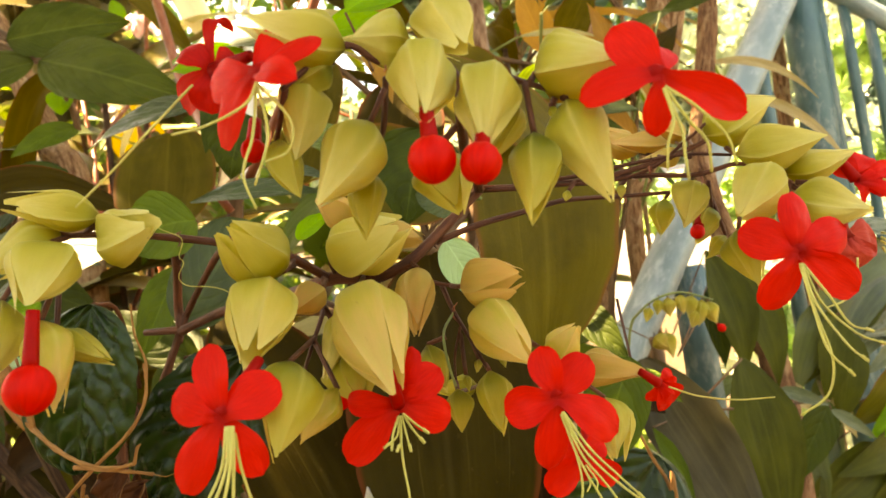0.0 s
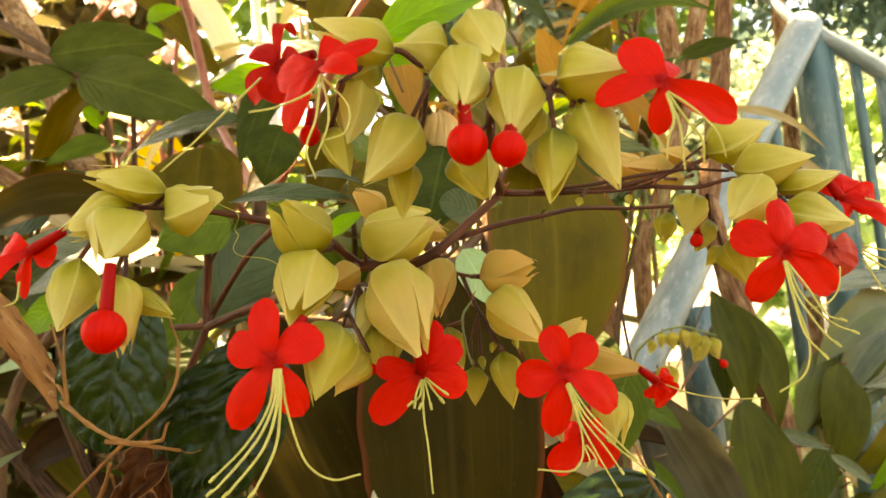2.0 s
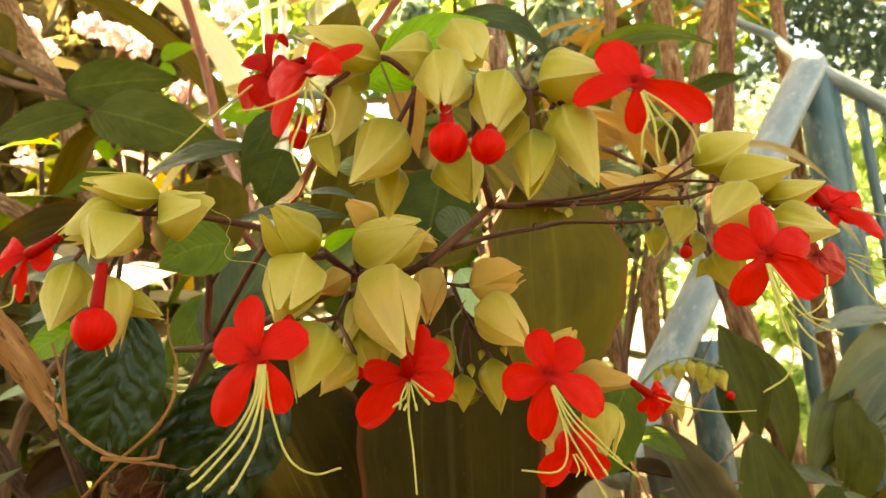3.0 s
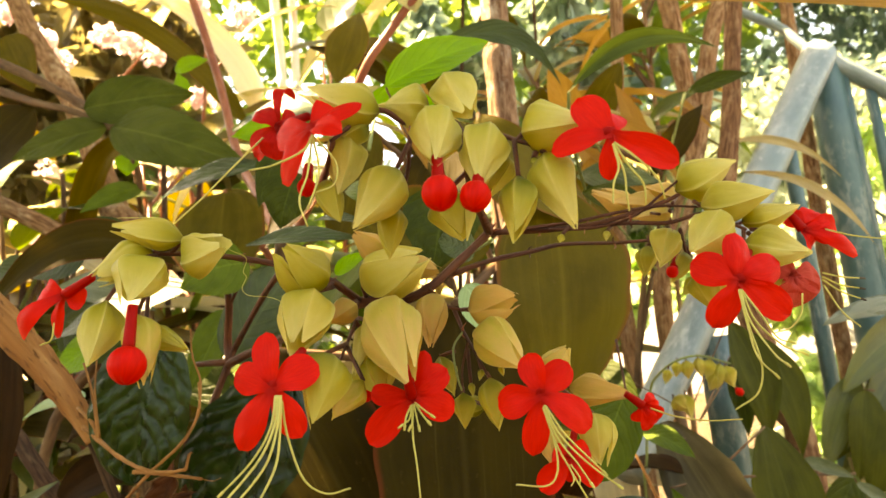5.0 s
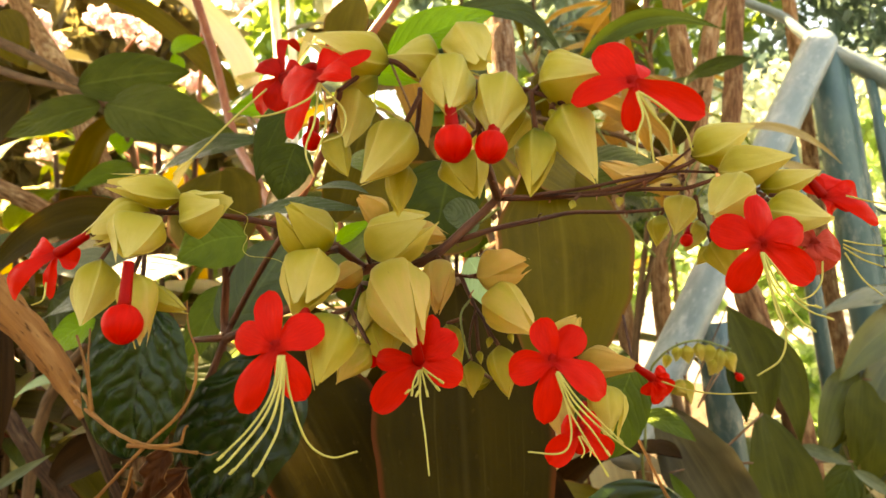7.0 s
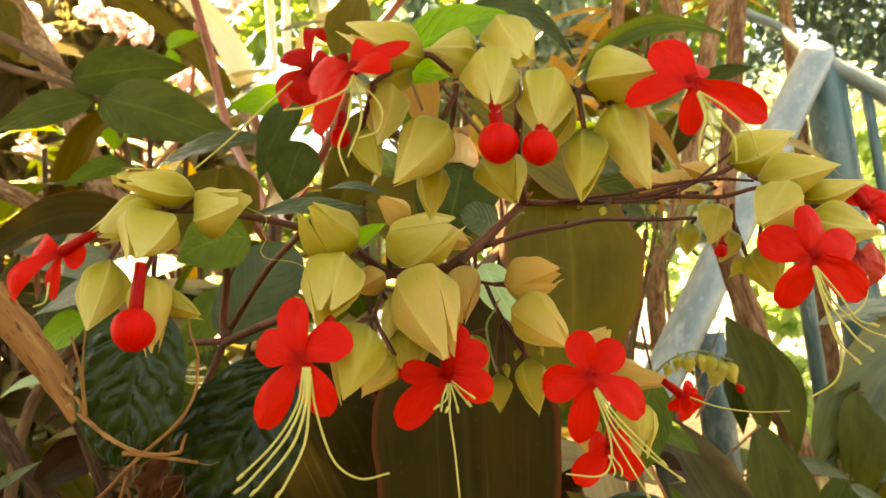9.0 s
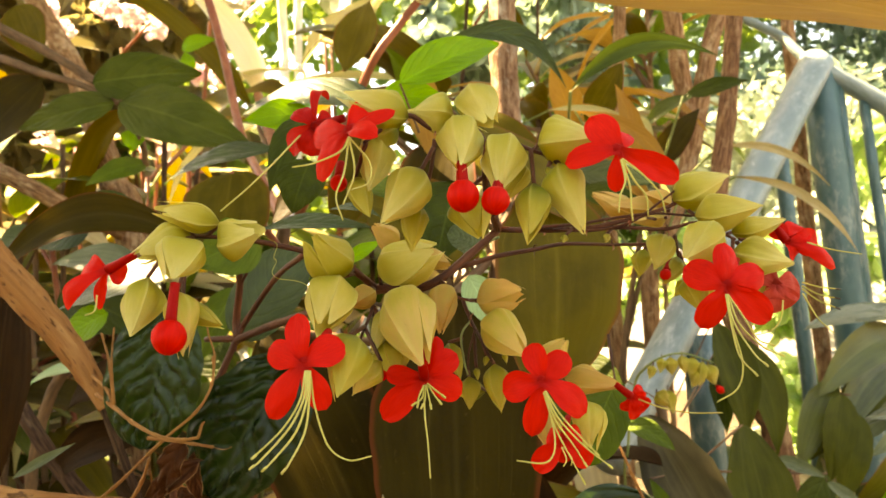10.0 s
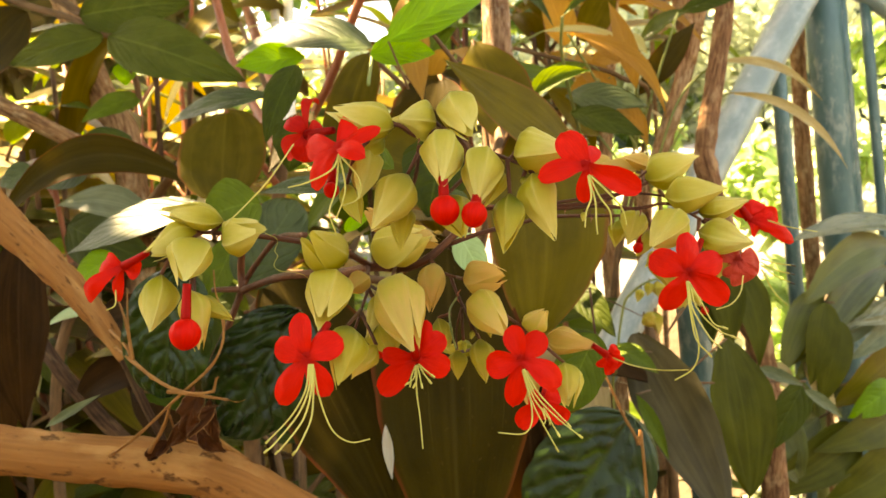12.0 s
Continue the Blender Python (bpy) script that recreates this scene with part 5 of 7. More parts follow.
leaf(reed, (0.3473, 0.8871, 1.4243), (0.4734, 0.8694, 1.361), 0.0133, DRYLEAF, "thin tan arching blade", stalk=[(0.2629, 0.9255, 1.2747), (0.3052, 0.9096, 1.3826)], stalk_r=0.0015, shape='lance', bend=0.0, sway=-0.16, fold=0.3, nu=26)
leaf(reed, (0.365, 0.889, 1.3842), (0.4897, 0.854, 1.2703), 0.0147, DRYLEAF, "thin tan arching blade", stalk=[(0.2624, 0.9259, 1.2671), (0.3185, 0.9107, 1.359)], stalk_r=0.0015, shape='lance', bend=0.0, sway=-0.16, fold=0.3, nu=26)
leaf(reed, (0.2913, 0.8346, 1.4786), (0.3626, 0.8038, 1.4836), 0.0226, DARKLEAF, stalk=(0.2447, 0.9231, 1.3226), stalk_r=0.0014, shape='lance', bend=0.08)
leaf(reed, (0.1207, 0.6481, 1.4296), (0.2536, 0.6066, 1.4394), 0.0205, ARCHLEAF, "long dark green leaf arching over", stalk=[(0.174, 0.8935, 1.3252), (0.1275, 0.7097, 1.3998)], stalk_r=0.0016, shape='lance', bend=0.06, sway=-0.2, fold=0.25, facing=(0.0, -0.95, -0.25), nu=30)
leaf(reed, (0.2223, 0.7901, 1.3805), (0.1969, 0.785, 1.4833), 0.0256, ORANGE, "orange-brown dry leaf", stalk=(0.2447, 0.9231, 1.3226), stalk_r=0.0013, shape='lance', bend=0.1)
leaf(reed, (0.1396, 0.7377, 1.4377), (0.2322, 0.7125, 1.3314), 0.0187, ORANGE, "yellow-brown dying leaf", stalk=(0.2568, 0.8944, 1.2948), stalk_r=0.0013, shape='lance', bend=0.02, sway=-0.18)
leaf(reed, (0.2073, 0.7885, 1.4133), (0.1602, 0.8355, 1.4784), 0.0262, ORANGE, shape='ovate', bend=0.1)
leaf(reed, (0.1389, 0.7907, 1.3801), (0.2231, 0.7416, 1.3499), 0.0326, BLUELEAF, shape='lance', bend=0.1)
leaf(reed, (0.1409, 0.7719, 1.3565), (0.2122, 0.7333, 1.3183), 0.0321, DARKLEAF, shape='lance', bend=0.1)
leaf(reed, (0.3268, 0.4091, 1.3744), (0.0472, 0.3893, 1.4096), 0.0239, ORANGE, "long orange-brown leaf overhead", stalk=[(0.5223, 0.6909, 1.3198), (0.3951, 0.4884, 1.3816)], stalk_r=0.0014, shape='strap', bend=0.02, sway=-0.0, fold=0.1, nu=30)
leaf(reed, (0.2489, 0.8895, 1.3909), (0.3277, 0.8844, 1.4781), 0.0374, BRONZE, stalk=(0.2619, 0.9143, 1.2965), stalk_r=0.0015, shape='lance', bend=0.1)
leaf(reed, (0.1942, 0.8923, 1.3444), (0.1198, 0.8396, 1.406), 0.0437, OLIVE, stalk=(0.2454, 0.9156, 1.2753), stalk_r=0.0015, shape='lance', bend=0.1)
leaf(reed, (0.2094, 0.8397, 1.3911), (0.1566, 0.8381, 1.4305), 0.0319, ORANGE, shape='ovate', bend=0.1)
leaf(reed, (0.2278, 0.7925, 1.3327), (0.1783, 0.7906, 1.3766), 0.0309, ORANGE, shape='lance', bend=0.1)
leaf(reed, (0.0697, 0.5933, 1.3348), (0.1317, 0.5717, 1.357), 0.0184, GREEN, shape='lance', bend=0.06, sway=-0.15, fold=0.4)
tube("twig", reed, [(0.0656, 0.8, 1.4506), (0.1178, 0.8, 1.4324), (0.1698, 0.8, 1.4149), (0.213, 0.82, 1.4016), (0.265, 0.9, 1.3767), (0.2116, 0.9415, 1.1654)], 0.0026, 0.0034, STEM_BROWN, "brown twig running across")
leaf(reed, (0.1175, 0.78, 1.4547), (0.26, 0.82, 1.3617), 0.0095, YELLOW, "narrow yellow-green arching leaf", stalk=(0.0785, 0.8, 1.444), stalk_r=0.001, shape='strap', bend=0.02, sway=-0.22, fold=0.4, nu=28)
leaf(reed, (0.1745, 0.79, 1.4113), (0.081, 0.74, 1.3527), 0.016, GREEN, "green leaf with a bright upper edge", stalk=(0.1826, 0.8, 1.4084), stalk_r=0.0008, shape='lance', bend=0.05, sway=0.16, fold=0.5)
leaf(reed, (0.1453, 0.8, 1.3613), (0.2384, 0.8, 1.3584), 0.020, DARKLEAF, stalk=(0.1838, 0.81, 1.4005), stalk_r=0.0008, shape='lance', bend=0.06, sway=-0.2, fold=0.3)
leaf(reed, (0.1918, 0.83, 1.3697), (0.2319, 0.8, 1.3121), 0.022, ORANGE, "orange-brown dry leaf", stalk=(0.1858, 0.82, 1.4026), stalk_r=0.0008, shape='lance', bend=0.06, sway=-0.18, fold=0.3)
leaf(reed, (0.2251, 0.86, 1.4442), (0.1786, 0.84, 1.4233), 0.034, ORANGE, stalk=(0.2153, 0.83, 1.4037), stalk_r=0.0008, shape='ovate', bend=0.12, fold=0.3)
leaf(reed, (0.1938, 0.86, 1.4112), (0.1464, 0.84, 1.3883), 0.024, ORANGE, stalk=(0.2016, 0.83, 1.4049), stalk_r=0.0008, shape='lance', bend=0.12, fold=0.3)
leaf(reed, (0.231, 0.86, 1.4637), (0.2518, 0.84, 1.4322), 0.018, YELLOW, stalk=(0.2153, 0.83, 1.4037), stalk_r=0.0008, shape='lance', bend=0.1, fold=0.3)
leaf(reed, (0.1545, 0.84, 1.4522), (0.1262, 0.8, 1.5177), 0.040, ORANGE, "broad orange-brown leaf", stalk=(0.1451, 0.81, 1.423), stalk_r=0.001, shape='hang', bend=0.05, fold=0.2)
leaf(reed, (0.1838, 0.9, 1.4707), (0.2257, 0.86, 1.5373), 0.044, OLIVE, stalk=(0.1535, 0.82, 1.4248), stalk_r=0.001, shape='hang', bend=0.05, fold=0.2)
leaf(reed, (0.2623, 0.92, 1.4661), (0.3263, 0.88, 1.4944), 0.020, GLOSSY, stalk=(0.2153, 0.83, 1.4037), stalk_r=0.001, shape='lance', bend=0.05, sway=-0.1, fold=0.3)
# ---- leafy shrub ----
shrub_a = thing("shrub", (-0.5275, 0.9125, 0), "shrub with large matt green leaves on brown twigs", "shrub", "")
tube("stem", shrub_a, [(-0.339, 0.7328, 1.4062), (-0.3391, 0.7215, 1.4317), (-0.3508, 0.7095, 1.4698), (-0.3915, 0.7181, 1.5038), (-0.4584, 0.7361, 1.5517), (-0.5561, 0.7637, 1.6134), (-0.7071, 0.8291, 1.724)], 0.003, 0.0068, STEM_BROWN, "brown twig")
tube("stem", shrub_a, [(-0.3508, 0.7095, 1.4698), (-0.4097, 0.7283, 1.5031), (-0.4656, 0.7474, 1.528), (-0.5575, 0.7858, 1.573), (-0.7095, 0.8346, 1.618)], 0.0029, 0.0061, STEM_BROWN, "brown twig")
tube("stem", shrub_a, [(-0.7071, 0.8291, 1.724), (-0.7352, 0.8507, 1.5051), (-0.7623, 0.9131, 1.0779), (-0.7623, 0.9331, 0.5389), (-0.7623, 0.9431, -0.03)], 0.0081, 0.0115, STEM_BROWN)
leaf(shrub_a, (-0.3865, 0.7084, 1.4965), (-0.2728, 0.7271, 1.5062), 0.0615, MATTLEAF, "large matt green leaf", stalk=(-0.4066, 0.7229, 1.5106), stalk_r=0.0017, stalk_mat=STEM_BROWN, shape='ovate', bend=0.05, fold=0.12, quilt=0.04, nu=56, nv=28)
leaf(shrub_a, (-0.352, 0.6996, 1.4692), (-0.1966, 0.6522, 1.3951), 0.0662, MATTLEAF, "large dark green leaf with sunken veins", stalk=(-0.3627, 0.7092, 1.4775), stalk_r=0.0017, stalk_mat=STEM_BROWN, shape='ovate', bend=0.06, fold=0.1, quilt=0.04, nu=56, nv=28)
leaf(shrub_a, (-0.363, 0.7095, 1.4719), (-0.4821, 0.7312, 1.4571), 0.0439, MATTLEAF, stalk=(-0.3538, 0.7095, 1.4714), stalk_r=0.0017, stalk_mat=STEM_BROWN, shape='ovate', bend=0.06, fold=0.15, quilt=0.04, nu=56, nv=28)
leaf(shrub_a, (-0.3446, 0.7208, 1.4448), (-0.3491, 0.7221, 1.4204), 0.0293, LIT_LIME, "small sunlit green leaf", shape='ovate', bend=0.1)
leaf(shrub_a, (-0.354, 0.8827, 1.607), (-0.3074, 0.8818, 1.617), 0.0258, LIT_LIME, shape='ovate', bend=0.1)
leaf(shrub_a, (-0.3408, 0.8843, 1.5744), (-0.3504, 0.8829, 1.6027), 0.0215, LIT_LIME, shape='ovate', bend=0.1)
leaf(shrub_a, (-0.3388, 0.7326, 1.4093), (-0.3879, 0.6945, 1.3783), 0.0289, GREEN, shape='ovate', bend=0.1)
leaf(shrub_a, (-0.4777, 0.7675, 1.5285), (-0.5619, 0.7725, 1.4441), 0.0749, BRONZE, shape='ovate', bend=0.05)
leaf(shrub_a, (-0.5202, 0.7825, 1.6322), (-0.4885, 0.7861, 1.5578), 0.0575, OLIVE, shape='ovate', bend=0.05)
ti_d = thing("broad_leaf_plant", (-0.4487, 0.7101, 0), "dark bronze plant with arching leaves in deep shade", "plant", "broad-leaved plants")
tube("stem", ti_d, [(-0.2472, 0.6163, 1.3226), (-0.34, 0.6612, 1.2412), (-0.4487, 0.7101, 1.0861), (-0.4487, 0.7301, 0.5431), (-0.4487, 0.7401, -0.03)], 0.0045, 0.0079, STEM_BROWN)
leaf(ti_d, (-0.2228, 0.5781, 1.2839), (-0.4434, 0.6015, 1.2488), 0.0383, BRONZE, "dark bronze arching leaf", shape='lance', bend=0.02, sway=0.26, fold=0.3, nu=28)
leaf(ti_d, (-0.2393, 0.5976, 1.2958), (-0.3653, 0.6174, 1.3182), 0.0211, YELLOW, shape='lance', bend=0.08, facing=(0, -0.4, 0.9))
leaf(ti_d, (-0.2539, 0.5599, 1.2528), (-0.3692, 0.5992, 1.2822), 0.0302, SILVER, "grey leaf with a sunlit streak", shape='lance', bend=0.04, sway=0.1, fold=0.2)
leaf(ti_d, (-0.192, 0.4989, 1.2613), (-0.3227, 0.5214, 1.2316), 0.0428, BLUELEAF, "glossy leaf shining white in the sun", shape='lance', bend=0.06, fold=0.15, facing=(-0.35, -0.75, 0.7))
leaf(ti_d, (-0.2707, 0.5012, 1.2275), (-0.3179, 0.5225, 1.2101), 0.027, LIT_LIME, "bright green sunlit leaf", shape='ovate', bend=0.05)
# Its near-black colour does the work of the shade here.
leaf(ti_d, (-0.3191, 0.4601, 1.2551), (-0.3344, 0.4681, 1.1029), 0.0536, SHADELEAF, "hanging leaf darkened in colour for the shade", shape='lance', bend=0.05, fold=0.2)
# The pale mint colour paints sun glare on this leaf.
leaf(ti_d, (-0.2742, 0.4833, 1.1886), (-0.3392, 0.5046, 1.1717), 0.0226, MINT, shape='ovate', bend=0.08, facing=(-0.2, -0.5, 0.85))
leaf(ti_d, (-0.3837, 0.5041, 1.189), (-0.3733, 0.5098, 1.0773), 0.0487, SHADELEAF, shape='lance', bend=0.05)
leaf(ti_d, (-0.3928, 0.6603, 1.2677), (-0.296, 0.642, 1.2198), 0.0613, DARKLEAF, shape='ovate', bend=0.05)
leaf(ti_d, (-0.4444, 0.6973, 1.3337), (-0.4832, 0.6983, 1.319), 0.0298, BLUELEAF, shape='ovate', bend=0.05)
leaf(ti_d, (-0.3628, 0.6569, 1.3281), (-0.4174, 0.6582, 1.3099), 0.0395, BLUELEAF, shape='ovate', bend=0.1)
leaf(ti_d, (-0.337, 0.6951, 1.3604), (-0.3871, 0.6576, 1.3188), 0.0464, DARKLEAF, shape='ovate', bend=0.1)
# Three dark leaves standing in for the shaded hollow behind.
leaf(ti_d, (-0.2371, 0.564, 1.1717), (-0.3567, 0.606, 1.1509), 0.034, SHADELEAF, shape='lance', bend=0.12, sway=0.12)
leaf(ti_d, (-0.2462, 0.5661, 1.1323), (-0.3752, 0.6097, 1.0823), 0.034, SHADELEAF, shape='lance', bend=0.12, sway=0.12, fold=0.2)
leaf(ti_d, (-0.2037, 0.5589, 1.0708), (-0.3183, 0.6081, 1.1049), 0.028, SHADELEAF, shape='lance', bend=0.14, sway=-0.1, fold=0.2)
leaf(ti_d, (-0.2217, 0.505, 1.1487), (-0.3585, 0.6068, 1.135), 0.024, OLIVE, shape='lance', bend=0.05, facing=(0, -0.5, 0.8))
# ---- tangled plants behind ----
near = ((-1.05, 1.25, 1.75, 22, 1), (-0.78, 1.0, 1.45, 20, 2), (-0.5, 1.35, 1.7, 22, 3), (-0.22, 1.15, 1.5, 20, 4), (-0.98, 1.0, 1.6, 30, 16), (-0.75, 1.15, 1.65, 30, 17), (-0.55, 1.05, 1.5, 28, 18), (-1.2, 1.3, 1.8, 30, 19), (-0.86, 0.92, 1.5, 34, 61), (-1.1, 1.1, 1.7, 34, 62), (-0.62, 1.22, 1.7, 34, 63))
far = ((0.02, 1.5, 1.75, 22, 5), (-0.7, 1.75, 1.95, 20, 6), (-1.35, 1.7, 2.0, 20, 7), (0.12, 1.25, 1.62, 20, 10), (-0.35, 1.9, 2.3, 30, 11), (0.2, 1.9, 2.2, 26, 12), (-0.95, 1.95, 2.4, 30, 13), (-0.6, 1.5, 2.1, 28, 14), (-0.1, 1.65, 2.2, 28, 15))
for x, y, h, n, seed in near + far:
    understory((x, y), h, n, (OLIVE, BRONZE, OLIVE, GREEN, DARKLEAF, YELLOW, DRYLEAF), seed, label="tall plant with tangled olive and bronze strap leaves")
for x, y, h, n, seed in ((0.62, 1.1, 0.95, 16, 8), (0.9, 1.35, 0.9, 16, 9)):
    understory((x, y), h, n, (GREEN, SILVER, DARKLEAF, GREEN), seed, label="leafy green plant below the railing", length=(0.10, 0.22))
# Filler plants in darker leaf colours, to deepen the shade low down.
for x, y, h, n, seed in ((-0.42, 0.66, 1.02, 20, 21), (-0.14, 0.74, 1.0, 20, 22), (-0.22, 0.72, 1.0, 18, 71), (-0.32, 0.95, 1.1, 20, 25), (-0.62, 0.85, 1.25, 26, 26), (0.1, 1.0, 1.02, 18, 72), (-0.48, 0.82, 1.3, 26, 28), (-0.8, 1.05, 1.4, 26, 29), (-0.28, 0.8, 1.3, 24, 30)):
    understory((x, y), h, n, (BRONZE, DARKLEAF, DARKLEAF, OLIVE), seed, (0.16, 0.32), "low filler plant, leaves darkened for the deep shade", 0.4, (STEM_BROWN,))
rng = random.Random(12)
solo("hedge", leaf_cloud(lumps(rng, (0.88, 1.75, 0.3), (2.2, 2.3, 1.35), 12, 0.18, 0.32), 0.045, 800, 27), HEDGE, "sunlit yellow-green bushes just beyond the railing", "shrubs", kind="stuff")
# The next two hedges stay out of view; they dim the low sky.
solo("hedge", leaf_cloud(lumps(rng, (-6.0, -5.0, 0.0), (6.0, -3.0, 2.2), 50, 0.5, 1.0), 0.11, 12000, 25), WOODS, "unseen dark green hedge, added to cut light from behind", "hedge", kind="stuff")
solo("hedge", leaf_cloud(lumps(rng, (-7.0, -3.0, 0.0), (-4.0, 4.0, 2.4), 40, 0.5, 1.0), 0.11, 9000, 26), WOODS, "unseen dark green hedge, added to cut light from the left", "hedge", kind="stuff")
for x, y, h, n, seed in ((0.27, 1.3, 1.8, 26, 41), (0.4, 1.55, 2.0, 24, 42), (0.16, 1.1, 1.6, 18, 43)):
    understory((x, y), h, n, (ORANGE, DRYLEAF, ORANGE, OLIVE, GREEN), seed, (0.14, 0.28), "tall plant with brown and orange dying leaves", 0.84, (STEM_BROWN, BARK), 1)
# More filler, in the darkest browns, painted as deep shade.
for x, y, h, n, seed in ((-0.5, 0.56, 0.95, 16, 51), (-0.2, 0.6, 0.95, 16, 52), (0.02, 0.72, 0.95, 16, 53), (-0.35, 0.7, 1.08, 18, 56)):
    understory((x, y), h, n, (SHADELEAF, DARKLEAF, DARKLEAF, BRONZE), seed, (0.2, 0.36), "low filler plant, leaves darkened for the deep shade", 0.45, (STEM_BROWN,))
# ---- flowering vine: stems and leaves ----
vine = thing("flowering_vine", (-0.162, 0.3758, 0), "climbing vine with cream calyces and scarlet flowers", "flowering vine")
tube("stem", vine, [(-0.0542, 0.1996, 1.221), (-0.0904, 0.2998, 1.2238), (-0.1211, 0.356, 1.2081), (-0.1294, 0.3635, 1.1982), (-0.1425, 0.3679, 1.1739), (-0.1569, 0.3742, 1.1506), (-0.1714, 0.3758, 1.1219), (-0.1714, 0.3958, 0.5609), (-0.1714, 0.4058, -0.03)], 0.0011, 0.0031, STEM, "dark vine stem", knots=0.1)
tube("stem", vine, [(-0.1294, 0.3635, 1.1982), (-0.1295, 0.363, 1.2092), (-0.1234, 0.35, 1.226), (-0.1218, 0.3444, 1.2373)], 0.0024, 0.0018, STEM)
tube("stem", vine, [(-0.1295, 0.3636, 1.197), (-0.1035, 0.3411, 1.2028), (-0.0689, 0.2806, 1.2049), (-0.0448, 0.2304, 1.205), (-0.0307, 0.2051, 1.2068), (-0.0172, 0.2001, 1.2055), (-0.0077, 0.1999, 1.2085), (0.0031, 0.2044, 1.2169), (0.0142, 0.2088, 1.2262)], 0.0023, 0.0013, STEM, "dark purple flower stem", knots=0.12)
tube("stem", vine, [(-0.1505, 0.3717, 1.1985), (-0.1392, 0.3666, 1.198), (-0.1295, 0.3636, 1.1976)], 0.0016, 0.0021, STEM)
tube("stem", vine, [(0.0142, 0.2088, 1.2262), (0.0118, 0.1887, 1.2288), (0.0094, 0.1686, 1.2305), (0.0086, 0.1534, 1.2339), (0.0087, 0.148, 1.2414), (0.0035, 0.1457, 1.2474), (-0.0054, 0.1458, 1.2462), (-0.0122, 0.1437, 1.25), (-0.0192, 0.14, 1.2457), (-0.0246, 0.1363, 1.2407)], 0.0015, 0.0005, STEM)
tube("stem", vine, [(0.0089, 0.1532, 1.2369), (0.0139, 0.1381, 1.2383), (0.0211, 0.1362, 1.2354), (0.0271, 0.1334, 1.231), (0.0293, 0.1317, 1.2241)], 0.0007, 0.0004, STEM)
tube("stem", vine, [(0.0142, 0.2088, 1.2262), (0.0296, 0.2088, 1.2249), (0.0458, 0.2037, 1.2239), (0.0597, 0.1985, 1.2252), (0.0736, 0.1982, 1.2287), (0.0805, 0.198, 1.2325)], 0.0011, 0.0006, STEM)
tube("stem", vine, [(0.0458, 0.2037, 1.2239), (0.0593, 0.1987, 1.2223), (0.0702, 0.1937, 1.2202), (0.0793, 0.1886, 1.221), (0.0858, 0.1887, 1.218), (0.0901, 0.1839, 1.2139)], 0.0008, 0.0005, STEM)
tube("stem", vine, [(-0.0001, 0.2046, 1.2129), (0.0135, 0.2093, 1.2165), (0.0274, 0.2141, 1.2187), (0.0399, 0.2189, 1.2207), (0.0584, 0.2239, 1.2199), (0.0709, 0.2188, 1.2187)], 0.0010, 0.0006, STEM)
tube("stem", vine, [(0.0250, 0.2080, 1.2258), (0.0420, 0.2030, 1.2254), (0.0560, 0.1990, 1.2262), (0.0690, 0.1960, 1.2262), (0.0800, 0.1930, 1.2240)], 0.0007, 0.0004, STEM)
tube("stem", vine, [(0.0340, 0.2070, 1.2244), (0.0480, 0.2020, 1.2226), (0.0600, 0.1980, 1.2240), (0.0700, 0.1965, 1.2300), (0.0760, 0.1960, 1.2340)], 0.0006, 0.0004, STEM)
tube("stem", vine, [(-0.0307, 0.2051, 1.2068), (-0.0368, 0.1899, 1.2125), (-0.0424, 0.1798, 1.2148), (-0.0486, 0.1747, 1.2173), (-0.0585, 0.1696, 1.2197), (-0.0675, 0.1676, 1.2215), (-0.0789, 0.1676, 1.2232), (-0.0854, 0.1676, 1.2235)], 0.0013, 0.0006, STEM, knots=0.15)
tube("stem", vine, [(-0.0317, 0.2001, 1.2071), (-0.0301, 0.1855, 1.1995), (-0.0317, 0.1759, 1.1925), (-0.0338, 0.1663, 1.1847)], 0.0007, 0.0004, STEM)
tube("stem", vine, [(-0.0301, 0.1855, 1.1995), (-0.0256, 0.1788, 1.192), (-0.0214, 0.1732, 1.1851)], 0.0008, 0.0005, STEM)
tube("stem", vine, [(-0.0078, 0.1999, 1.2082), (-0.0029, 0.2002, 1.2022), (0.0058, 0.1953, 1.1991), (0.0097, 0.1904, 1.1957)], 0.0007, 0.0004, STEM)
tube("stem", vine, [(-0.0003, 0.2002, 1.201), (0.002, 0.1956, 1.1933), (0.0052, 0.189, 1.1858), (0.0084, 0.1833, 1.178)], 0.0007, 0.0004, STEM)
tube("stem", vine, [(0.002, 0.1956, 1.1933), (-0.0015, 0.1909, 1.1883), (-0.0011, 0.1863, 1.1797), (0.0001, 0.1846, 1.1747)], 0.0004, 0.0003, STEM_GREEN)
tube("stem", vine, [(0.003, 0.1908, 1.1895), (0.0004, 0.1912, 1.1812), (0, 0.1917, 1.1728)], 0.0004, 0.0003, STEM)
tube("tendril", vine, [(-0.0647, 0.1694, 1.2256), (-0.0608, 0.1645, 1.2219), (-0.0562, 0.1646, 1.219), (-0.0573, 0.1649, 1.2152), (-0.0565, 0.1649, 1.2135), (-0.058, 0.1651, 1.2105), (-0.0563, 0.1652, 1.2084), (-0.0516, 0.1652, 1.2075), (-0.0485, 0.1652, 1.2064), (-0.0463, 0.1653, 1.2046)], 0.0001, 0.0001, STAMEN, "thin curling tendril")
tube("leaf_scar", vine, [(0.0142, 0.2088, 1.2262), (0.0156, 0.2067, 1.2276), (0.017, 0.2057, 1.2288)], 0.0006, 0.0002, STEM_PINK, "small reddish spike at the fork")
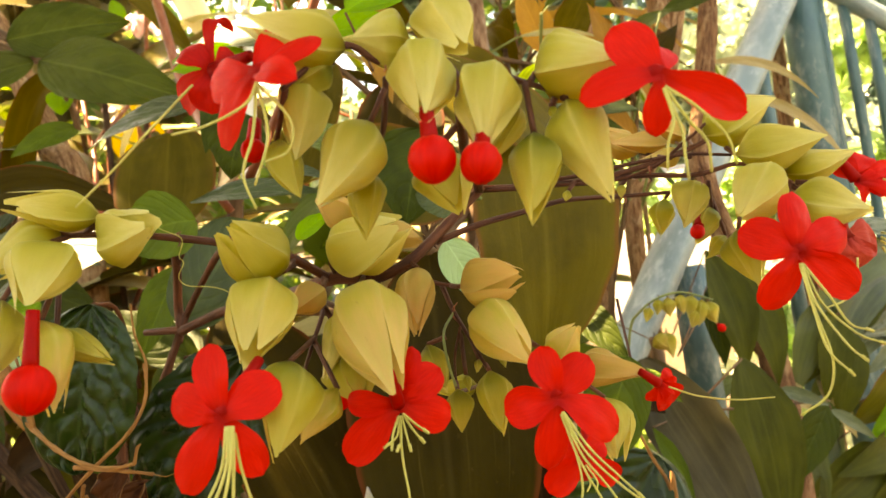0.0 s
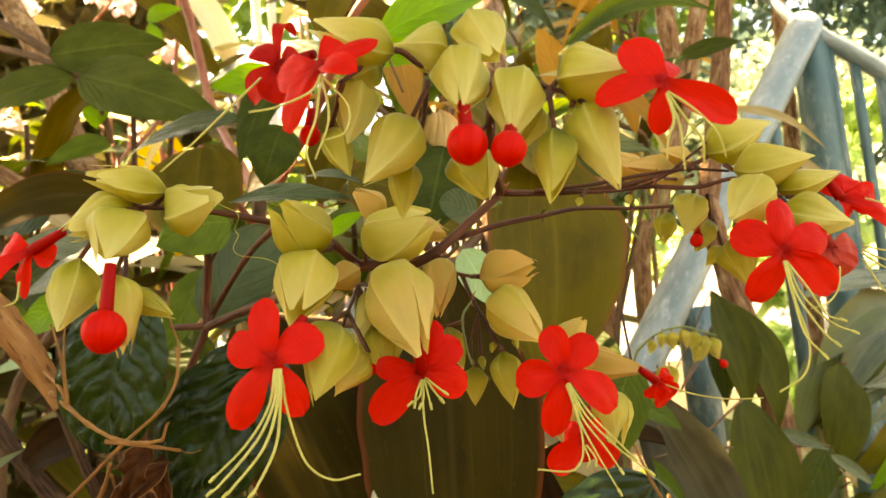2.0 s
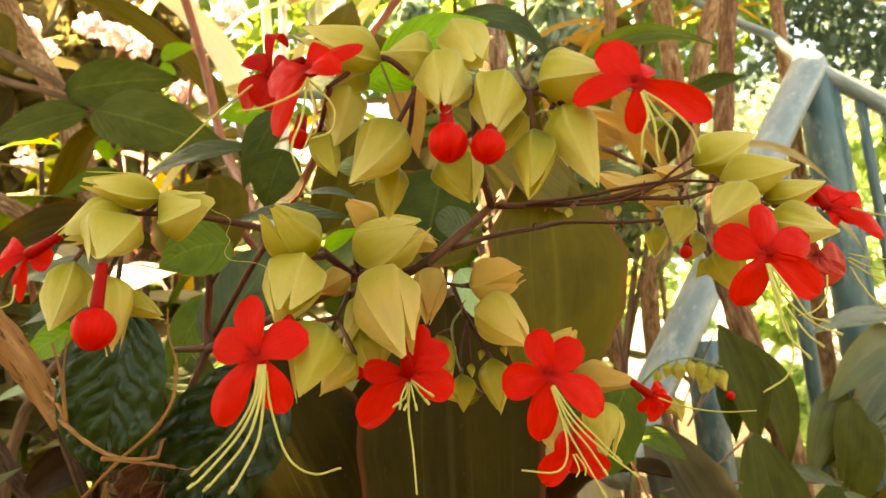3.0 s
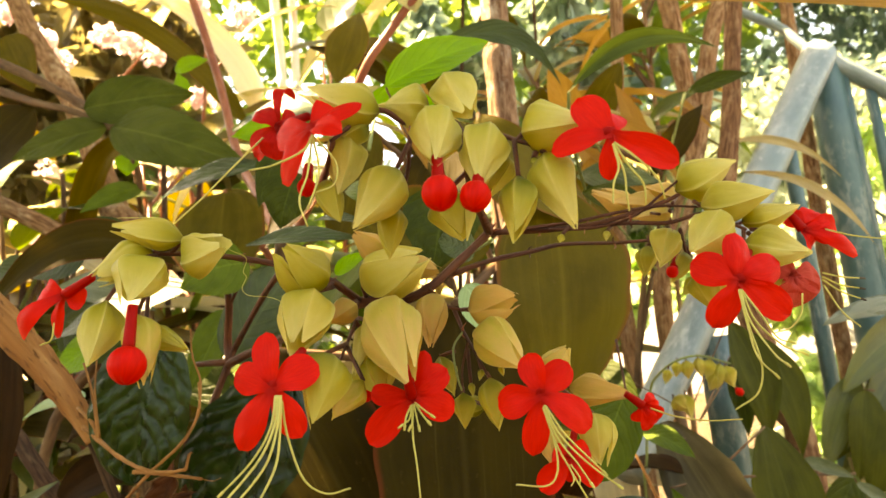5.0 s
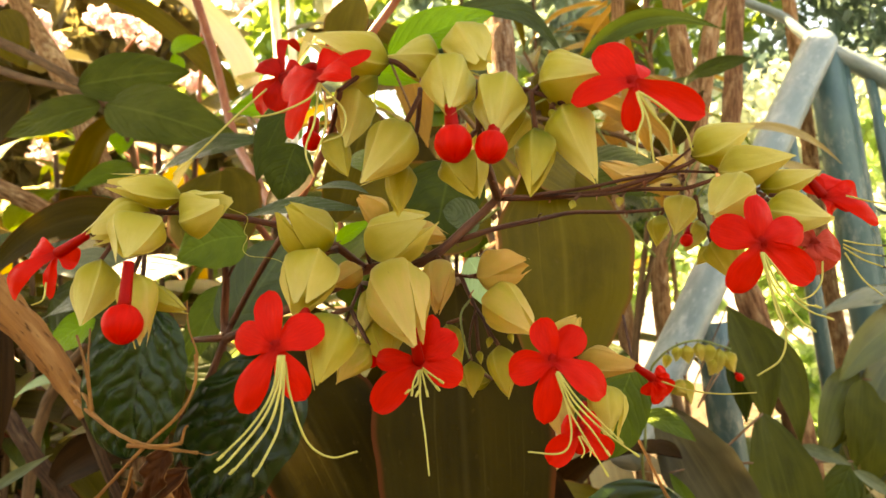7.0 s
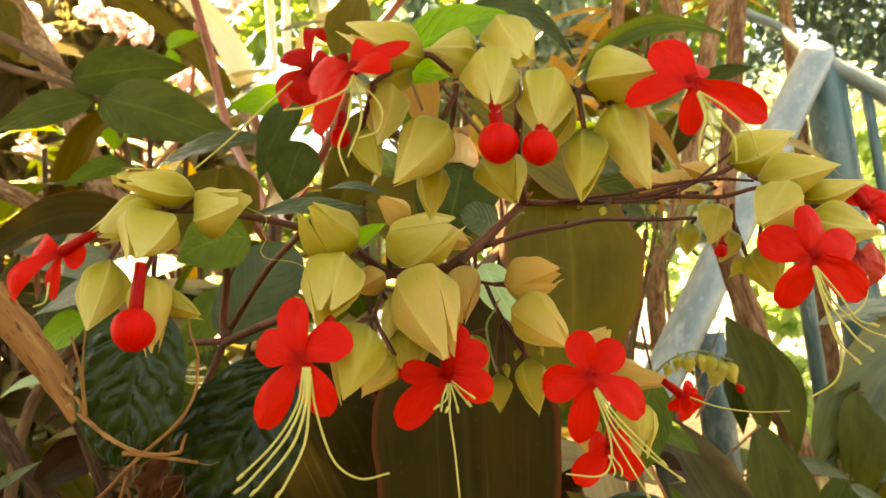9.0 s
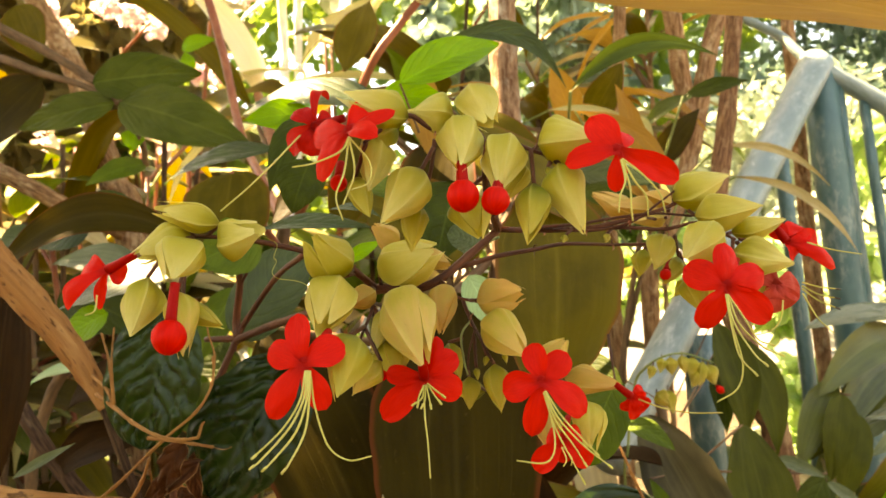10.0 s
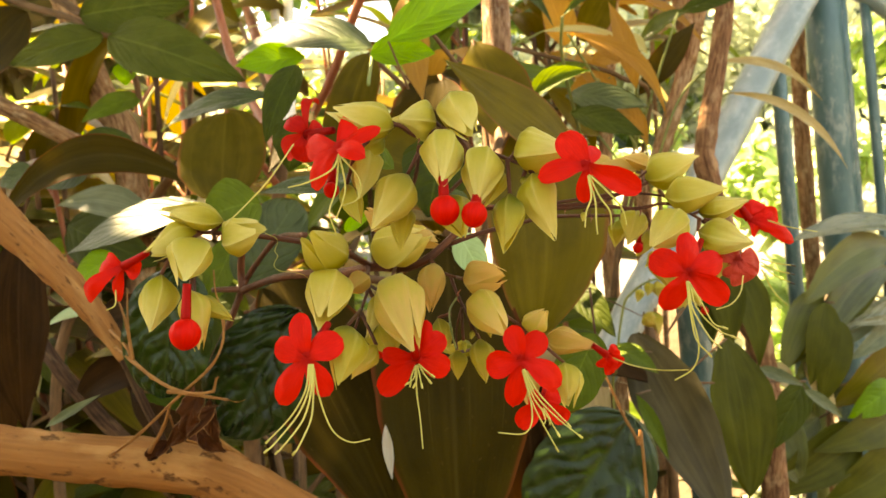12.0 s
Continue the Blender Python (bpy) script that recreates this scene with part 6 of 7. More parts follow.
tube("leaf_scar", vine, [(0.0142, 0.2088, 1.2262), (0.0162, 0.2068, 1.2264), (0.0183, 0.2058, 1.2263)], 0.0006, 0.0002, STEM_PINK, "small reddish spike at the fork")
tube("leaf_scar", vine, [(0.0142, 0.2088, 1.2262), (0.0148, 0.2068, 1.2275), (0.0154, 0.2047, 1.2284)], 0.0006, 0.0002, STEM_PINK, "small reddish spike at the fork")
tube("leaf_scar", vine, [(0.0142, 0.2088, 1.2262), (0.0134, 0.2068, 1.2269), (0.0127, 0.2058, 1.2273)], 0.0006, 0.0002, STEM_PINK, "small reddish spike at the fork")
leaf(vine, (-0.1486, 0.3158, 1.2138), (-0.1621, 0.3145, 1.1443), 0.0495, QUILT, "dark green deeply quilted leaf", stalk=[(-0.1568, 0.3731, 1.1719), (-0.1493, 0.3411, 1.2095)], stalk_r=0.0009, stalk_mat=STEM, shape='oval', bend=0.05, fold=0.12, quilt=0.095, nu=90, nv=44)
leaf(vine, (-0.0896, 0.3369, 1.1843), (-0.1382, 0.3358, 1.1171), 0.0561, QUILT, "dark green deeply quilted leaf", stalk=[(-0.1297, 0.3643, 1.1835), (-0.1089, 0.352, 1.1855)], stalk_r=0.0009, stalk_mat=STEM, shape='oval', bend=0.06, fold=0.1, quilt=0.09, nu=90, nv=44)
leaf(vine, (0.119, 0.47, 1.077), (0.0449, 0.45, 0.9954), 0.088, QUILT, "large dark green quilted leaf", stalk=(0.1431, 0.508, 1.0388), stalk_r=0.0013, shape='oval', bend=0.04, fold=0.1, quilt=0.04, nu=80, nv=40, facing=(0.0, -0.97, 0.1))
# Separate leaf added as the bright patch of shine beside it.
leaf(vine, (0.1172, 0.48, 1.0791), (0.1363, 0.47, 1.0351), 0.0145, SHEEN, "leaf added for the white shine on the quilted leaf", stalk=(0.1431, 0.508, 1.0388), stalk_r=0.0008, shape='lance', bend=0.08, fold=0.3, facing=(-0.3, -0.7, 0.65))
tube("stem", vine, [(0.0960, 0.445, 1.1190), (0.0981, 0.44, 1.1115), (0.1077, 0.44, 1.0847), (0.1160, 0.442, 1.0640), (0.1198, 0.445, 1.0219), (0.1200, 0.46, 0.5), (0.1200, 0.46, -0.03)], 0.0008, 0.0012, TWIG, "orange-brown stem")
leaf(vine, (-0.1061, 0.3339, 1.2456), (-0.1409, 0.3296, 1.2362), 0.0339, GREEN, "smooth mid-green leaf", stalk=(-0.1234, 0.35, 1.226), stalk_r=0.0007, stalk_mat=STEM, shape='ovate', bend=0.06, fold=0.15, sway=0.08, quilt=0.008, nu=50, nv=26)
leaf(vine, (-0.1463, 0.42, 1.2323), (-0.1708, 0.4126, 1.1844), 0.0256, GREEN, "fresh green leaf in shade", stalk=(-0.1355, 0.381, 1.2104), stalk_r=0.0007, stalk_mat=STEM, shape='ovate', bend=0.06, fold=0.15, quilt=0.03, nu=50, nv=26)
leaf(vine, (-0.1572, 0.463, 1.1758), (-0.2175, 0.4815, 1.2144), 0.031, DARKLEAF, shape='ovate', bend=0.06, fold=0.15, quilt=0.03, nu=50, nv=26)
leaf(vine, (-0.1365, 0.3866, 1.1978), (-0.0997, 0.3986, 1.2513), 0.041, BLUELEAF, "pale grey-green leaf back", stalk=(-0.1335, 0.3719, 1.1912), stalk_r=0.0008, stalk_mat=STEM, shape='oval', bend=0.05, fold=0.1)
leaf(vine, (-0.0965, 0.2986, 1.2481), (-0.0398, 0.2885, 1.2429), 0.0152, BLUELEAF, "dark crinkled leaf", shape='lance', bend=0.06, fold=0.2, quilt=0.06, nu=50, nv=26, facing=(0, -0.6, 0.7))
leaf(vine, (-0.1247, 0.4546, 1.3335), (-0.2162, 0.476, 1.3193), 0.0277, BLUELEAF, "dark blue-green leaf", shape='lance', bend=0.08, fold=0.2, quilt=0.05, nu=50, nv=26, facing=(0, -0.7, 0.6))
leaf(vine, (-0.096, 0.4138, 1.3434), (-0.1169, 0.3968, 1.2894), 0.0232, DARKLEAF, "dark crinkled leaf", shape='ovate', bend=0.1, fold=0.2, quilt=0.03, nu=40, nv=20)
leaf(vine, (-0.0516, 0.4921, 1.3722), (-0.1602, 0.4927, 1.3756), 0.0531, BLUELEAF, "glossy leaf bright with sunlight", stalk=(-0.0522, 0.4441, 1.3329), stalk_r=0.0011, shape='ovate', bend=0.12, fold=0.15, facing=(-0.3, -0.7, 0.75))
# Narrow bright leaf added as the lit edge of the one above.
leaf(vine, (-0.1011, 0.4728, 1.3651), (-0.1524, 0.4635, 1.3597), 0.0254, LIT_LIME, "leaf added for the sunlit green edge", shape='lance', bend=0.05, fold=0.2)
leaf(vine, (-0.0261, 0.324, 1.3275), (0.0308, 0.3521, 1.3577), 0.0248, LIT_LIME, "bright green leaf lit through by the sun", stalk=(-0.0178, 0.3353, 1.3029), stalk_r=0.0006, stalk_mat=STEM_BROWN, shape='ovate', bend=0.08, fold=0.3, quilt=0.008, nu=50, nv=26)
leaf(vine, (-0.0388, 0.3442, 1.327), (-0.0016, 0.3539, 1.3266), 0.0199, LIT_LIME, shape='ovate', bend=0.1, fold=0.3)
leaf(vine, (-0.0064, 0.4405, 1.3956), (0.0805, 0.4318, 1.3575), 0.0175, BLUELEAF, "dark leaf arching over the trunk", shape='lance', bend=0.04, sway=-0.26, fold=0.3, quilt=0.02, nu=34, nv=16)
leaf(vine, (0.0642, 0.2717, 1.1655), (0.0442, 0.2635, 1.1331), 0.024, GREEN, "smooth rounded green leaf", stalk=(0.0657, 0.2856, 1.1864), stalk_r=0.0005, stalk_mat=STEM, shape='oval', bend=0.05, fold=0.15, quilt=0.008, nu=50, nv=26)
leaf(vine, (0.0095, 0.2688, 1.2293), (-0.005, 0.2586, 1.2339), 0.0139, BLUELEAF, "small grey-green leaf", stalk=(0.0147, 0.2189, 1.2248), stalk_r=0.0005, shape='oval', bend=0.08)
leaf(vine, (0.0034, 0.2994, 1.219), (0.0159, 0.3007, 1.1921), 0.017, MINT, "leaf coloured pale mint to look sunlit", shape='ovate', bend=0.05)
leaf(vine, (-0.0231, 0.2579, 1.2499), (-0.0468, 0.2972, 1.2693), 0.0121, GREEN, shape='ovate', bend=0.1)
leaf(vine, (-0.0469, 0.2495, 1.2233), (-0.0328, 0.249, 1.2307), 0.0066, LIT_LIME, shape='ovate', bend=0.1, fold=0.4)
leaf(vine, (-0.0785, 0.3363, 1.2917), (-0.0899, 0.3379, 1.2629), 0.0288, DARKLEAF, shape='ovate', bend=0.1, quilt=0.03, nu=50, nv=26)
leaf(vine, (-0.056, 0.2583, 1.2476), (-0.0319, 0.2485, 1.2407), 0.0089, BLUELEAF, shape='lance', bend=0.1, facing=(0, -0.5, 0.8))
leaf(vine, (0, 0.3366, 1.2738), (-0.0128, 0.329, 1.2297), 0.0427, DARKLEAF, shape='ovate', bend=0.05, quilt=0.03, nu=50, nv=26)
tube("bract", vine, [(0.0458, 0.2037, 1.2239), (0.0466, 0.2026, 1.2249), (0.0457, 0.2016, 1.2253)], 0.0004, 0.0001, STEM)
tube("bract", vine, [(0.0458, 0.2037, 1.2239), (0.0453, 0.2028, 1.2224), (0.0449, 0.2019, 1.2208)], 0.0004, 0.0001, STEM_PINK)
tube("bract", vine, [(0.0306, 0.2088, 1.2248), (0.0307, 0.2077, 1.2259), (0.0314, 0.2067, 1.2266)], 0.0004, 0.0001, STEM)
tube("bract", vine, [(0.0306, 0.2088, 1.2248), (0.031, 0.2079, 1.2232), (0.0302, 0.2069, 1.2227)], 0.0004, 0.0001, STEM_PINK)
tube("bract", vine, [(-0.0001, 0.2046, 1.2129), (-0.0001, 0.2035, 1.2141), (-0.0001, 0.2025, 1.2148)], 0.0004, 0.0001, STEM)
tube("bract", vine, [(-0.0001, 0.2046, 1.2129), (-0.0006, 0.2037, 1.2116), (0.0001, 0.2027, 1.2107)], 0.0004, 0.0001, STEM)
tube("bract", vine, [(-0.0168, 0.2001, 1.2055), (-0.0163, 0.199, 1.2066), (-0.0166, 0.198, 1.2073)], 0.0004, 0.0001, STEM)
tube("bract", vine, [(-0.0168, 0.2001, 1.2055), (-0.0164, 0.1992, 1.2041), (-0.0166, 0.1982, 1.2031)], 0.0004, 0.0001, STEM)
tube("bract", vine, [(-0.0368, 0.1899, 1.2125), (-0.0362, 0.1888, 1.2135), (-0.0351, 0.1878, 1.2138)], 0.0004, 0.0001, STEM_PINK)
tube("bract", vine, [(-0.0368, 0.1899, 1.2125), (-0.0366, 0.189, 1.2111), (-0.0354, 0.188, 1.2103)], 0.0004, 0.0001, STEM)
tube("bract", vine, [(0.0593, 0.1987, 1.2223), (0.0597, 0.1976, 1.2234), (0.0598, 0.1966, 1.2245)], 0.0004, 0.0001, STEM_PINK)
tube("bract", vine, [(0.0593, 0.1987, 1.2223), (0.0596, 0.1978, 1.2208), (0.0589, 0.1968, 1.2202)], 0.0004, 0.0001, STEM)
tube("bract", vine, [(0.0122, 0.1887, 1.2288), (0.0127, 0.1876, 1.2297), (0.0122, 0.1866, 1.2307)], 0.0004, 0.0001, STEM)
tube("bract", vine, [(0.0122, 0.1887, 1.2288), (0.0122, 0.1878, 1.2273), (0.0129, 0.1868, 1.2265)], 0.0004, 0.0001, STEM_PINK)
tube("bract", vine, [(0.0088, 0.1534, 1.2338), (0.009, 0.1523, 1.2346), (0.0093, 0.1513, 1.2347)], 0.0003, 0.0001, STEM)
tube("bract", vine, [(0.0088, 0.1534, 1.2338), (0.009, 0.1525, 1.2325), (0.009, 0.1515, 1.2317)], 0.0003, 0.0001, STEM_PINK)
tube("bract", vine, [(0.0711, 0.1937, 1.2201), (0.0709, 0.1927, 1.2211), (0.0705, 0.1916, 1.2216)], 0.0004, 0.0001, STEM)
tube("bract", vine, [(0.0711, 0.1937, 1.2201), (0.0713, 0.1928, 1.2186), (0.0705, 0.1919, 1.2172)], 0.0004, 0.0001, STEM_PINK)
tube("bract", vine, [(0.0584, 0.2239, 1.2199), (0.058, 0.2228, 1.2212), (0.0587, 0.2217, 1.2221)], 0.0004, 0.0001, STEM)
tube("bract", vine, [(0.0584, 0.2239, 1.2199), (0.0586, 0.2229, 1.2183), (0.0577, 0.222, 1.2175)], 0.0004, 0.0001, STEM_PINK)
tube("bract", vine, [(0.0274, 0.2141, 1.2187), (0.0274, 0.2131, 1.2199), (0.0285, 0.212, 1.2202)], 0.0004, 0.0001, STEM)
tube("bract", vine, [(0.0274, 0.2141, 1.2187), (0.0272, 0.2132, 1.2172), (0.0271, 0.2123, 1.2161)], 0.0004, 0.0001, STEM)
tube("bract", vine, [(-0.0585, 0.1696, 1.2197), (-0.0583, 0.1686, 1.2207), (-0.0572, 0.1676, 1.2208)], 0.0003, 0.0001, STEM_PINK)
tube("bract", vine, [(-0.0585, 0.1696, 1.2197), (-0.0581, 0.1687, 1.2184), (-0.0582, 0.1677, 1.2176)], 0.0003, 0.0001, STEM)
tube("bract", vine, [(-0.0306, 0.1904, 1.2025), (-0.0299, 0.1893, 1.2036), (-0.0296, 0.1882, 1.2048)], 0.0004, 0.0001, STEM_PINK)
tube("bract", vine, [(-0.0306, 0.1904, 1.2025), (-0.0309, 0.1894, 1.2013), (-0.0307, 0.1885, 1.2004)], 0.0004, 0.0001, STEM)
tube("bract", vine, [(0.002, 0.1956, 1.1933), (0.0021, 0.1945, 1.1945), (0.0032, 0.1935, 1.1957)], 0.0004, 0.0001, STEM_PINK)
tube("bract", vine, [(0.002, 0.1956, 1.1933), (0.0016, 0.1947, 1.1921), (0.0028, 0.1937, 1.1906)], 0.0004, 0.0001, STEM_PINK)
tube("bract", vine, [(0.0139, 0.1381, 1.2383), (0.0144, 0.1371, 1.2389), (0.015, 0.136, 1.2396)], 0.0003, 0.0001, STEM)
tube("bract", vine, [(0.0139, 0.1381, 1.2383), (0.0144, 0.1372, 1.2369), (0.0136, 0.1362, 1.2361)], 0.0003, 0.0001, STEM_PINK)
tube("bract", vine, [(-0.0054, 0.1458, 1.2462), (-0.0051, 0.1448, 1.2468), (-0.0046, 0.1438, 1.2471)], 0.0003, 0.0001, STEM_PINK)
tube("bract", vine, [(-0.0054, 0.1458, 1.2462), (-0.0052, 0.1449, 1.2448), (-0.0056, 0.144, 1.2438)], 0.0003, 0.0001, STEM_PINK)
tube("bract", vine, [(0.0597, 0.1985, 1.2252), (0.0601, 0.1975, 1.2263), (0.0599, 0.1964, 1.2272)], 0.0004, 0.0001, STEM)
tube("bract", vine, [(0.0597, 0.1985, 1.2252), (0.0592, 0.1976, 1.2238), (0.0593, 0.1966, 1.223)], 0.0004, 0.0001, STEM_PINK)
tube("bract", vine, [(-0.0689, 0.2806, 1.2049), (-0.0691, 0.2795, 1.2066), (-0.0676, 0.2785, 1.2079)], 0.0005, 0.0002, STEM)
tube("bract", vine, [(-0.0689, 0.2806, 1.2049), (-0.0695, 0.2797, 1.2032), (-0.0677, 0.2788, 1.202)], 0.0005, 0.0002, STEM)
calyx(vine, (0.0027, 0.1894, 1.1773), (0.0029, 0.1876, 1.1732), 0.0026, material=CALYX_GREEN, stalk=(0.0028, 0.1909, 1.1878))
calyx(vine, (0.0065, 0.1872, 1.181), (0.0054, 0.1854, 1.1778), 0.0022, material=CALYX_GREEN, stalk=(0.0054, 0.189, 1.1858))
calyx(vine, (-0.0155, 0.194, 1.1887), (-0.0144, 0.1922, 1.1841), 0.0032, material=CALYX_GREEN, stalk=(-0.016, 0.1955, 1.1987))
calyx(vine, (0.0119, 0.1851, 1.1817), (0.0126, 0.1833, 1.1784), 0.0022, material=CALYX_GREEN, stalk=(0.0072, 0.187, 1.1839))
calyx(vine, (0.0378, 0.2019, 1.2216), (0.0361, 0.2001, 1.2185), 0.0024, material=CALYX_GREEN, stalk=(0.0402, 0.2037, 1.2239))
calyx(vine, (0.052, 0.1998, 1.2208), (0.0508, 0.198, 1.2172), 0.0025, material=CALYX_GREEN, stalk=(0.0541, 0.2017, 1.2228))
calyx(vine, (-0.021, 0.1983, 1.2021), (-0.0222, 0.1965, 1.1984), 0.0027, material=CALYX_GREEN, stalk=(-0.0187, 0.2001, 1.2055))
calyx(vine, (0.097, 0.1829, 1.2126), (0.0969, 0.1811, 1.2093), 0.0024, material=CALYX_GREEN, stalk=(0.0914, 0.1849, 1.214))
calyx(vine, (-0.0474, 0.1759, 1.2139), (-0.048, 0.174, 1.2105), 0.0021, material=CALYX_GREEN, stalk=(-0.046, 0.1777, 1.2164))
calyx(vine, (0.0243, 0.1335, 1.23), (0.0241, 0.1316, 1.2267), 0.0018, material=CALYX_GREEN, stalk=(0.0257, 0.1353, 1.2325))
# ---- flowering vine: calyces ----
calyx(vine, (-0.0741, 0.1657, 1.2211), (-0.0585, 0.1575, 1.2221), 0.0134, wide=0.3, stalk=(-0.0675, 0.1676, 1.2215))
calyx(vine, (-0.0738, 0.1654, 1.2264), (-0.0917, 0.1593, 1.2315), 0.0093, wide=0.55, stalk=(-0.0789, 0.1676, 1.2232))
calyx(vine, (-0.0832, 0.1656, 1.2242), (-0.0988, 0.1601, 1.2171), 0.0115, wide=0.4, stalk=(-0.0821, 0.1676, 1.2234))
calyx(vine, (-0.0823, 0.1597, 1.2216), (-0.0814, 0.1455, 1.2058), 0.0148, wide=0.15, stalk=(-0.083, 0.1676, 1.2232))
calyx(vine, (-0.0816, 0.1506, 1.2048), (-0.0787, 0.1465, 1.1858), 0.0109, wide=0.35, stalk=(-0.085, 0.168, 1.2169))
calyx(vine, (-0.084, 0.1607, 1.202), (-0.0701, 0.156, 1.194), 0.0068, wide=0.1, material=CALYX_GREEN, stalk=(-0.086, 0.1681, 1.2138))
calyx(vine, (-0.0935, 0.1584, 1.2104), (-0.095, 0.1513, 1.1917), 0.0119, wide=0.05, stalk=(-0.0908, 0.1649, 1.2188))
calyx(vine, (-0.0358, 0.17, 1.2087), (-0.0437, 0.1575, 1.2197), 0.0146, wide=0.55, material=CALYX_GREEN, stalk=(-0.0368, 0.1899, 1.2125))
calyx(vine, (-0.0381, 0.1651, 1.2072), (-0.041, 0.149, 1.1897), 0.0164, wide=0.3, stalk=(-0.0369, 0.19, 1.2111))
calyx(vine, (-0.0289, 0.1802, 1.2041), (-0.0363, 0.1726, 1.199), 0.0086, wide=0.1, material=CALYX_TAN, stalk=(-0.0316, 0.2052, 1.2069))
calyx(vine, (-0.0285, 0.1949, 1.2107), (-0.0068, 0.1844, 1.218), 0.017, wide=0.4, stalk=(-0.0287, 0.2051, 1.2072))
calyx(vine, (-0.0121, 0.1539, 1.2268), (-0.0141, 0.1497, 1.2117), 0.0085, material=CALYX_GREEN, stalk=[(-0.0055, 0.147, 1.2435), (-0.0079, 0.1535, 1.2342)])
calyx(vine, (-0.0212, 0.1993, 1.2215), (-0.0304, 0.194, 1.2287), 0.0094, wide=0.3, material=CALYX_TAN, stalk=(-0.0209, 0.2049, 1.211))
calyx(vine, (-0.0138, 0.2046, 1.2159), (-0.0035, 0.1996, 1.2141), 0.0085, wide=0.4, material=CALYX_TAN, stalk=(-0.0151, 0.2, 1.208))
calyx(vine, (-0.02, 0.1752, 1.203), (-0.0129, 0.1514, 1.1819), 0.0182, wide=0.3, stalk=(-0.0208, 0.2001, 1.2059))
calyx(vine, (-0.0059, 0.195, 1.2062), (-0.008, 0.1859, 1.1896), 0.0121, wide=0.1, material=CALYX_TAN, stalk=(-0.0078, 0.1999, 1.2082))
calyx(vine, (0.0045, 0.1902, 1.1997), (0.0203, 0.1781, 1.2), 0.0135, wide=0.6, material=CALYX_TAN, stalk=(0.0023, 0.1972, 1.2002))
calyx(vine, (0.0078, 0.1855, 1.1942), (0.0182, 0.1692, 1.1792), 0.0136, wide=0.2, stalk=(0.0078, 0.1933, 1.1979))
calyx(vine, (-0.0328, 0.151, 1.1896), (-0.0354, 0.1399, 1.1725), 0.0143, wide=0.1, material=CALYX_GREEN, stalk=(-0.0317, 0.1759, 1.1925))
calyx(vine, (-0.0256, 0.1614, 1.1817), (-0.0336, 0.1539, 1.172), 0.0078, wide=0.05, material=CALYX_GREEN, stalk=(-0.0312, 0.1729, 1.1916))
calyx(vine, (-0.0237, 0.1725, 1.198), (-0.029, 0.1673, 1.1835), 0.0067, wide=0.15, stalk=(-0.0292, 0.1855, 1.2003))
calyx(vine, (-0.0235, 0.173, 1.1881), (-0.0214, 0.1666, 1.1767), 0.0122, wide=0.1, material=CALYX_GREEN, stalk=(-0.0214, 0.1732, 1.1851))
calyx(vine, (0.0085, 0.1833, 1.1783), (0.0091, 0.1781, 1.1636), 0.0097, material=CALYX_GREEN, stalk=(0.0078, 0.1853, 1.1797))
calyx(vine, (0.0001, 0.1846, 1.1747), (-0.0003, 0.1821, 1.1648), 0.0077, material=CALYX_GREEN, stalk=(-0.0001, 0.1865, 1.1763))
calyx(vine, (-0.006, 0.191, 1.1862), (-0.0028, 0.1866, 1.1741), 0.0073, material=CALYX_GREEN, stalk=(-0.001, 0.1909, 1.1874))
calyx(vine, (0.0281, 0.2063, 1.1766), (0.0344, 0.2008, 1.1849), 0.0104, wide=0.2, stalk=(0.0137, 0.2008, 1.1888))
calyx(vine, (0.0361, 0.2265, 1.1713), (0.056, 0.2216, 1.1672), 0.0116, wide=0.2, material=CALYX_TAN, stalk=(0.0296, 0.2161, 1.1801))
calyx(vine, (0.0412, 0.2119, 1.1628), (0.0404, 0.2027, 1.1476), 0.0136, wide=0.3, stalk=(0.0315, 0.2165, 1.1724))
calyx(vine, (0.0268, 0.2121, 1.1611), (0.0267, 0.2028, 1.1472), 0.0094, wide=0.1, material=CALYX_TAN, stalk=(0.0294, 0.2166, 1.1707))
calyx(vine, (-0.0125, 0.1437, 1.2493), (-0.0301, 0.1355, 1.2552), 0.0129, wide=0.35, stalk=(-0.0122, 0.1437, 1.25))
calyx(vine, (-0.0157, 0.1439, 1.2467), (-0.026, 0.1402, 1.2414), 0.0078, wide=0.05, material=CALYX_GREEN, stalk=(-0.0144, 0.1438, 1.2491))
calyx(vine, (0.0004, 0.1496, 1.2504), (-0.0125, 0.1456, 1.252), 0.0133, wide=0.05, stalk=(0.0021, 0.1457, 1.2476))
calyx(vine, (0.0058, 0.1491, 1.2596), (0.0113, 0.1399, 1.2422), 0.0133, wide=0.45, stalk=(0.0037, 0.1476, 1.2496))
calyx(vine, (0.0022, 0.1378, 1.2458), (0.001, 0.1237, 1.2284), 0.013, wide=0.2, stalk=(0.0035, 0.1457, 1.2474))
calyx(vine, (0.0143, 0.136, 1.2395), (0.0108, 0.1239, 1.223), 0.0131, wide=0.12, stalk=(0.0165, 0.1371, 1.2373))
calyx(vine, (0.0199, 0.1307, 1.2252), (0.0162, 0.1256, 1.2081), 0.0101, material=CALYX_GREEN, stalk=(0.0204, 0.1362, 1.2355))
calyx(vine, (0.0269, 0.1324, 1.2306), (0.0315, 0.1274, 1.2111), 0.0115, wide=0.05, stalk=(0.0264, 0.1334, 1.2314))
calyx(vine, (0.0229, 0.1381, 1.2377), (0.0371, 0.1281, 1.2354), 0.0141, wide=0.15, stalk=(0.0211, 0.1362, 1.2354))
